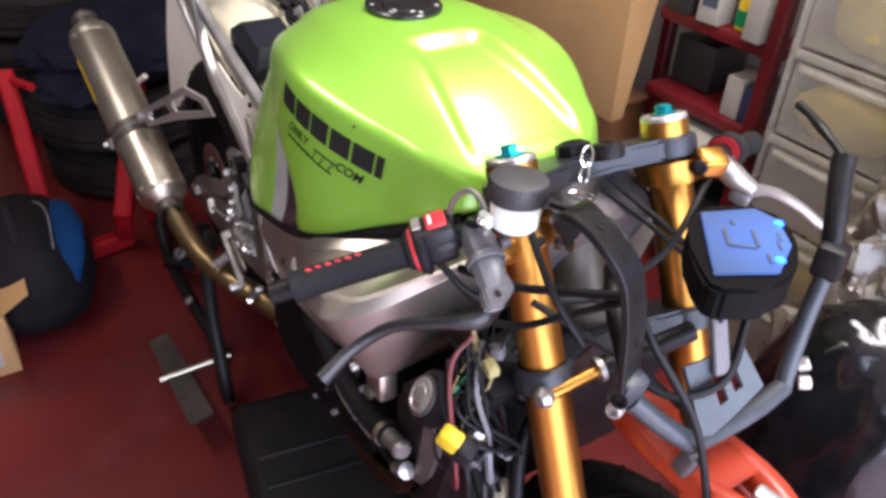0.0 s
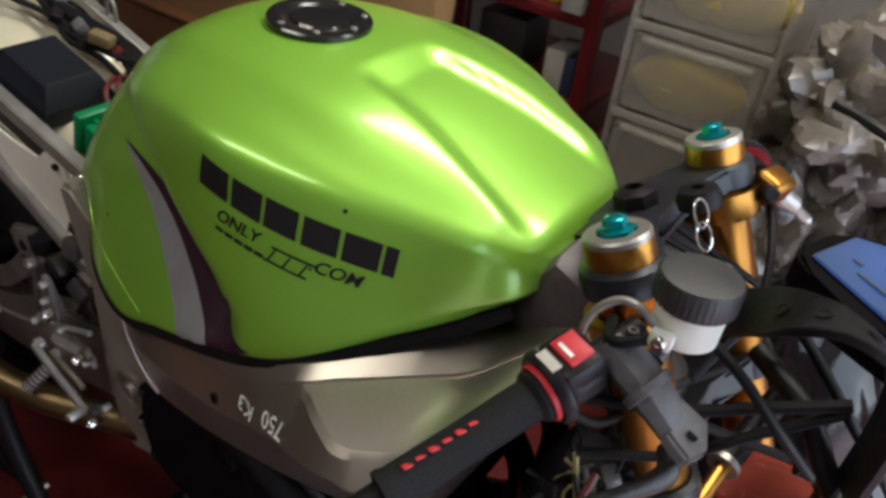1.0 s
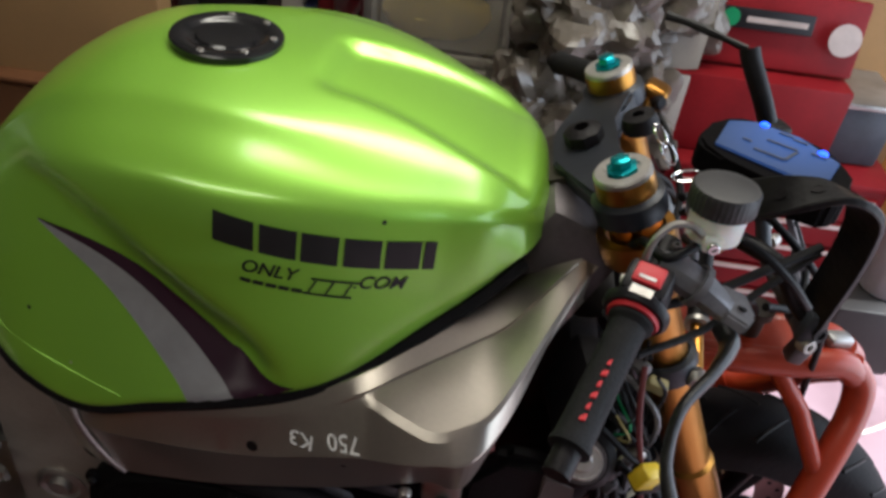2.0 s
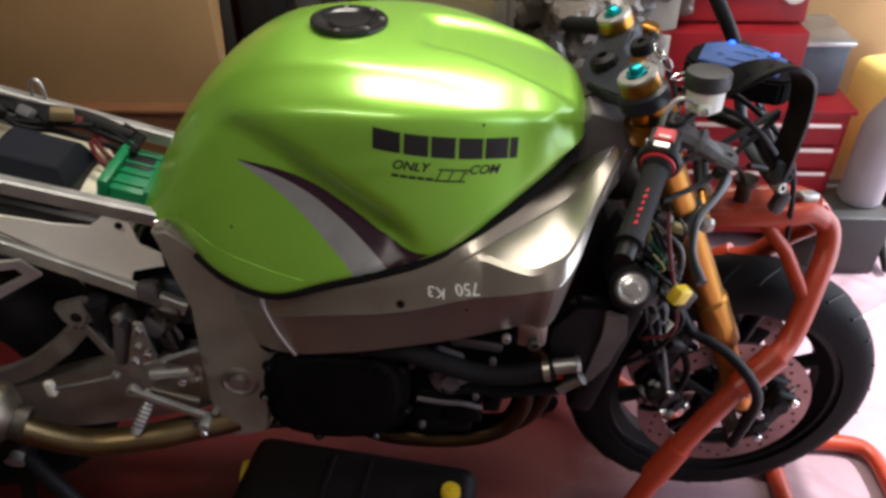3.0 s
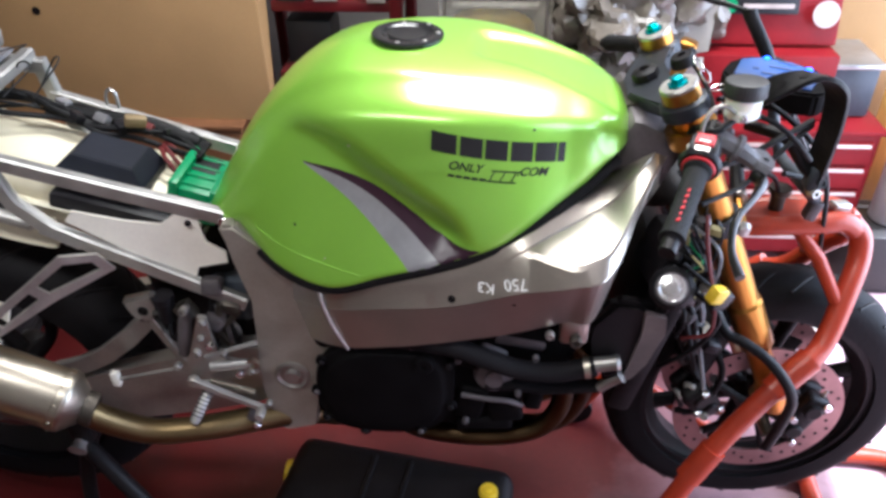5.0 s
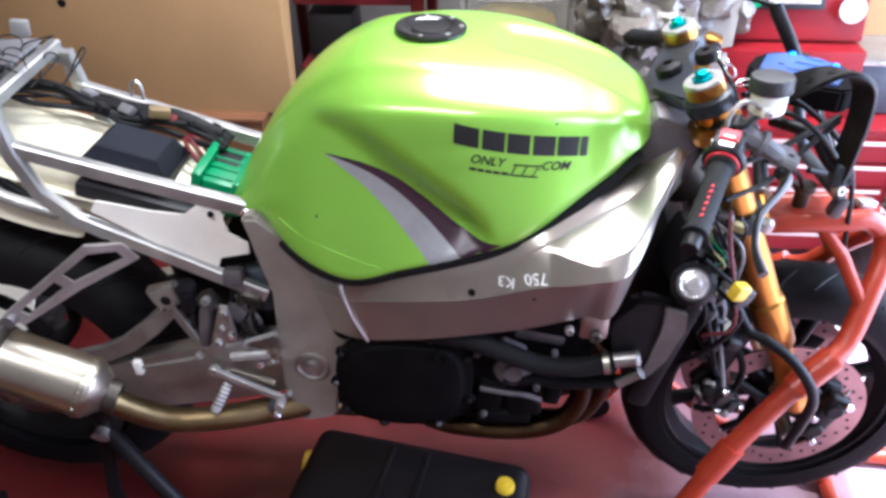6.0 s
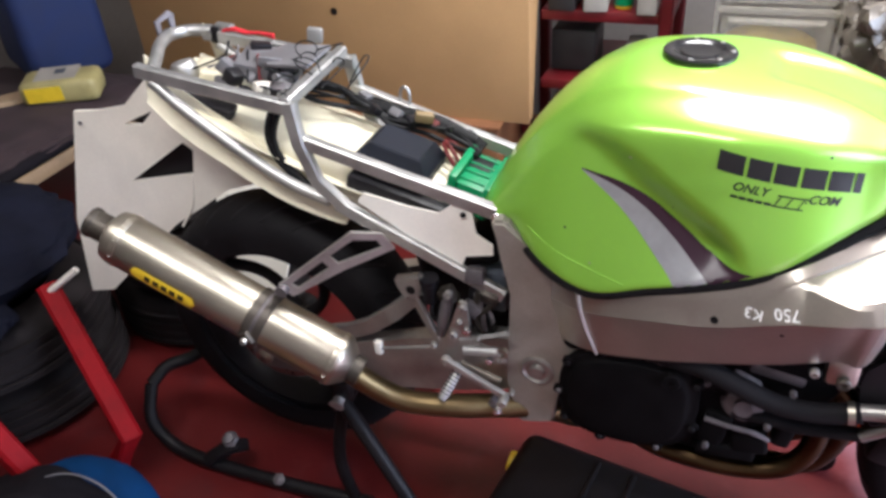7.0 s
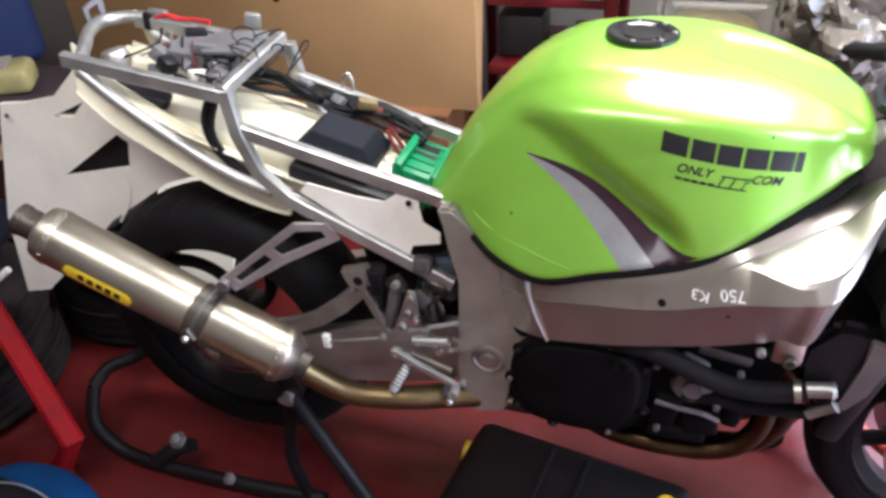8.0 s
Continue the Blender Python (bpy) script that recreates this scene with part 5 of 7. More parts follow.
rs = part("rearset_plate", plate([(-0.316, -0.190, 0.664), (-0.302, -0.190, 0.662), (-0.296, -0.190, 0.575), (-0.236, -0.190, 0.560), (-0.232, -0.190, 0.540), (-0.300, -0.190, 0.528), (-0.318, -0.190, 0.500), (-0.342, -0.190, 0.500), (-0.352, -0.190, 0.535), (-0.346, -0.190, 0.575)], (0, -0.008, 0), 0.002), SATIN, bike, "machined aluminium rearset plate")
for k in range(7):
    q = V((-0.322, -0.200, 0.506)) + V((-0.28, -0.62, -0.52)).normalized() * (0.010 + 0.007 * k)
    part("peg_ridge", ring_solid([(0.0090, -0.0018), (0.0106, -0.0012), (0.0106, 0.0012), (0.0090, 0.0018)], q, (-0.28, -0.62, -0.52), 12), DULL, rs)
part("foot_peg", turned([(0, 0), (0.008, 0), (0.0095, 0.004), (0.0095, 0.055), (0.0075, 0.065), (0, 0.065)], (-0.322, -0.200, 0.506), (-0.28, -0.62, -0.52), 16), ALU, rs, "knurled foot peg")
part("brake_pedal", bar([(-0.336, -0.222, 0.541), (-0.290, -0.225, 0.520), (-0.223, -0.228, 0.490)], 0.009, 0.013), ALU, rs, "thin brake pedal")
part("pedal_tip", turned([(0, 0), (0.007, 0), (0.008, 0.003), (0.008, 0.020), (0.007, 0.023), (0, 0.023)], (-0.226, -0.228, 0.491), (0, -1, 0), 14), SATIN, rs, "round pedal tip")
part("brake_pedal", bar([(-0.312, -0.212, 0.535), (-0.238, -0.215, 0.514)], 0.007, 0.010), STEEL, rs)
part("brake_pedal", bar([(-0.320, -0.214, 0.520), (-0.250, -0.218, 0.488)], 0.006, 0.009), STEEL, rs)
part("linkage", tube([(-0.311, -0.200, 0.556), (-0.242, -0.200, 0.568)], 0.0085, 12, 0), ALU, rs)
part("linkage_eye", ring_solid([(0.006, -0.005), (0.011, -0.004), (0.011, 0.004), (0.006, 0.005)], (-0.238, -0.202, 0.568), (0, 1, 0), 16), STEEL, rs)
part("brake_rod", tube([(-0.485, -0.200, 0.515), (-0.371, -0.199, 0.547)], 0.0035, 8, 0), SATIN, rs, "thin steel rod")
part("brake_rod", tube([(-0.318, -0.198, 0.576), (-0.228, -0.194, 0.609)], 0.0042, 8, 0), ALU, rs)
part("rear_master_cylinder", turned([(0, 0), (0.0085, 0), (0.0095, 0.004), (0.0095, 0.018), (0.0115, 0.020), (0.0115, 0.078), (0.0095, 0.082), (0.0070, 0.090), (0.0070, 0.106), (0, 0.108)], (-0.361, -0.184, 0.567), (0.024, 0.0, 0.105), 20), DULL, rs, "dull alloy rear brake cylinder")
part("fluid_pot", turned([(0, 0), (0.014, 0), (0.016, 0.004), (0.016, 0.040), (0.018, 0.042), (0.018, 0.054), (0, 0.055)], (-0.393, -0.146, 0.612), (0.03, -0.05, 1), 22), PLASTIC, bike, "small black brake fluid pot")
part("pot_hose", tube([(-0.390, -0.150, 0.612), (-0.384, -0.165, 0.590), (-0.368, -0.178, 0.596), (-0.352, -0.182, 0.612)], 0.0042, 8, 5), RUBBER, bike)
part("banjo_bolt", bolt((-0.336, -0.192, 0.672), (0, -1, 0.2), 0.0075, 0.012), SATIN, rs, "bright banjo bolt")
part("swing_rib", bar([(-0.330, -0.148, 0.560), (-0.300, -0.150, 0.600), (-0.262, -0.150, 0.640)], 0.010, 0.012, up=(0, 1, 0)), DARKALU, bike)
for k, (x, y, z, r) in enumerate(((-0.343, -0.206, 0.530, 0.011), (-0.300, -0.204, 0.612, 0.006), (-0.283, -0.198, 0.590, 0.005), (-0.262, -0.196, 0.545, 0.007), (-0.372, -0.190, 0.548, 0.007), (-0.248, -0.205, 0.430, 0.008), (-0.226, -0.190, 0.468, 0.006))):
    part("rearset_bolt", bolt((x, y, z), (0, -1, 0), r, 0.012), CHROME if k % 2 else SATIN, rs)
part("pipe_bracket", box((-0.262, -0.196, 0.432), (0.016, 0.018, 0.032), 0.004, (0, 20, 0)), DULL, bike, "dull pipe bracket")
part("rod_end", box((-0.486, -0.200, 0.518), (0.014, 0.012, 0.030), 0.002), WHITE, rs)
for (x, z, r) in ((-0.309, 0.652, 0.007), (-0.318, 0.618, 0.006), (-0.330, 0.585, 0.008), (-0.300, 0.555, 0.007), (-0.328, 0.512, 0.009), (-0.243, 0.550, 0.006)):
    part("rearset_bolt", bolt((x, -0.196, z), (0, -1, 0), r, 0.010), SATIN, rs)


# ---- subframe ----
for s in (-1, 0.74):
    part("upper_rail", bar([(-0.252, s * 0.134, 0.812 if s < 0 else 0.793), (-0.45, s * 0.134, 0.862 if s < 0 else 0.853), (-0.628, s * 0.132, 0.908)], 0.018, 0.026), ALU, bike, "square aluminium seat rail")
    part("rear_rail", bar([(-0.62, s * 0.130, 0.962), (-0.80, s * 0.126, 0.985), (-0.955, s * 0.120, 1.005)], 0.018, 0.026), ALU, bike, "square aluminium tail rail")
    part("rail_upright", bar([(-0.632, s * 0.132, 0.975), (-0.622, s * 0.136, 0.90), (-0.595, s * 0.140, 0.832), (-0.545, s * 0.142, 0.786), (-0.50, s * 0.144, 0.765)], 0.018, 0.026, up=(1, 0, 0)), ALU, bike, "bent aluminium seat upright")
    part("lower_rail", bar([(-0.56, s * 0.142, 0.792), (-0.40, s * 0.146, 0.722), (-0.248, s * 0.150, 0.655)], 0.016, 0.026), ALU, bike, "aluminium lower seat rail")
    part("rail_stay", tube([(-0.925, s * 0.122, 0.985), (-0.86, s * 0.126, 0.935), (-0.74, s * 0.130, 0.858), (-0.66, s * 0.132, 0.815), (-0.58, s * 0.134, 0.790)], 0.011, 14, 5), ALU, bike, "round aluminium tail stay")
    if s > 0:
        part("rail_loop", tube([(-0.512, s * 0.134, 0.886), (-0.513, s * 0.134, 0.912), (-0.522, s * 0.134, 0.920), (-0.531, s * 0.134, 0.908), (-0.532, s * 0.134, 0.882)], 0.0032, 8, 4), ALU, bike, "small bent rod hook")
    part("rail_bolt", bolt((-0.258, s * 0.146, 0.815), (0, s, 0), 0.009, 0.008), CHROME, bike)
part("cross_brace", bar([(-0.640, -0.135, 0.972), (-0.648, 0.102, 0.982)], 0.022, 0.022), ALU, bike, "square aluminium cross brace")
part("tail_loop", tube([(-0.925, -0.112, 1.004), (-0.950, -0.066, 1.012), (-0.985, -0.010, 1.014), (-1.000, 0.040, 1.014), (-0.985, 0.078, 1.012), (-0.935, 0.094, 1.010)], 0.012, 14, 5), ALU, bike, "bent aluminium tail hoop")
part("hoop_hook", plate([(-1.012, 0.018, 1.012), (-1.016, 0.020, 1.046), (-1.012, 0.060, 1.058), (-1.004, 0.064, 1.050), (-1.004, 0.060, 1.014)], (0.005, 0, 0), 0.001, holes=([(-1.012, 0.028, 1.026), (-1.013, 0.030, 1.041), (-1.010, 0.053, 1.046), (-1.007, 0.052, 1.026)],)), DULL, bike, "small bent alloy hook plate")
part("rail_tab", box((-0.700, 0.098, 1.012), (0.030, 0.016, 0.030), 0.004, (0, 8, 15)), ALU, bike, "bare alloy tab on the tail rail")
part("rail_tab", box((-0.905, 0.094, 1.020), (0.040, 0.018, 0.012), 0.004, (0, 5, 0)), ALU, bike)

GREYPL = material("grey_plastic", (0.16, 0.155, 0.165), 0.5, 0.0, 0.14, 18.0, 200.0, 0.08)
# tray, electrics
bm = bmesh.new()
rings = []
for x, hw, z, d in ((-0.33, 0.105, 0.735, 0.020), (-0.45, 0.115, 0.765, 0.024), (-0.60, 0.118, 0.800, 0.030), (-0.75, 0.112, 0.842, 0.036), (-0.88, 0.098, 0.895, 0.036), (-0.97, 0.080, 0.935, 0.030)):
    rings.append([V((x, y, zz)) for y, zz in ((-hw, z + d), (-hw - 0.004, z + d - 0.004), (-hw * 0.94, z + 0.02), (-hw * 0.8, z), (hw * 0.8, z), (hw * 0.94, z + 0.02), (hw + 0.004, z + d - 0.004), (hw, z + d), (hw * 0.90, z + d - 0.008), (hw * 0.78, z + 0.028), (-hw * 0.78, z + 0.028), (-hw * 0.90, z + d - 0.008))])
part("seat_tray", loft(bm, rings), CREAM, bike, "cream moulded plastic tray under the seat")
part("tray_hump", tube([(-0.39, -0.006, 0.752), (-0.48, -0.006, 0.776), (-0.60, -0.004, 0.812), (-0.72, 0.0, 0.850), (-0.82, 0.0, 0.884)], [0.085, 0.100, 0.104, 0.096, 0.078], 28, 6, flat=0.62), CREAM, bike, "cream moulded plastic hump under the seat")
part("hump_seam", tube([(-0.42, -0.096, 0.776), (-0.52, -0.108, 0.802), (-0.62, -0.110, 0.832), (-0.74, -0.100, 0.872)], 0.0035, 8, 5), CREAM, bike)
ECUM = material("slate_plastic", (0.009, 0.011, 0.019), 0.58, 0.0, 0.14, 18.0, 200.0, 0.1, Specular_IOR_Level=0.22)
rings = []
for hx, hy, z in ((0.066, 0.050, 0.814), (0.070, 0.054, 0.820), (0.070, 0.054, 0.846), (0.066, 0.050, 0.852), (0.050, 0.040, 0.872), (0.046, 0.036, 0.875)):
    rings.append([Matrix.Rotation(radians(16), 3, "Y") @ V((a * hx, b * hy, z - 0.845)) + V((-0.474, -0.042, 0.850)) for a, b in ((-1, -1), (1, -1), (1, 1), (-1, 1))])
ecu = part("ecu_box", loft(bmesh.new(), rings), ECUM, bike, "black plastic control box with chamfered lid", sharp=25)
part("ecu_label", box((-0.470, -0.094, 0.845), (0.030, 0.0015, 0.012), 0, (0, 16, 0)), GREYPL, ecu, "small pale label")
bat = part("battery", box((-0.335, -0.015, 0.792), (0.062, 0.120, 0.060), 0.006, (0, 16, 0)), GREENP, bike, "bright green battery tray")
for dx in (-0.038, 0.034):
    part("battery_strap", box((-0.335 + dx * 0.9, -0.015, 0.800 - dx * 0.28), (0.016, 0.130, 0.066), 0.004, (0, 16, 0)), GREENP, bat, "bright green battery holder")
for k in range(4):
    part("tray_rib", box((-0.335, -0.058 + 0.028 * k, 0.8235), (0.052, 0.005, 0.007), 0.001, (0, 16, 0)), GREENP, bat)
part("battery_top", box((-0.335, 0.012, 0.8225), (0.040, 0.050, 0.004), 0.001, (0, 16, 0)), PLASTIC, bat, "dark battery top")
part("under_pad", box((-0.455, -0.104, 0.800), (0.20, 0.03, 0.03), 0.006, (0, 15, 0)), PLASTIC, bike)
part("side_shield", plate([(-0.522, -0.136, 0.800), (-0.505, -0.138, 0.822), (-0.42, -0.138, 0.806), (-0.365, -0.137, 0.800), (-0.340, -0.136, 0.822), (-0.305, -0.136, 0.818), (-0.300, -0.136, 0.768), (-0.270, -0.136, 0.752), (-0.270, -0.137, 0.730), (-0.320, -0.139, 0.722), (-0.330, -0.140, 0.690)], (0, -0.004, 0.0), 0.001), WHITE, bike, "off-white plastic heat shield")
part("shield_bolt", bolt((-0.320, -0.141, 0.806), (0, -1, 0), 0.005, 0.005), BLACK, bike)

# wiring
rng = random.Random(4)
DARKLEAD = material("dark_red_sheath", (0.12, 0.012, 0.012), 0.5, 0.0, 0.1, 30.0)
CABLE = material("cable_sheath", (0.007, 0.007, 0.008), 0.5, 0.0, 0.1, 40.0, Specular_IOR_Level=0.2)
for k in range(7):
    y = 0.035 + 0.008 * k
    pts = [(-0.345, y - 0.02, 0.835), (-0.40, y + rng.uniform(-0.015, 0.015), 0.842 + 0.02 * rng.random()), (-0.46, y + rng.uniform(-0.02, 0.015), 0.862 + 0.015 * rng.random()), (-0.52, y + rng.uniform(-0.02, 0.01), 0.872 + 0.02 * rng.random()), (-0.58, y + rng.uniform(-0.03, 0.01), 0.895 + 0.02 * rng.random()), (-0.66, 0.02 + rng.uniform(-0.05, 0.04), 0.925 + 0.02 * rng.random()), (-0.74, rng.uniform(-0.04, 0.04), 0.945)]
    part("cable", tube(pts, rng.choice((0.003, 0.005, 0.008)), 8, 5), CABLE, bike, "loose black wiring loom" if k == 0 else "")
for k in range(6):
    part("connector", box((-0.41 - 0.035 * k, 0.045 + rng.uniform(-0.02, 0.02), 0.862 + 0.010 * k), (0.026, 0.018, 0.016), 0.003, (rng.uniform(-40, 40), 10, rng.uniform(-60, 60))), (PLASTIC, DARKLEAD, PLASTIC, GREYPL, PLASTIC, GREYPL)[k], bike)
for k in range(4):
    x = -0.60 - 0.05 * k
    part("thin_wire", tube([(x, 0.03, 0.95), (x + 0.02, 0.06 - 0.02 * k, 0.99), (x + 0.05, 0.02, 1.0 - 0.01 * k), (x + 0.03, -0.04, 0.965)], 0.0016, 6, 6), CABLE, bike)
for k in range(5):
    part("relay", box((-0.70 - 0.035 * k, -0.04 + 0.03 * (k % 3), 0.955 + 0.006 * k), (0.03, 0.028, 0.026), 0.003, (10 * k, 14, 25 * k)), (GREYPL, PLASTIC, ALU, PLASTIC, GREYPL)[k], bike, "small relay on the wiring loom")
part("cable", tube([(-0.690, -0.09, 0.955), (-0.706, -0.105, 0.90), (-0.690, -0.112, 0.850), (-0.635, -0.120, 0.805)], 0.007, 10, 5), CABLE, bike, "black cable over the tray")
part("cable", tube([(-0.676, -0.09, 0.955), (-0.694, -0.108, 0.89), (-0.672, -0.115, 0.842), (-0.615, -0.122, 0.800)], 0.006, 10, 5), CABLE, bike)

# rear light bracket, connectors and tape inside the tail rails
tail_box = part("light_bracket", box((-0.775, 0.045, 0.968), (0.125, 0.095, 0.030), 0.008, (6, 12, 12)), GREYPL, bike, "grey plastic rear light bracket")
part("bracket_rib", box((-0.745, 0.010, 0.986), (0.060, 0.012, 0.020), 0.003, (0, 12, 20)), GREYPL, tail_box)
part("bracket_rib", box((-0.810, 0.070, 0.992), (0.040, 0.030, 0.018), 0.004, (0, 10, 40)), PLASTIC, tail_box)
for k, (x, y, z, m, a) in enumerate(((-0.825, 0.030, 0.958, 1, 20), (-0.790, -0.010, 0.962, 1, -30), (-0.745, -0.040, 0.958, 0, 55), (-0.850, -0.015, 0.950, 1, 10), (-0.770, -0.055, 0.950, 2, -15), (-0.715, -0.015, 0.968, 1, 70), (-0.700, -0.065, 0.955, 2, 30), (-0.868, 0.050, 0.962, 3, -40))):
    part("connector", box((x, y, z), (0.034, 0.020, 0.018), 0.003, (rng.uniform(-30, 30), 12, a)), (WHITE, GREYPL, PLASTIC, DARKLEAD)[m], bike, "white wiring connector" if m == 0 else "")
part("tray_cup", turned([(0, 0), (0.026, 0), (0.028, 0.006), (0.024, 0.020), (0.018, 0.024), (0, 0.024)], (-0.935, 0.045, 0.940), (-0.1, 0, 1), 24), CREAM, bike, "cream plastic cup moulding")
part("hoop_cup", turned([(0, 0), (0.024, 0), (0.027, 0.006), (0.027, 0.030), (0.022, 0.038), (0.012, 0.040), (0, 0.040)], (-0.950, 0.002, 0.938), (-0.15, 0, 1), 24), ALU, bike, "bare alloy cup inside the tail hoop")
part("tray_block", box((-0.905, 0.020, 0.945), (0.046, 0.040, 0.030), 0.010, (0, 16, 20), seg=3), CREAM, bike, "cream moulded block")
part("tail_pad", box((-0.86, -0.068, 0.925), (0.12, 0.045, 0.020), 0.006, (0, 15, 6)), PLASTIC, bike, "black foam pad")
for k in range(6):
    x = -0.70 - 0.028 * k
    part("thin_wire", tube([(x, -0.03, 0.960), (x - 0.03, 0.0 + 0.01 * k, 0.985 + 0.004 * k), (x - 0.05, 0.05, 0.975), (x - 0.09, 0.07 - 0.015 * k, 0.965)], 0.0022, 6, 6), (CABLE, CABLE, DARKLEAD, CABLE, GREYPL, CABLE)[k], bike)
for k in range(2):
    part("red_lead", tube([(-0.905, 0.084 + 0.008 * k, 1.013), (-0.88, 0.088, 1.019 - 0.004 * k), (-0.85, 0.092 - 0.004 * k, 1.011), (-0.82, 0.090, 1.012), (-0.79, 0.092, 1.004 + 0.005 * k)], 0.0034, 8, 5), REDINK, bike, "thin red lead along the tail rail")
part("bracket_plate", plate([(-0.655, -0.02, 0.990), (-0.660, 0.085, 0.994), (-0.760, 0.088, 0.990), (-0.800, 0.030, 0.982), (-0.745, -0.01, 0.984)], (0, 0, 0.006), 0.001), GREYPL, tail_box, "flat grey plastic plate")
for k in range(9):
    cx, cy, cz = -0.655 - 0.012 * (k % 4) + rng.uniform(-0.01, 0.01), -0.125 + 0.024 * k, 0.985 + rng.uniform(-0.005, 0.008)
    rr, tw = rng.uniform(0.016, 0.030), rng.uniform(0, 6.28)
    loop = []
    for j in range(8):
        a = tw + 0.75 * j
        loop.append((cx + rr * math.cos(a), cy + rr * 0.7 * math.sin(a), cz + 0.022 * math.sin(0.45 * j)))
    part("thin_wire", tube(loop, 0.0013, 6, 4), CABLE, bike, "thin curling black wire" if k == 0 else "")
for k in range(3):
    part("joint_block", box((-0.655 - 0.022 * k, -0.105 + 0.012 * k, 0.966 + 0.010 * (k % 2)), (0.026, 0.022, 0.030), 0.004, (20 * k, 10, 30 * k)), (SATIN, DULL, ALU)[k], bike, "dull metal clip at the rail joint" if k == 0 else "")
part("cable_tie", box((-0.925, 0.091, 1.005), (0.016, 0.024, 0.034), 0.003, (0, 8, 0)), BLACK, bike, "black tape on the tail rail")
part("loom_wrap", tube([(-0.36, 0.055, 0.842), (-0.44, 0.062, 0.868), (-0.53, 0.055, 0.888), (-0.61, 0.045, 0.908)], [0.012, 0.017, 0.015, 0.012], 10, 5), CABLE, bike, "taped wiring loom")
part("loom_plug", box((-0.455, 0.035, 0.892), (0.035, 0.022, 0.018), 0.004, (0, 14, 25)), material("beige_plug", (0.22, 0.16, 0.08), 0.5, 0.0, 0.1, 20.0), bike, "beige wiring plug")
for k in range(3):
    part("red_lead", tube([(-0.375, 0.02 - 0.02 * k, 0.822), (-0.395, 0.03 - 0.02 * k, 0.845), (-0.415, 0.04 - 0.01 * k, 0.850)], 0.004, 8, 4), DARKLEAD, bike, "dark red battery lead" if k == 0 else "")

# moulded skirt that hangs from the tray's edge
for s in (-1, 1):
    rings = []
    for x, z, _ in spline([(-0.955, 0.940, 0), (-0.895, 0.880, 0), (-0.808, 0.826, 0), (-0.690, 0.764, 0), (-0.578, 0.734, 0), (-0.560, 0.742, 0)], 5):
        rings.append([V((x, s * y, z + h)) for y, h in ((0.119, 0.000), (0.114, -0.003), (0.108, 0.002), (0.100, 0.040), (0.088, 0.082), (0.092, 0.085), (0.106, 0.042), (0.113, 0.010))])
    part("tray_skirt", loft(bmesh.new(), rings), CREAM, bike, "cream plastic skirt with a rolled lip")

# tail fairing hung behind the wheel
tail_o = [(-1.255, 0.856), (-1.19, 0.862), (-1.116, 0.878), (-1.076, 0.913), (-1.045, 0.940), (-1.000, 0.908), (-0.947, 0.850), (-0.856, 0.793), (-0.770, 0.748), (-0.900, 0.705), (-1.06, 0.60), (-1.30, 0.385), (-1.37, 0.37), (-1.345, 0.58)]
tri = [(-1.151, 0.699), (-0.990, 0.806), (-0.968, 0.790), (-0.980, 0.735)]
slot = [(-1.130, 0.836), (-1.048, 0.871), (-1.082, 0.838)]


def tail_y(x):
    return -0.03 + 0.05 * (x + 1.1)


def tail_at(x, z):
    return (x, tail_y(x) + 0.06 * (z - 0.75), z)


part("tail_panel", plate([tail_at(x, z) for x, z in tail_o], (0, 0.008, 0), 0, holes=([tail_at(x, z) for x, z in tri], [tail_at(x, z) for x, z in slot])), WHITE, bike, "off-white tail fairing panel with cut-outs")
# black plates added behind the cut-outs, in their shape, so they look dark
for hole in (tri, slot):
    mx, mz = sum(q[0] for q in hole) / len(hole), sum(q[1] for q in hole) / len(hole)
    hole_back = [V(tail_at(mx + (x - mx) * 1.25, mz + (z - mz) * 1.25)) + V((0, 0.022, 0)) for x, z in hole]
    part("hole_plate", plate(hole_back, (0, 0.003, 0), 0), PLASTIC, bike, "black plate added behind a tail panel cut-out")

far_o = [(-1.20, 0.24), (-1.00, 0.24), (-0.955, 0.29), (-0.955, 0.40), (-1.00, 0.50), (-1.12, 0.60), (-1.22, 0.58)]
part("tail_panel", plate([(x, 0.105 + 0.80 * (z - 0.24), z) for x, z in far_o], (0, 0.005, -0.004), 0), WHITE, bike, "off-white lower tail panel beyond the wheel")
part("panel_fold", tube([tail_at(-0.985, 0.732), tail_at(-1.00, 0.66), tail_at(-1.04, 0.60)], 0.004, 8, 4), WHITE, bike, "raised fold in the tail panel")
part("panel_screw", bolt((-1.235, tail_y(-1.235) - 0.004, 0.835), (0, -1, 0), 0.005, 0.004), DULL, bike)

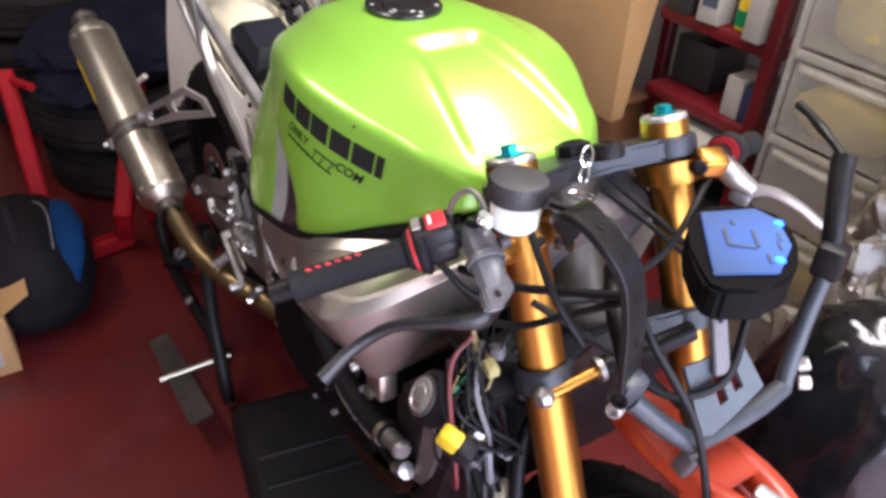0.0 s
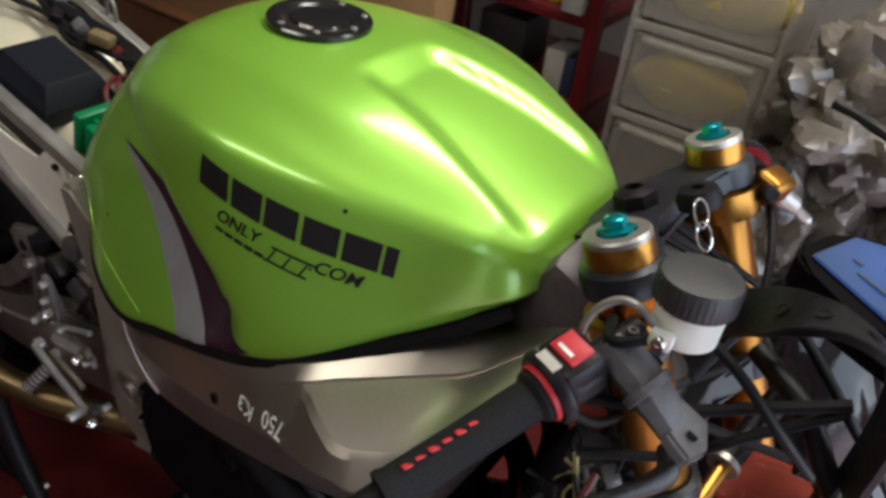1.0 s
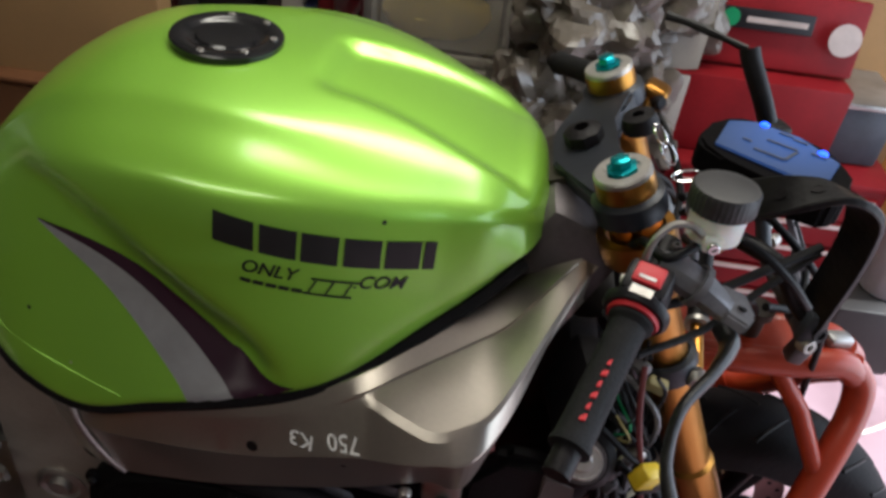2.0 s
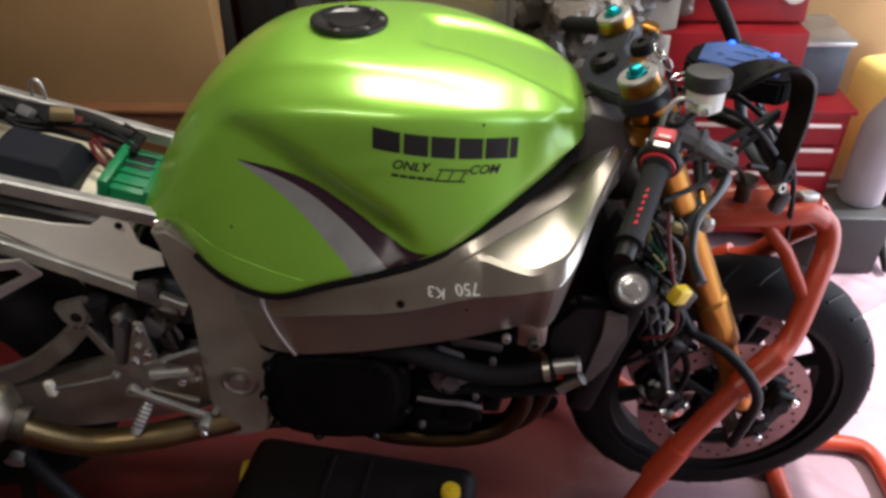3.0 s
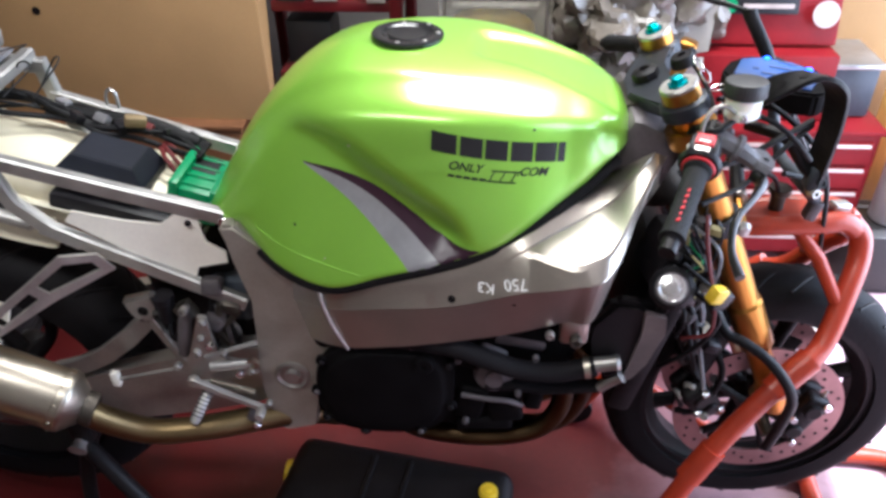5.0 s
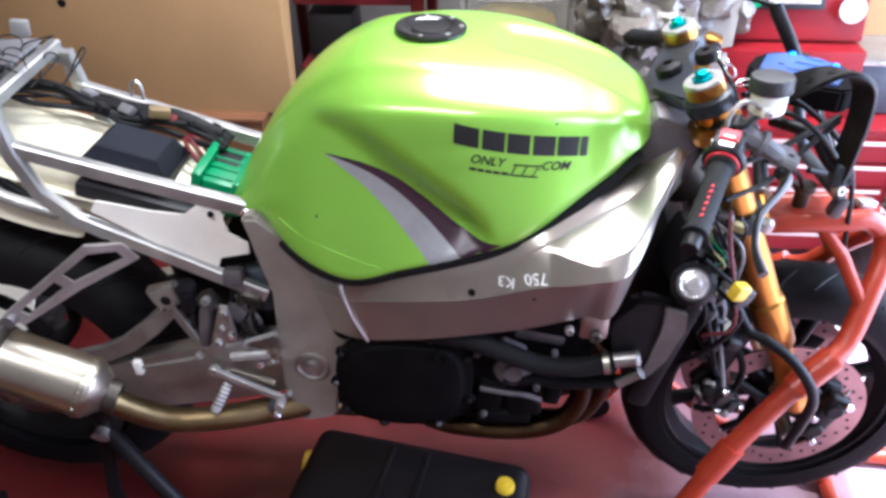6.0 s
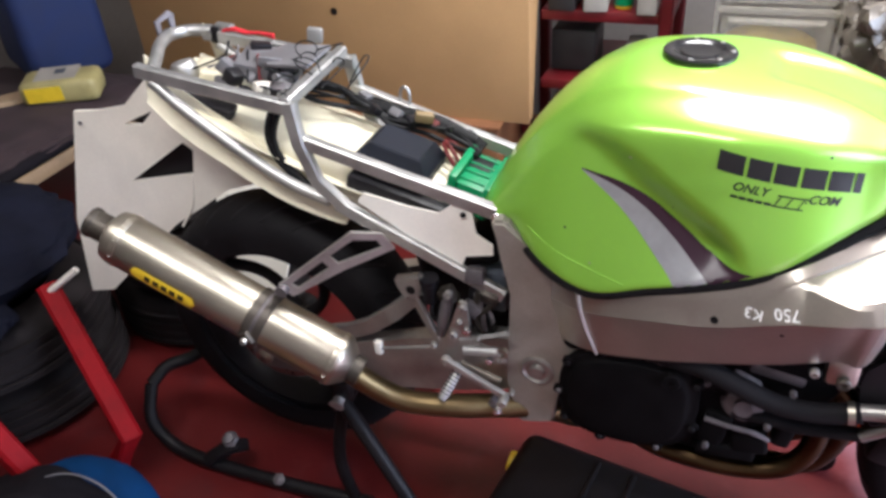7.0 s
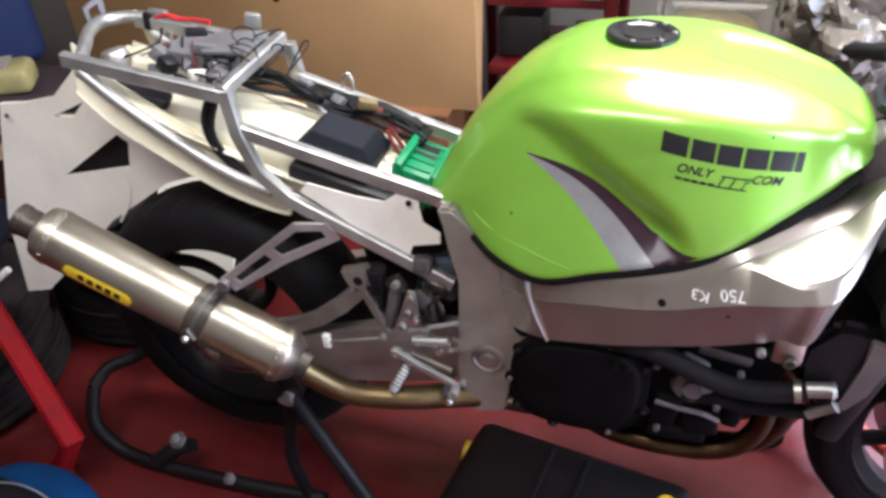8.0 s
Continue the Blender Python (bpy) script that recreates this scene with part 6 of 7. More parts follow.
# cables at the front
for k, pts in enumerate((
    [(0.470, -0.165, 1.012), (0.44, -0.18, 1.00), (0.425, -0.14, 0.985), (0.42, -0.12, 0.93), (0.45, -0.12, 0.86)],
    [(0.485, -0.090, 0.760), (0.498, -0.125, 0.705), (0.532, -0.150, 0.635), (0.562, -0.165, 0.623), (0.598, -0.180, 0.603), (0.632, -0.192, 0.566), (0.652, -0.192, 0.522), (0.658, -0.175, 0.457), (0.658, -0.150, 0.362)],
    [(0.46, -0.10, 1.01), (0.52, -0.06, 1.00), (0.60, -0.09, 0.95), (0.66, -0.06, 0.86), (0.70, -0.03, 0.70)],
    [(0.40, -0.20, 0.95), (0.44, -0.16, 0.90), (0.46, -0.08, 0.88), (0.50, 0.0, 0.88)],
    [(0.43, 0.19, 0.97), (0.47, 0.12, 0.98), (0.50, 0.04, 0.93), (0.48, -0.04, 0.88)],
    [(0.42, -0.15, 0.80), (0.45, -0.17, 0.78), (0.43, -0.19, 0.72), (0.40, -0.17, 0.66)],
    [(0.46, -0.19, 0.74), (0.50, -0.20, 0.70), (0.48, -0.18, 0.62), (0.44, -0.15, 0.55)],
)):
    part("front_cable", tube(pts, 0.0042 if k != 1 else 0.009, 10, 6), CABLE, bike, "black cable at the steering head" if k == 0 else "")
for k in range(9):
    a = rng.uniform(0, 6.28)
    part("front_wire", tube([(0.40 + 0.01 * k, -0.17 + 0.01 * k, 0.82 - 0.012 * k), (0.44 + 0.02 * math.cos(a), -0.16 + 0.03 * math.sin(a), 0.78), (0.47 + 0.02 * math.sin(a), -0.15 + 0.02 * math.cos(a), 0.71 - 0.01 * k), (0.45 + 0.008 * k, -0.11 - 0.008 * k, 0.62 - 0.012 * k)], rng.choice((0.0025, 0.0035, 0.005)), 6, 6), (CABLE, CABLE, CABLE, GREYPL, CABLE)[k % 5], bike)
for k in range(7):
    part("front_plug", box((0.415 + 0.016 * k, -0.165 + 0.012 * (k % 3), 0.735 - 0.020 * k), (0.026, 0.020, 0.022), 0.004, (rng.uniform(-50, 50), 20, rng.uniform(-60, 60))), (PLASTIC, GREYPL, PLASTIC, DULL, PLASTIC, CREAM, PLASTIC)[k], bike, "wiring plug behind the radiator" if k == 0 else "")
for k, (r, pts) in enumerate((
    (0.0045, [(0.435, -0.185, 0.945), (0.491, -0.158, 0.950), (0.540, -0.138, 0.970), (0.588, -0.118, 0.990)]),
    (0.0040, [(0.440, -0.190, 0.895), (0.500, -0.158, 0.907), (0.545, -0.136, 0.945), (0.589, -0.118, 0.984)]),
    (0.0040, [(0.405, 0.035, 0.975), (0.430, 0.052, 0.956), (0.466, 0.074, 0.932), (0.500, 0.095, 0.905), (0.52, 0.11, 0.87)]),
    (0.0035, [(0.405, 0.030, 0.960), (0.434, 0.048, 0.944), (0.472, 0.072, 0.920), (0.508, 0.095, 0.892), (0.53, 0.11, 0.86)]),
    (0.0040, [(0.50, -0.14, 0.93), (0.54, -0.10, 0.90), (0.585, -0.05, 0.86), (0.62, 0.0, 0.80)]),
    (0.0038, [(0.497, -0.150, 1.012), (0.525, -0.160, 1.002), (0.556, -0.162, 0.978), (0.585, -0.150, 0.945)]),
    (0.0045, [(0.62, 0.03, 0.93), (0.642, -0.01, 0.885), (0.625, -0.06, 0.872), (0.58, -0.09, 0.89)]),
    (0.0050, [(0.47, -0.13, 0.84), (0.50, -0.10, 0.80), (0.49, -0.04, 0.77), (0.45, 0.02, 0.76)]),
    (0.0035, [(0.43, -0.20, 0.80), (0.47, -0.21, 0.77), (0.50, -0.18, 0.74), (0.50, -0.12, 0.70), (0.46, -0.08, 0.66)]),
)):
    part("control_cable", tube(pts, r, 8, 6), CABLE, bike, "black control cable across the forks" if k == 0 else "")
# tangle of thin wires and plugs round the horn and lower yoke
wrng = random.Random(23)
for k in range(18):
    a = V((wrng.uniform(0.415, 0.47), wrng.uniform(-0.20, -0.13), wrng.uniform(0.80, 0.87)))
    b = V((wrng.uniform(0.425, 0.50), wrng.uniform(-0.205, -0.12), wrng.uniform(0.64, 0.74)))
    m1 = a.lerp(b, 0.3) + V((wrng.uniform(-0.03, 0.04), wrng.uniform(-0.035, 0.02), wrng.uniform(-0.02, 0.03)))
    m2 = a.lerp(b, 0.7) + V((wrng.uniform(-0.03, 0.04), wrng.uniform(-0.035, 0.02), wrng.uniform(-0.03, 0.02)))
    part("front_wire", tube([a, m1, m2, b], wrng.choice((0.0016, 0.0022, 0.003)), 6, 5), (CABLE, CABLE, KHAKI, CABLE, GREYPL, CABLE, DARKLEAD)[k % 7], bike)
for k in range(7):
    c = (wrng.uniform(0.42, 0.49), wrng.uniform(-0.20, -0.14), wrng.uniform(0.68, 0.84))
    part("front_plug", box(c, (0.020, 0.014, 0.013), 0.003, (wrng.uniform(-60, 60), wrng.uniform(-40, 40), wrng.uniform(-60, 60))), (GREYPL, PLASTIC, DULL, PLASTIC, KHAKI, GREYPL, SATIN)[k], bike)
# hoses and small castings behind the rear set
for k in range(6):
    a = rng.uniform(0, 6.28)
    part("rear_hose", tube([(-0.29, -0.13 - 0.004 * k, 0.70 - 0.01 * k), (-0.31 + 0.02 * math.cos(a), -0.145, 0.65), (-0.29 + 0.02 * math.sin(a), -0.150, 0.59), (-0.33 + 0.012 * k, -0.140, 0.53)], rng.choice((0.004, 0.006, 0.008)), 8, 5), (CABLE, GREYPL, CABLE, DULL, CABLE, DARKALU)[k], bike, "grimy hose by the rear set" if k == 0 else "")
for k, (x, z, m) in enumerate(((-0.300, 0.690, DULL), (-0.275, 0.650, DARKALU), (-0.310, 0.615, DULL), (-0.355, 0.635, DARKALU))):
    part("bracket_block", box((x, -0.150, z), (0.034, 0.026, 0.030), 0.006, (rng.uniform(-20, 20), 20 * k, 0)), m, bike)
part("wiring_block", box((0.43, -0.12, 0.76), (0.07, 0.10, 0.09), 0.015, (0, 20, 10)), BLACK, bike, "dark bundle of wiring")
part("damper", tube([(0.533, -0.062, 0.831), (0.552, 0.05, 0.852)], 0.012, 14, 0), BLACK, bike, "steering damper body")
part("damper_rod", tube([(0.527, -0.125, 0.818), (0.533, -0.062, 0.831)], 0.007, 12, 0), GOLD, bike, "gold damper rod")
part("damper_end", turned([(0, -0.010), (0.009, -0.008), (0.013, 0.0), (0.009, 0.008), (0, 0.010)], (0.526, -0.130, 0.817), (0.1, -0.9, -0.1), 16), SATIN, bike, "dull damper rod end")
part("damper_collar", turned([(0, 0), (0.014, 0), (0.014, 0.006), (0, 0.006)], (0.5325, -0.066, 0.8305), (0.15, 0.98, 0.2), 20), SATIN, bike)


def caliper(at, turn, side, label, hung):
    """A four-piston brake caliper in two halves, with its bridge bolts, pad pins and bleed nipple."""
    m = pose(*at, *turn)
    body = box((0, side * 0.020, 0), (0.046, 0.030, 0.112), 0.010, seg=3)
    box((0, -side * 0.016, 0), (0.044, 0.024, 0.108), 0.009, bm=body, seg=3)
    box((-0.020, 0, 0), (0.016, 0.050, 0.050), 0.005, bm=body)
    bmesh.ops.transform(body, matrix=m, verts=body.verts)
    root = part("caliper", body, BLACK, bike, label)
    for dz in (-0.028, 0.028):
        boss = turned([(0, 0), (0.0165, 0), (0.0165, 0.004), (0.013, 0.007), (0, 0.007)], (0, side * 0.035, dz), (0, side, 0), 20)
        bmesh.ops.transform(boss, matrix=m, verts=boss.verts)
        part("piston_boss", boss, BLACK, root)
    for dx, dz in ((0.012, -0.050), (0.012, 0.050), (-0.022, 0.0)):
        b = bolt((dx, side * 0.036, dz), (0, side, 0), 0.0070, 0.009)
        bmesh.ops.transform(b, matrix=m, verts=b.verts)
        part("bridge_bolt", b, CHROME, root)
    pin = tube([(-0.026, -0.020, 0.016), (-0.026, 0.026, 0.016)], 0.0035, 8, 0)
    bmesh.ops.transform(pin, matrix=m, verts=pin.verts)
    part("pad_pin", pin, SATIN, root)
    for dz in (-0.020, 0.020):
        pad = box((-0.024, 0.0, dz), (0.010, 0.022, 0.030), 0.002)
        bmesh.ops.transform(pad, matrix=m, verts=pad.verts)
        part("brake_pad", pad, ALU if hung else DULL, root, "bright brake pad backing" if dz < 0 else "")
    nip = turned([(0, 0), (0.0045, 0), (0.0045, 0.006), (0.003, 0.008), (0.003, 0.014), (0, 0.014)], (0.004, side * 0.020, 0.056), (0, 0, 1), 10)
    bmesh.ops.transform(nip, matrix=m, verts=nip.verts)
    part("bleed_nipple", nip, SATIN, root)
    return root


caliper((0.722, -0.086, 0.402), (0, 24, 0), -1, "black brake caliper on the front disc", False)
caliper((0.735, 0.086, 0.395), (0, 24, 0), 1, "black brake caliper on the front disc", False)
caliper((0.528, -0.092, 0.442), (12, -38, 20), -1, "black brake caliper hung by its hose", True)
part("fork_lug", box((0.645, -0.106, 0.462), (0.034, 0.030, 0.050), 0.008, (0, 24, 0)), material("brass_tinted_alloy", (0.30, 0.22, 0.10), 0.42, 0.8, 0.15, 20.0), bike, "brass-tinted fork foot lug")
part("inner_shroud", box((0.528, -0.075, 0.545), (0.050, 0.080, 0.110), 0.018, (0, 20, 8), seg=3), BLACK, bike, "black shroud behind the radiator")
part("hanging_plug", box((0.497, -0.150, 0.600), (0.036, 0.018, 0.020), 0.004, (0, -25, 12)), GREYPL, bike, "pale grey wiring plug")
for k, pts in enumerate((
    [(0.470, -0.12, 0.640), (0.490, -0.13, 0.570), (0.515, -0.12, 0.510), (0.530, -0.11, 0.480)],
    [(0.540, -0.10, 0.560), (0.560, -0.115, 0.510), (0.555, -0.11, 0.450), (0.530, -0.105, 0.400), (0.505, -0.09, 0.385)],
    [(0.500, -0.05, 0.600), (0.520, -0.08, 0.520), (0.500, -0.09, 0.440), (0.520, -0.07, 0.380)],
    [(0.590, 0.02, 0.600), (0.640, 0.05, 0.540), (0.690, 0.055, 0.480), (0.720, 0.07, 0.440)],
)):
    part("brake_hose", tube(pts, 0.0062 if k < 3 else 0.008, 10, 6), CABLE, bike, "black rubber brake hose" if k == 0 else "")
for k, (x, y, z, m_) in enumerate(((0.505, -0.115, 0.475, SATIN), (0.548, -0.120, 0.405, SATIN), (0.492, -0.100, 0.520, DULL), (0.560, -0.090, 0.470, DULL))):
    part("hose_union", turned([(0, 0), (0.008, 0), (0.008, 0.010), (0.005, 0.012), (0.005, 0.022), (0, 0.022)], (x, y, z), (0.3 * (-1) ** k, -0.7, 0.5), 8), m_, bike)
part("front_axle", tube([(0.668, -0.135, 0.368), (0.668, 0.135, 0.368)], 0.012, 16, 0), STEEL, bike)

# ---- stands ----
fs = thing("front_stand", (0.75, 0, 0), "orange-red tubular front paddock stand", "paddock stand")
for s in (-1, 1):
    part("stand_arm", tube([(0.740, s * 0.014, 0.760), (0.760, s * 0.020, 0.738), (0.762, s * 0.036, 0.705), (0.748, s * 0.062, 0.668), (0.715, s * 0.110, 0.583), (0.680, s * 0.138, 0.555), (0.640, s * 0.155, 0.520), (0.548, s * 0.188, 0.388), (0.470, s * 0.215, 0.22), (0.38, s * 0.235, 0.045)], 0.0180, 16, 5), STANDRED, fs)
    part("arm_sleeve", tube([(0.690, s * 0.134, 0.566), (0.632, s * 0.158, 0.512)], 0.0225, 16, 0), STANDRED, fs)
    part("arm_sleeve", tube([(0.552, s * 0.187, 0.396), (0.516, s * 0.200, 0.330)], 0.0225, 16, 0), STANDRED, fs)
    part("stand_roller", turned([(0, -0.018), (0.038, -0.018), (0.04, -0.012), (0.04, 0.012), (0.038, 0.018), (0, 0.018)], (0.375, s * 0.235, 0.041), (0, 1, 0), 24), BLACK, fs, "black stand roller")
    part("stand_head", tube([(0.545, s * 0.020, 0.752), (0.60, s * 0.030, 0.760), (0.68, s * 0.030, 0.766), (0.725, s * 0.022, 0.766), (0.757, s * 0.016, 0.742)], 0.0175, 16, 5), STANDRED, fs)
    part("stand_brace", tube([(0.655, s * 0.030, 0.752), (0.690, s * 0.052, 0.712), (0.730, s * 0.080, 0.640)], 0.0115, 14, 0), STANDRED, fs)
part("head_plate", plate([(0.535, -0.040, 0.764), (0.535, 0.040, 0.764), (0.690, 0.040, 0.778), (0.690, -0.040, 0.778)], (0, 0, 0.005), 0.0015), STANDRED, fs, "red steel top plate of the stand")
part("stand_pin", turned([(0, 0), (0.012, 0), (0.012, 0.030), (0.018, 0.034), (0.018, 0.044), (0, 0.046)], (0.62, 0.0, 0.772), (0, 0, 1), 16), DARKALU, fs, "dark lifting pin")
part("stand_catch", box((0.722, 0.0, 0.784), (0.034, 0.020, 0.014), 0.004, (0, 10, 20)), ALU, fs, "bright catch on the stand")
part("stand_base", tube([(0.885, 0.10, 0.022), (0.920, 0.132, 0.022), (1.06, 0.134, 0.022), (1.115, 0.10, 0.022), (1.12, -0.02, 0.022), (1.10, -0.13, 0.022), (0.94, -0.15, 0.022), (0.885, -0.11, 0.022)], 0.0195, 16, 6, True), STANDRED, fs)
for s in (-1, 1):
    part("base_strut", tube([(0.88, s * 0.05, 0.03), (0.70, s * 0.12, 0.08), (0.47, s * 0.20, 0.20)], 0.015, 14, 4), STANDRED, fs)

rst = thing("rear_stand", (-0.85, 0, 0), "black tubular rear paddock stand", "paddock stand")
for s in (-1, 1):
    part("stand_leg", tube([(-0.57, s * 0.185, 0.375), (-0.60, s * 0.20, 0.30), (-0.62, s * 0.21, 0.16), (-0.60, s * 0.21, 0.035)], 0.014, 14, 5), BLACK, rst)
    part("stand_side", tube([(-0.56, s * 0.21, 0.035), (-0.80, s * 0.22, 0.030), (-1.02, s * 0.22, 0.032), (-1.12, s * 0.21, 0.050), (-1.175, s * 0.195, 0.105), (-1.185, s * 0.150, 0.175)], 0.016, 14, 5), BLACK, rst)
    part("stand_hook", box((-0.585, s * 0.200, 0.385), (0.045, 0.028, 0.05), 0.008), BLACK, rst)
    part("bobbin", turned([(0, 0), (0.016, 0), (0.012, 0.012), (0.012, 0.025), (0.017, 0.035), (0, 0.036)], (-0.590, s * 0.195, 0.365), (0, s, -0.3), 20), ALU, rst, "bare alloy bobbin")
part("stand_bow", tube([(-1.185, -0.150, 0.175), (-1.165, -0.105, 0.200), (-1.120, -0.060, 0.205), (-1.100, 0.0, 0.205), (-1.120, 0.060, 0.205), (-1.165, 0.105, 0.200), (-1.185, 0.150, 0.175)], 0.016, 14, 5), BLACK, rst)


# ---- drain case under the bike ----
case = thing("drain_case", (-0.05, -0.14, 0), "black plastic oil drain case with yellow plugs on the floor", "drain pan")
CM = pose(-0.045, -0.150, 0.0, 0, 0, -9)
bm = box((0, 0, 0.060), (0.49, 0.33, 0.12), 0.035, seg=4)
bmesh.ops.transform(bm, matrix=CM, verts=bm.verts)
part("shell", bm, BLACK, case)
for x0 in (-0.06, 0.02):
    bm = box((x0, 0, 0.121), (0.012, 0.26, 0.006), 0.003)
    bmesh.ops.transform(bm, matrix=CM, verts=bm.verts)
    part("rib", bm, BLACK, case)
part("plug", turned([(0, 0), (0.020, 0), (0.020, 0.012), (0.017, 0.018), (0.008, 0.018), (0.007, 0.024), (0, 0.024)], (0.163, -0.098, 0.117), (0, 0, 1), 20), YELLOW, case, "yellow screw plug")
part("plug", turned([(0, 0), (0.026, 0), (0.026, 0.012), (0.022, 0.020), (0, 0.022)], CM @ V((-0.243, 0.090, 0.065)), (-1, 0, 0.2), 20), YELLOW, case, "yellow screw plug")

# alloy foot plate of the rear stand
part("foot_plate", plate([(-0.60, -0.375, 0.112), (-0.61, -0.325, 0.112), (-0.30, -0.310, 0.108), (-0.29, -0.365, 0.108)], (0, 0, 0.006), 0.002), DARKALU, rst, "stained alloy foot plate")
part("plate_pin", tube([(-0.46, -0.385, 0.112), (-0.45, -0.22, 0.125)], 0.007, 12, 0), STEEL, rst, "steel pin")
part("stand_leg", tube([(-0.60, -0.20, 0.36), (-0.50, -0.235, 0.24), (-0.42, -0.250, 0.10), (-0.40, -0.25, 0.03)], 0.016, 14, 4), BLACK, rst)
part("stand_nut", turned([(0, 0), (0.020, 0), (0.021, 0.010), (0.014, 0.014), (0.012, 0.024), (0, 0.026)], (-0.93, -0.20, 0.110), (0.2, -0.5, 0.8), 6), DULL, rst, "bright stand nut")
part("nut_bracket", bar([(-0.905, -0.190, 0.092), (-0.945, -0.205, 0.080), (-0.990, -0.222, 0.045)], 0.030, 0.050, up=(0.3, -0.5, 0.8)), BLACK, rst, "black steel bracket")
part("stand_nut", turned([(0, 0), (0.014, 0), (0.015, 0.008), (0.009, 0.010), (0, 0.016)], (-0.79, -0.228, 0.050), (0.1, -0.5, 0.8), 6), DULL, rst)


# ---- shelf unit with boxes ----
shelf = thing("shelf_unit", (-0.32, 1.30, 0), "red steel shelf unit packed with boxes", "shelf unit")
for x, y in ((-0.60, 1.24), (-0.60, 1.48), (-0.145, 1.10), (-0.145, 1.48)):
    part("post", bar([(x, y, 0.0), (x, y, 1.25)], 0.038, 0.038, up=(0, 1, 0)), SHELFRED, shelf)
for z in (0.12, 0.40, 0.535, 0.755, 1.02, 1.23):
    part("shelf_board", box((-0.322, 1.29, z), (0.385, 0.40, 0.032), 0.004), SHELFRED, shelf)


def parcel(name, c, s, mat, label, turn=0.0, stripe=None):
    b = thing(name, (c[0], c[1], c[2] - s[2] / 2), label, "box")
    part("carton", box(c, s, 0.004, (0, 0, turn)), mat, b)
    if stripe:
        m = pose(*c, 0, 0, turn)
        bm = box((0, -s[1] / 2 - 0.0008, 0.0), (s[0] * 0.62, 0.0016, s[2] * 0.34), 0)
        bmesh.ops.transform(bm, matrix=m, verts=bm.verts)
        part("label_bar", bm, stripe, b)
    return b


CARTON_W = material("white_carton", (0.33, 0.305, 0.265), 0.6, 0.0, 0.08, 14.0)
CARTON_B = material("navy_carton", (0.02, 0.025, 0.07), 0.5, 0.0, 0.08, 14.0)
CARTON_K = material("black_carton", (0.02, 0.018, 0.018), 0.5, 0.0, 0.1, 14.0)
parcel("carton", (-0.235, 1.17, 0.606), (0.055, 0.12, 0.110), CARTON_W, "small white carton on a red shelf")
parcel("carton", (-0.192, 1.17, 0.601), (0.028, 0.12, 0.100), CARTON_B, "small navy carton on a red shelf")
parcel("carton", (-0.43, 1.24, 0.62), (0.14, 0.14, 0.130), CARTON_K, "black carton on a red shelf")
parcel("carton", (-0.33, 1.09, 0.452), (0.20, 0.16, 0.070), CARTON_W, "long white carton with a dark label", -3, CARTON_B)
parcel("carton", (-0.45, 1.16, 0.83), (0.08, 0.16, 0.116), CARTON_K, "black carton on a red shelf")
parcel("carton", (-0.355, 1.15, 0.837), (0.07, 0.14, 0.130), CARTON_W, "white carton on a red shelf", 6, GREYPNT)
parcel("carton", (-0.20, 1.16, 0.857), (0.055, 0.18, 0.170), CARTON_W, "white carton on a red shelf")
parcel("carton", (-0.30, 1.24, 0.21), (0.28, 0.22, 0.15), CARTON_K, "black carton on the bottom shelf")
parcel("carton", (-0.30, 1.28, 1.11), (0.26, 0.22, 0.14), CARD, "brown carton on the top shelf")
tubeb = thing("spray_can", (-0.275, 1.14, 0.771), "yellow and green spray can on a red shelf", "can")
part("can_body", turned([(0, 0), (0.024, 0), (0.026, 0.004), (0.026, 0.13), (0.020, 0.145), (0, 0.146)], (-0.275, 1.14, 0.772), (0, 0, 1), 24), YELLOW, tubeb)
part("can_band", ring_solid([(0.0262, 0.01), (0.0268, 0.01), (0.0268, 0.05), (0.0262, 0.05)], (-0.275, 1.14, 0.772), (0, 0, 1), 24), GREENP, tubeb)
redlump = thing("red_pouch", (-0.44, 1.20, 0.136), "crumpled red cloth pouch on the bottom shelf", "pouch")


def crumple(c, s, seed, rough=0.22, level=4, fold=3.2):
    """A crumpled sack: a ball with creased folds, sagging on its base."""
    bm = bmesh.new()
    bmesh.ops.create_icosphere(bm, subdivisions=level, radius=1.0)
    off = V((seed * 3.7, seed * 1.3, seed * 2.1))
    for v in bm.verts:
        n = v.co.normalized()
        warp = n + 0.35 * noise.noise_vector(n * 1.6 + off)
        big, small = noise.voronoi(warp * fold * 0.62 + off)[0], noise.voronoi(warp * fold * 1.5 + off * 2)[0]
        pleat = 1 - 2 * abs(noise.noise(warp * fold * 0.5 + off * 3))
        k = 1 + rough * (0.75 * (big[1] - big[0]) - 0.55 * big[0] + 0.34 * (small[1] - small[0]) - 0.22 * small[0] + 0.35 * pleat)
        p = V((n.x * s[0] * k, n.y * s[1] * k, n.z * s[2] * k))
        p.z = max(p.z, -s[2] * 0.72)
        v.co = p + V(c) + V((0, 0, s[2] * 0.72))
    return bm


part("pouch", crumple((-0.44, 1.20, 0.137), (0.06, 0.06, 0.06), 9, level=3), REDINK, redlump)

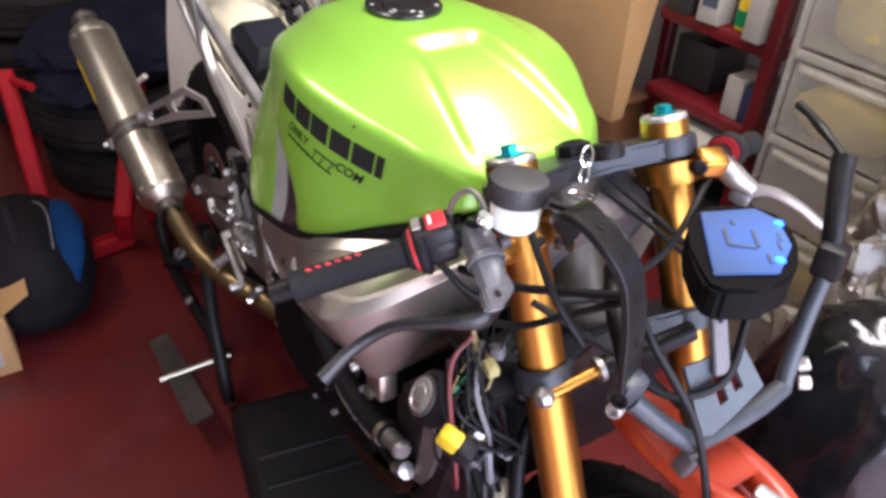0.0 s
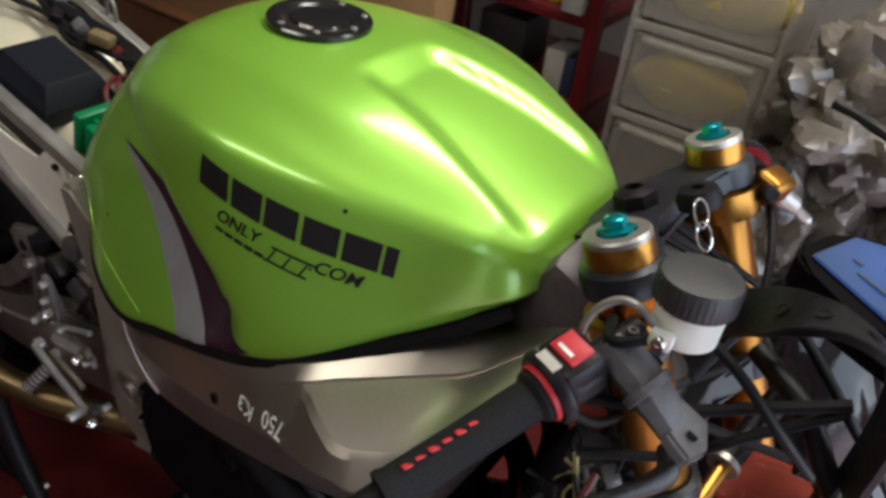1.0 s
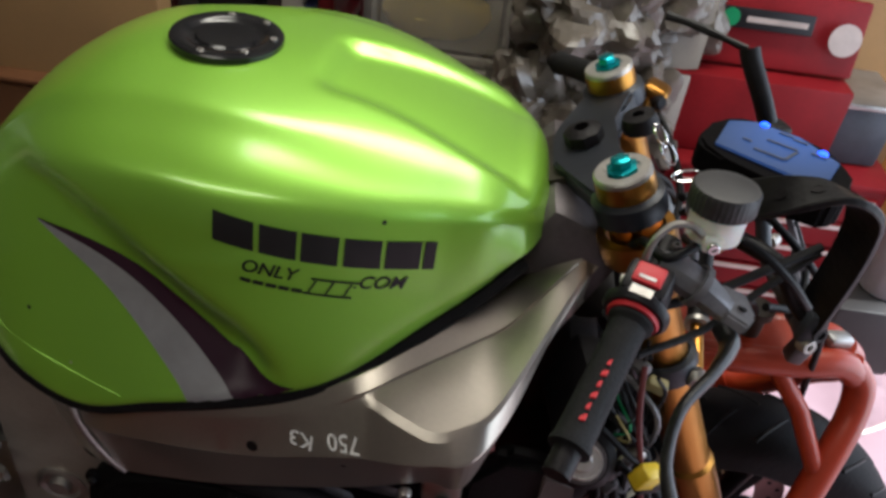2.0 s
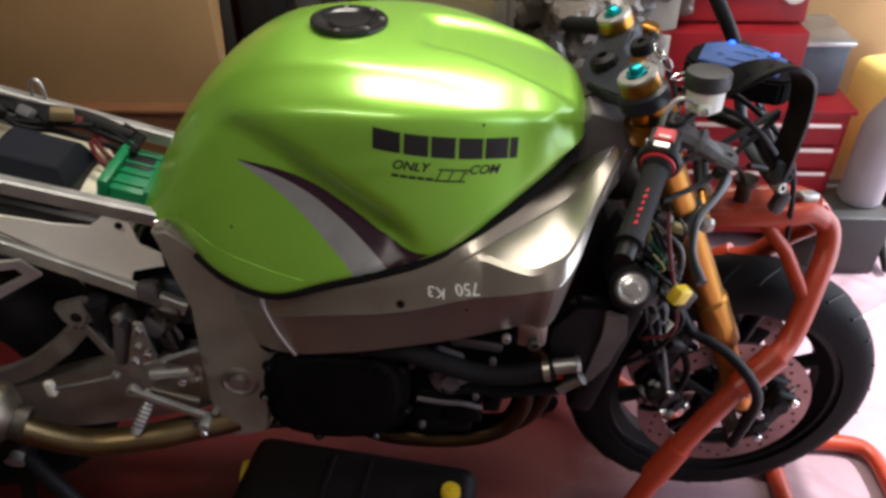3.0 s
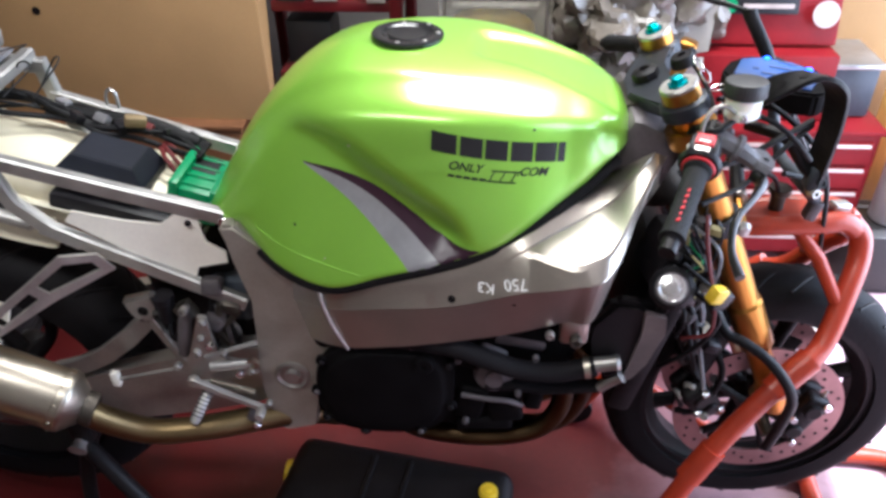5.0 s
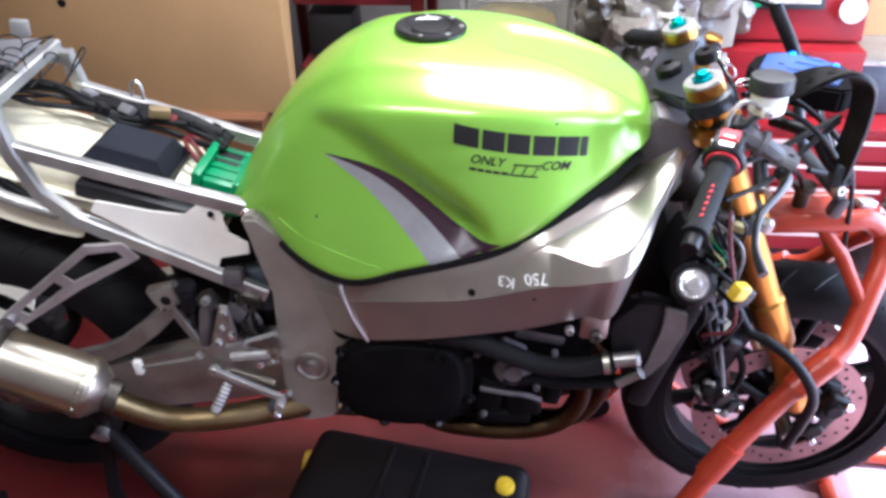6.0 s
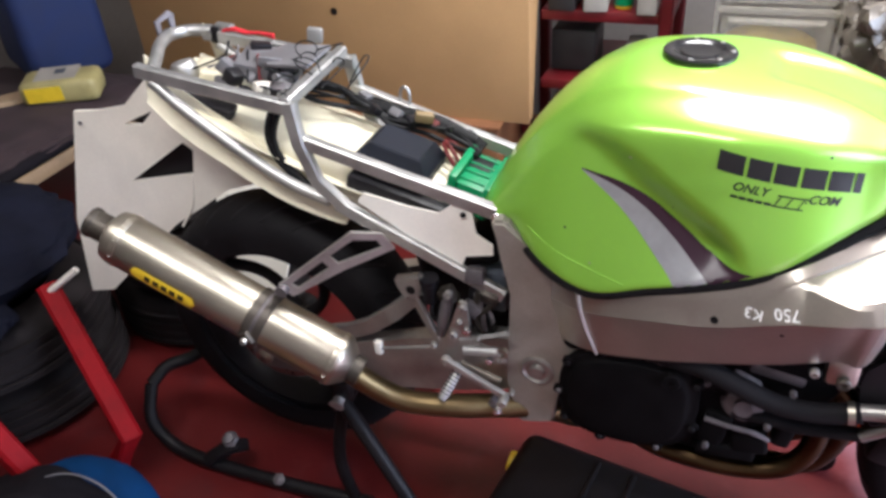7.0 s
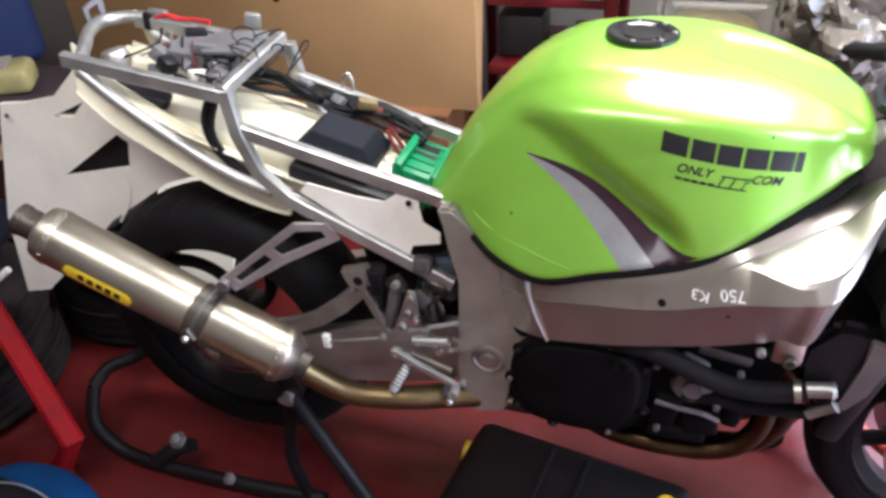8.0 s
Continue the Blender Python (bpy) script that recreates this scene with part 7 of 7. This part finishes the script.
# ---- frosted drawer tower ----
drawers = thing("drawer_tower", (0.145, 1.12, 0), "frosted plastic drawer tower with yellow cloths inside", "drawers")
for x in (-0.005, 0.295):
    part("side_panel", box((x, 1.125, 0.63), (0.012, 0.35, 1.22), 0.004), CLEARP, drawers)
part("back_panel", box((0.145, 1.295, 0.63), (0.29, 0.010, 1.22), 0.003), CLEARP, drawers)
part("top_panel", box((0.145, 1.125, 1.247), (0.32, 0.37, 0.018), 0.006), CLEARP, drawers)
for k in range(6):
    z = 0.035 + 0.2 * k
    part("shelf_frame", box((0.145, 0.955, z), (0.29, 0.016, 0.018), 0.004), CLEARP, drawers)
    d = part("drawer", box((0.145, 0.960, z + 0.100), (0.272, 0.010, 0.165), 0.006), CLEARP, drawers)
    part("drawer_lip", tube([(0.03, 0.950, z + 0.172), (0.145, 0.944, z + 0.174), (0.26, 0.950, z + 0.172)], 0.009, 10, 4), CLEARP, d)
    part("drawer_floor", box((0.145, 1.12, z + 0.022), (0.27, 0.31, 0.008), 0.002), CLEARP, d)
CLOTH = material("yellow_cloth", (0.72, 0.50, 0.08), 0.8, 0.0, 0.12, 20.0)
for k, (x, z, sx, sz) in enumerate(((0.13, 0.665, 0.10, 0.045), (0.16, 0.865, 0.11, 0.055), (0.11, 1.065, 0.08, 0.04), (0.15, 0.265, 0.09, 0.04))):
    c = thing("cloth", (x, 1.05, z), "folded yellow cloth inside a drawer", "cloth", "cloths in the drawers")
    part("fold", crumple((x, 1.02, z), (sx * 1.25, 0.055, sz * 1.5), k + 20, 0.15, 3), CLOTH, c)

# ---- crumpled sacks ----
SACKS = ((0.44, 1.02, 0.0, 0.17, 0.19, 0.27, 1), (0.62, 1.12, 0.0, 0.16, 0.18, 0.24, 2), (0.42, 0.98, 0.36, 0.16, 0.18, 0.21, 3), (0.60, 1.05, 0.34, 0.15, 0.17, 0.22, 4), (0.47, 1.00, 0.64, 0.17, 0.17, 0.19, 5), (0.64, 1.12, 0.66, 0.15, 0.16, 0.18, 6), (0.40, 0.76, 0.0, 0.12, 0.12, 0.30, 7))
for x, y, z, sx, sy, sz, seed in SACKS:
    b = thing("plastic_sack", (x, y, z), "crumpled grey plastic sack in a heap", "sack", "heap of sacks")
    part("sack", crumple((x, y, z), (sx, sy, sz), seed, 0.42, 5, 2.6), FOIL, b, sharp=24)
bin_bag = thing("bin_bag", (0.56, 0.58, 0.0), "full glossy black bin bag", "sack")
GLOSSK = material("glossy_black_film", (0.007, 0.007, 0.008), 0.14, 0.0, 0.2, 14.0, 120.0, 0.1, Specular_IOR_Level=0.4)
part("sack", crumple((0.54, 0.60, 0.0), (0.20, 0.18, 0.38), 11, 0.085, 5, 2.0), GLOSSK, bin_bag)

# ---- tool chest ----
tools = thing("tool_chest", (0.98, 1.10, 0), "red steel roller tool chest with pale drawer trims", "tool chest")
part("chest_body", box((0.985, 1.10, 0.255), (0.53, 0.36, 0.41), 0.008), DARKRED, tools)
part("chest_top", box((0.985, 1.10, 0.468), (0.55, 0.38, 0.016), 0.005), DARKRED, tools)
TRIM = material("pale_trim", (0.60, 0.50, 0.46), 0.35, 0.5, 0.08, 20.0)
for k in range(5):
    z = 0.095 + 0.078 * k
    d = part("drawer", box((0.985, 0.914, z), (0.49, 0.014, 0.068), 0.004), DARKRED, tools)
    part("drawer_trim", box((0.985, 0.904, z + 0.026), (0.47, 0.010, 0.011), 0.003), TRIM, d, "pale drawer trim")
for x in (0.76, 1.21):
    for y in (0.97, 1.23):
        part("caster", turned([(0, -0.012), (0.024, -0.012), (0.025, 0), (0.024, 0.012), (0, 0.012)], (x, y, 0.025), (0, 1, 0), 20), BLACK, tools)
top_box = thing("tool_box", (0.89, 1.12, 0.477), "red steel tool box with a dark badge on its lid", "tool box")
part("box_body", box((0.885, 1.10, 0.575), (0.42, 0.26, 0.195), 0.008), DARKRED, top_box)
lidt = part("box_lid", box((0.885, 1.06, 0.760), (0.42, 0.03, 0.17), 0.008, (-14, 0, 0)), DARKRED, top_box)
part("badge", box((0.865, 1.030, 0.790), (0.21, 0.006, 0.045), 0.003, (-14, 0, 0)), PLASTIC, lidt, "dark badge with plain marks")
part("badge_disc", turned([(0, 0), (0.020, 0), (0.019, 0.003), (0, 0.003)], (0.785, 1.026, 0.790), (0, -0.97, 0.24), 24), GREENP, lidt, "green round mark")
part("badge_bar", box((0.888, 1.0255, 0.790), (0.135, 0.003, 0.012), 0, (-14, 0, 0)), TRIM, lidt)
part("sticker", turned([(0, 0), (0.036, 0), (0.036, 0.001), (0, 0.001)], (1.045, 1.024, 0.770), (0, -0.97, 0.24), 28), TRIM, lidt, "pale round sticker")
paper = thing("paper_sheet", (0.70, 0.98, 0.74), "loose white paper sheet propped against a red tool box", "paper")
part("sheet", plate([(0.655, 0.985, 0.66), (0.735, 0.975, 0.68), (0.742, 0.995, 0.86), (0.690, 1.000, 0.88)], (0, 0.002, 0), 0), CARTON_W, paper)
part("paper_base", box((0.695, 0.99, 0.57), (0.06, 0.05, 0.19), 0.006), CARTON_W, paper)

# ---- by the open door ----
jug = thing("oil_bottle", (1.30, 0.86, 0.0), "tall pale grey plastic oil bottle", "bottle")
JUG = material("grey_bottle_plastic", (0.25, 0.22, 0.24), 0.35, 0.0, 0.06, 8.0, Subsurface_Weight=0.1)
part("bottle_body", turned([(0, 0.20), (0.056, 0.20), (0.061, 0.206), (0.061, 0.42), (0.054, 0.46), (0.030, 0.515), (0.022, 0.525), (0, 0.525)], (1.34, 0.90, 0.0), (0, 0, 1), 28), JUG, jug)
part("cap", turned([(0, 0), (0.024, 0), (0.024, 0.028), (0, 0.03)], (1.34, 0.90, 0.525), (0, 0, 1), 20), GREYPNT, jug, "grey screw cap")
part("bottle_base", box((1.30, 0.90, 0.10), (0.20, 0.22, 0.20), 0.008), CARTON_K, jug)
crate = thing("grey_crate", (1.17, 1.12, 0.477), "grey plastic crate on the tool chest", "crate")
part("crate_body", box((1.16, 1.10, 0.555), (0.14, 0.20, 0.155), 0.012), GREYPNT, crate)
part("crate_rim", box((1.16, 1.10, 0.632), (0.155, 0.215, 0.016), 0.006), ALU, crate)
big = thing("cardboard_box", (1.50, 1.55, 0), "tall brown cardboard box by the door", "box")
part("carton", box((1.36, 1.52, 0.50), (0.44, 0.34, 1.0), 0.005, (0, 0, 8)), CARD, big)
part("tape", box((1.33, 1.349, 0.50), (0.05, 0.002, 0.98), 0, (0, 0, 8)), material("brown_tape", (0.40, 0.22, 0.08), 0.3), big)
can_y = thing("fuel_can", (1.55, 1.20, 0.0), "yellow plastic fuel can with a black handle", "can")
part("can_body", box((1.50, 1.16, 0.25), (0.20, 0.26, 0.50), 0.04, (0, 0, 15), seg=3), material("faded_yellow_plastic", (0.72, 0.52, 0.16), 0.4, 0.0, 0.1, 6.0), can_y)
part("can_handle", tube([(1.44, 1.10, 0.49), (1.46, 1.12, 0.545), (1.53, 1.19, 0.545), (1.55, 1.21, 0.49)], 0.013, 12, 4), PLASTIC, can_y)
base = thing("stand_foot", (1.50, 0.95, 0), "black steel pole stand with a splayed foot", "stand")
part("pole", tube([(1.47, 0.98, 0.04), (1.52, 1.02, 0.80), (1.54, 1.05, 1.30)], 0.012, 12, 0), BLACK, base)
for a in (20, 140, 260):
    d = V((math.cos(radians(a)), math.sin(radians(a)), 0))
    part("foot", tube([V((1.47, 0.98, 0.075)), V((1.47, 0.98, 0.05)) + d * 0.10, V((1.47, 0.98, 0.020)) + d * 0.20], [0.018, 0.017, 0.013], 12, 4), PLASTIC, base)
lead = thing("power_lead", (1.30, 0.55, 0.0), "thin white power lead on the floor", "cable")
part("lead", tube([(1.05, 0.62, 0.006), (1.20, 0.56, 0.006), (1.35, 0.62, 0.006), (1.60, 0.80, 0.006), (1.95, 0.72, 0.006)], 0.006, 8, 6), WHITE, lead)

# ---- board behind the bike ----
panel = thing("board_box", (-1.26, 1.0, 0.0), "large flat brown cardboard box behind the bike", "box")
part("front_face", box((-1.255, 0.985, 0.885), (1.47, 0.010, 0.89), 0.002), CARD, panel)
for x in (-0.531, -1.984):
    part("side_face", plate([(x, 0.991, 0.442), (x, 1.030, 0.442), (x, 1.170, 1.325), (x, 0.991, 1.325)], (0.008, 0, 0), 0.001), CARD, panel)
part("top_face", box((-1.255, 1.085, 1.327), (1.46, 0.19, 0.006), 0.002), CARD, panel)
part("back_face", plate([(-1.97, 1.032, 0.445), (-0.535, 1.032, 0.445), (-0.535, 1.168, 1.322), (-1.97, 1.168, 1.322)], (0, 0.006, 0), 0.001), CARD, panel)
part("hand_hole", turned([(0, 0), (0.012, 0), (0.012, 0.001), (0, 0.001)], (-1.165, 0.9795, 0.768), (0, -1, 0), 20), BLACK, panel, "small dark hole")
chest = thing("timber_chest", (-1.25, 1.10, 0.0), "low red-brown timber chest under a cardboard box", "chest")
RBW = material("red_brown_timber", (0.20, 0.085, 0.035), 0.5, 0.0, 0.14, 5.0, 60.0, 0.1)
part("chest_body", box((-1.30, 1.09, 0.215), (1.36, 0.26, 0.43), 0.006), RBW, chest)
part("chest_lid", box((-1.30, 1.08, 0.434), (1.39, 0.30, 0.014), 0.004), RBW, chest)

# ---- tyres, red stand, bag and box behind the bike ----

def loose_tyre(x, y, z, r=0.31, w=0.18, tilt=(0, 0, 0)):
    t = thing("loose_tyre", (x, y, z), "worn black tyre lying flat in a stack", "tyre", "stack of tyres")
    prof = []
    for k in range(17):
        a = math.pi * k / 16
        prof.append((0.20 + (r - 0.20) * max(0.0, math.sin(a)) ** 0.55, -w / 2 * math.cos(a)))
    prof += [(0.212, w * 0.40), (0.235, w * 0.2), (0.235, -w * 0.2), (0.212, -w * 0.40)]
    ax = Euler([radians(q) for q in tilt]).to_matrix() @ V((0, 0, 1))
    part("casing", ring_solid(prof, (x, y, z + w / 2), ax, 56), OLDTYRE, t)
    for h in (-0.045, -0.015, 0.015, 0.045):
        part("tread_rib", ring_solid([(r - 0.004, h - 0.010), (r + 0.003, h - 0.008), (r + 0.003, h + 0.008), (r - 0.004, h + 0.010)], (x, y, z + w / 2), ax, 56), OLDTYRE, t)


for k, (dx, dy) in enumerate(((0, 0), (0.02, -0.02))):
    loose_tyre(-1.74 + dx, -0.12 + dy, 0.002 + 0.183 * k)
for k, (dx, dy) in enumerate(((0, 0), (0.03, 0.02))):
    loose_tyre(-1.42 + dx, 0.42 + dy, 0.002 + 0.183 * k, 0.30, 0.16)
loose_tyre(-2.35, -0.25, 0.002)
loose_tyre(-2.33, -0.27, 0.185)
loose_tyre(-2.36, -0.25, 0.368)

NAVY = material("dark_navy_cloth", (0.0075, 0.0085, 0.018), 0.85, 0.0, 0.2, 9.0, 300.0, 0.3, Specular_IOR_Level=0.12)
rag = thing("dust_sheet", (-1.74, -0.12, 0.37), "dark navy dust sheet heaped on stacked tyres", "dust sheet")
part("folded_sheet", crumple((-1.76, -0.12, 0.366), (0.30, 0.30, 0.12), 51, 0.16, 5, 2.4), NAVY, rag)
part("sheet_corner", crumple((-1.60, -0.30, 0.355), (0.17, 0.12, 0.055), 52, 0.16, 4, 2.6), NAVY, rag)

redst = thing("red_stand", (-1.2, -0.40, 0.0), "red steel workshop stand leaning by the tyres", "stand")
part("stand_bar", bar([(-1.224, -0.300, 0.028), (-1.125, -0.305, 0.165), (-1.40, -0.155, 0.44)], 0.050, 0.050, up=(0.3, 0.9, 0.3)), STANDDEEP, redst)
part("stand_bar", bar([(-1.10, -0.52, 0.03), (-1.19, -0.50, 0.20), (-1.40, -0.49, 0.54)], 0.046, 0.046, up=(0.0, 1, 0.1)), STANDDEEP, redst)
part("stand_cross", bar([(-1.18, -0.53, 0.030), (-1.22, -0.29, 0.030)], 0.05, 0.05), STANDDEEP, redst)
part("stand_strut", bar([(-1.19, -0.275, 0.220), (-1.26, -0.225, 0.130), (-1.30, -0.200, 0.030)], 0.034, 0.034, up=(0.0, 1, 0.1)), STANDDEEP, redst)
part("stand_peg", tube([(-1.38, -0.17, 0.44), (-1.30, -0.14, 0.50)], 0.008, 10, 0), WHITE, redst)
part("stand_peg", tube([(-1.40, -0.49, 0.52), (-1.28, -0.44, 0.53)], 0.012, 10, 0), STANDDEEP, redst)

kit = thing("kit_bag", (-1.05, -0.62, 0.0), "navy and blue fabric kit bag on the floor", "bag")
part("bag_body", crumple((-1.09, -0.565, 0.0), (0.26, 0.155, 0.165), 31, 0.09, 5, 1.6), DARKF, kit)
BLUE2 = material("mid_blue_fabric", (0.004, 0.030, 0.100), 0.8, 0.0, 0.14, 14.0, 400.0, 0.3, Specular_IOR_Level=0.1)
part("bag_panel", tube([(-1.20, -0.50, 0.222), (-1.10, -0.470, 0.252), (-1.00, -0.462, 0.246), (-0.93, -0.475, 0.205), (-0.885, -0.500, 0.13)], [0.020, 0.034, 0.038, 0.034, 0.022], 14, 5, flat=0.5), BLUE2, kit, "blue side panel")
part("bag_piping", tube([(-1.15, -0.535, 0.268), (-1.08, -0.505, 0.284), (-1.00, -0.500, 0.276), (-0.92, -0.512, 0.220)], 0.0022, 8, 5), GREYPL, kit, "grey piping")
part("bag_strap", tube([(-1.22, -0.60, 0.245), (-1.08, -0.59, 0.305), (-0.95, -0.585, 0.255)], 0.014, 10, 5, flat=0.4), DARKF, kit)
cb = thing("cardboard_box", (-0.93, -0.79, 0.0), "open brown cardboard box on the floor", "box")
for c, d in (((-0.93, -0.662, 0.085), (0.29, 0.006, 0.17)), ((-0.93, -0.918, 0.085), (0.29, 0.006, 0.17)), ((-0.788, -0.79, 0.085), (0.006, 0.25, 0.17)), ((-1.072, -0.79, 0.085), (0.006, 0.25, 0.17))):
    part("carton_wall", box(c, d, 0.001), CARD, cb)
part("carton_floor", box((-0.93, -0.79, 0.004), (0.28, 0.25, 0.006), 0.001), CARD, cb)
part("carton_flap", plate([(-1.07, -0.662, 0.172), (-0.79, -0.662, 0.172), (-0.80, -0.596, 0.205), (-1.06, -0.596, 0.205)], (0, 0.003, 0.003), 0), CARD, cb)
part("carton_flap", plate([(-0.785, -0.667, 0.172), (-0.785, -0.915, 0.172), (-0.71, -0.905, 0.205), (-0.71, -0.68, 0.205)], (0.003, 0, 0.003), 0), CARD, cb)
part("carton_label", box((-0.784, -0.725, 0.075), (0.002, 0.07, 0.09), 0), CARTON_W, cb, "white paper label")

# ---- bench at the back ----
bench = thing("low_bench", (-2.30, 0.50, 0), "low timber bench covered with a dark quilt", "bench")
OLDWOOD = material("worn_timber", (0.27, 0.185, 0.105), 0.65, 0.0, 0.16, 7.0, 90.0, 0.12)
part("bench_top", box((-2.32, 0.52, 0.435), (0.86, 0.92, 0.045), 0.004), OLDWOOD, bench)
for x in (-2.70, -1.95):
    for y in (0.12, 0.92):
        part("bench_leg", box((x, y, 0.206), (0.06, 0.06, 0.412), 0.004), WOOD, bench)
quilt = thing("quilt", (-2.30, 0.52, 0.46), "dark padded quilt folded over a bench", "quilt")
bm = crumple((-2.30, 0.52, 0.452), (0.42, 0.45, 0.045), 41, 0.10, 5, 4.0)
for v in bm.verts:
    # squared off like a folded quilt
    u, w = (v.co.x + 2.30) / 0.42, (v.co.y - 0.52) / 0.45
    big = max(abs(u), abs(w))
    k = 1 + 0.75 * (math.hypot(u, w) / big - 1) if big > 0.05 else 1.0
    v.co.x, v.co.y = -2.30 + 0.42 * u * k, 0.52 + 0.45 * w * k
part("quilt_pad", bm, material("brown_quilt_cloth", (0.042, 0.025, 0.029), 0.85, 0.0, 0.2, 10.0, 260.0, 0.3), quilt)
part("quilt_fold", tube([(-1.915, 0.12, 0.470), (-1.905, 0.35, 0.478), (-1.910, 0.60, 0.474), (-1.925, 0.88, 0.470)], [0.018, 0.022, 0.020, 0.018], 10, 5), DARKF, quilt, "dark bound edge of the quilt")
pack = thing("packet", (-2.10, 0.68, 0.52), "khaki paper packet with white and yellow labels", "packet")
part("wrapper", box((-2.09, 0.67, 0.565), (0.13, 0.26, 0.085), 0.026, (0, 6, -62), seg=3), KHAKI, pack)
part("label", box((-2.10, 0.672, 0.609), (0.10, 0.14, 0.002), 0, (0, 6, -62)), CARTON_W, pack, "white paper label")
bm = box((0.0662, -0.045, 0.004), (0.002, 0.12, 0.052), 0)
bmesh.ops.transform(bm, matrix=pose(-2.09, 0.67, 0.565, 0, 6, -62), verts=bm.verts)
part("label", bm, YELLOW, pack, "yellow label")
part("label_bar", box((-2.10, 0.685, 0.6105), (0.035, 0.035, 0.002), 0, (0, 6, -62)), GREYPNT, pack)
blue = thing("storage_bag", (-2.35, 0.90, 0.50), "large dark blue fabric storage bag on a bench", "bag")
part("bag_body", box((-2.36, 0.93, 0.72), (0.42, 0.30, 0.40), 0.05, (0, 0, -30), seg=4), BLUE, blue)
part("bag_seam", box((-2.36, 0.93, 0.905), (0.40, 0.28, 0.012), 0.005, (0, 0, -30)), BLUE, blue)
timber = thing("timber_offcut", (-2.2, 0.60, 0.5), "pale timber offcut leaning on the bench", "timber")
part("plank", bar([(-2.50, 0.30, 0.52), (-2.10, 0.78, 0.54)], 0.09, 0.02), WOOD, timber)

# ---- ceiling lamps ----
for x, y, power, along, wide in BATTENS:
    m = pose(x, y, 0, 0, 0, along)
    b = thing("batten_light", (x, y, 2.40), "long ceiling batten light with a frosted cover", "ceiling light", "batten lights")
    bm = box((0, 0, 2.455), (1.56, wide + 0.06, 0.09), 0.01)
    bmesh.ops.transform(bm, matrix=m, verts=bm.verts)
    part("housing", bm, WHITE, b)
    bm = box((0, 0, 2.395), (1.52, wide + 0.02, 0.03), 0.008)
    bmesh.ops.transform(bm, matrix=m, verts=bm.verts)
    part("diffuser", bm, TUBE, b, "frosted lamp cover")
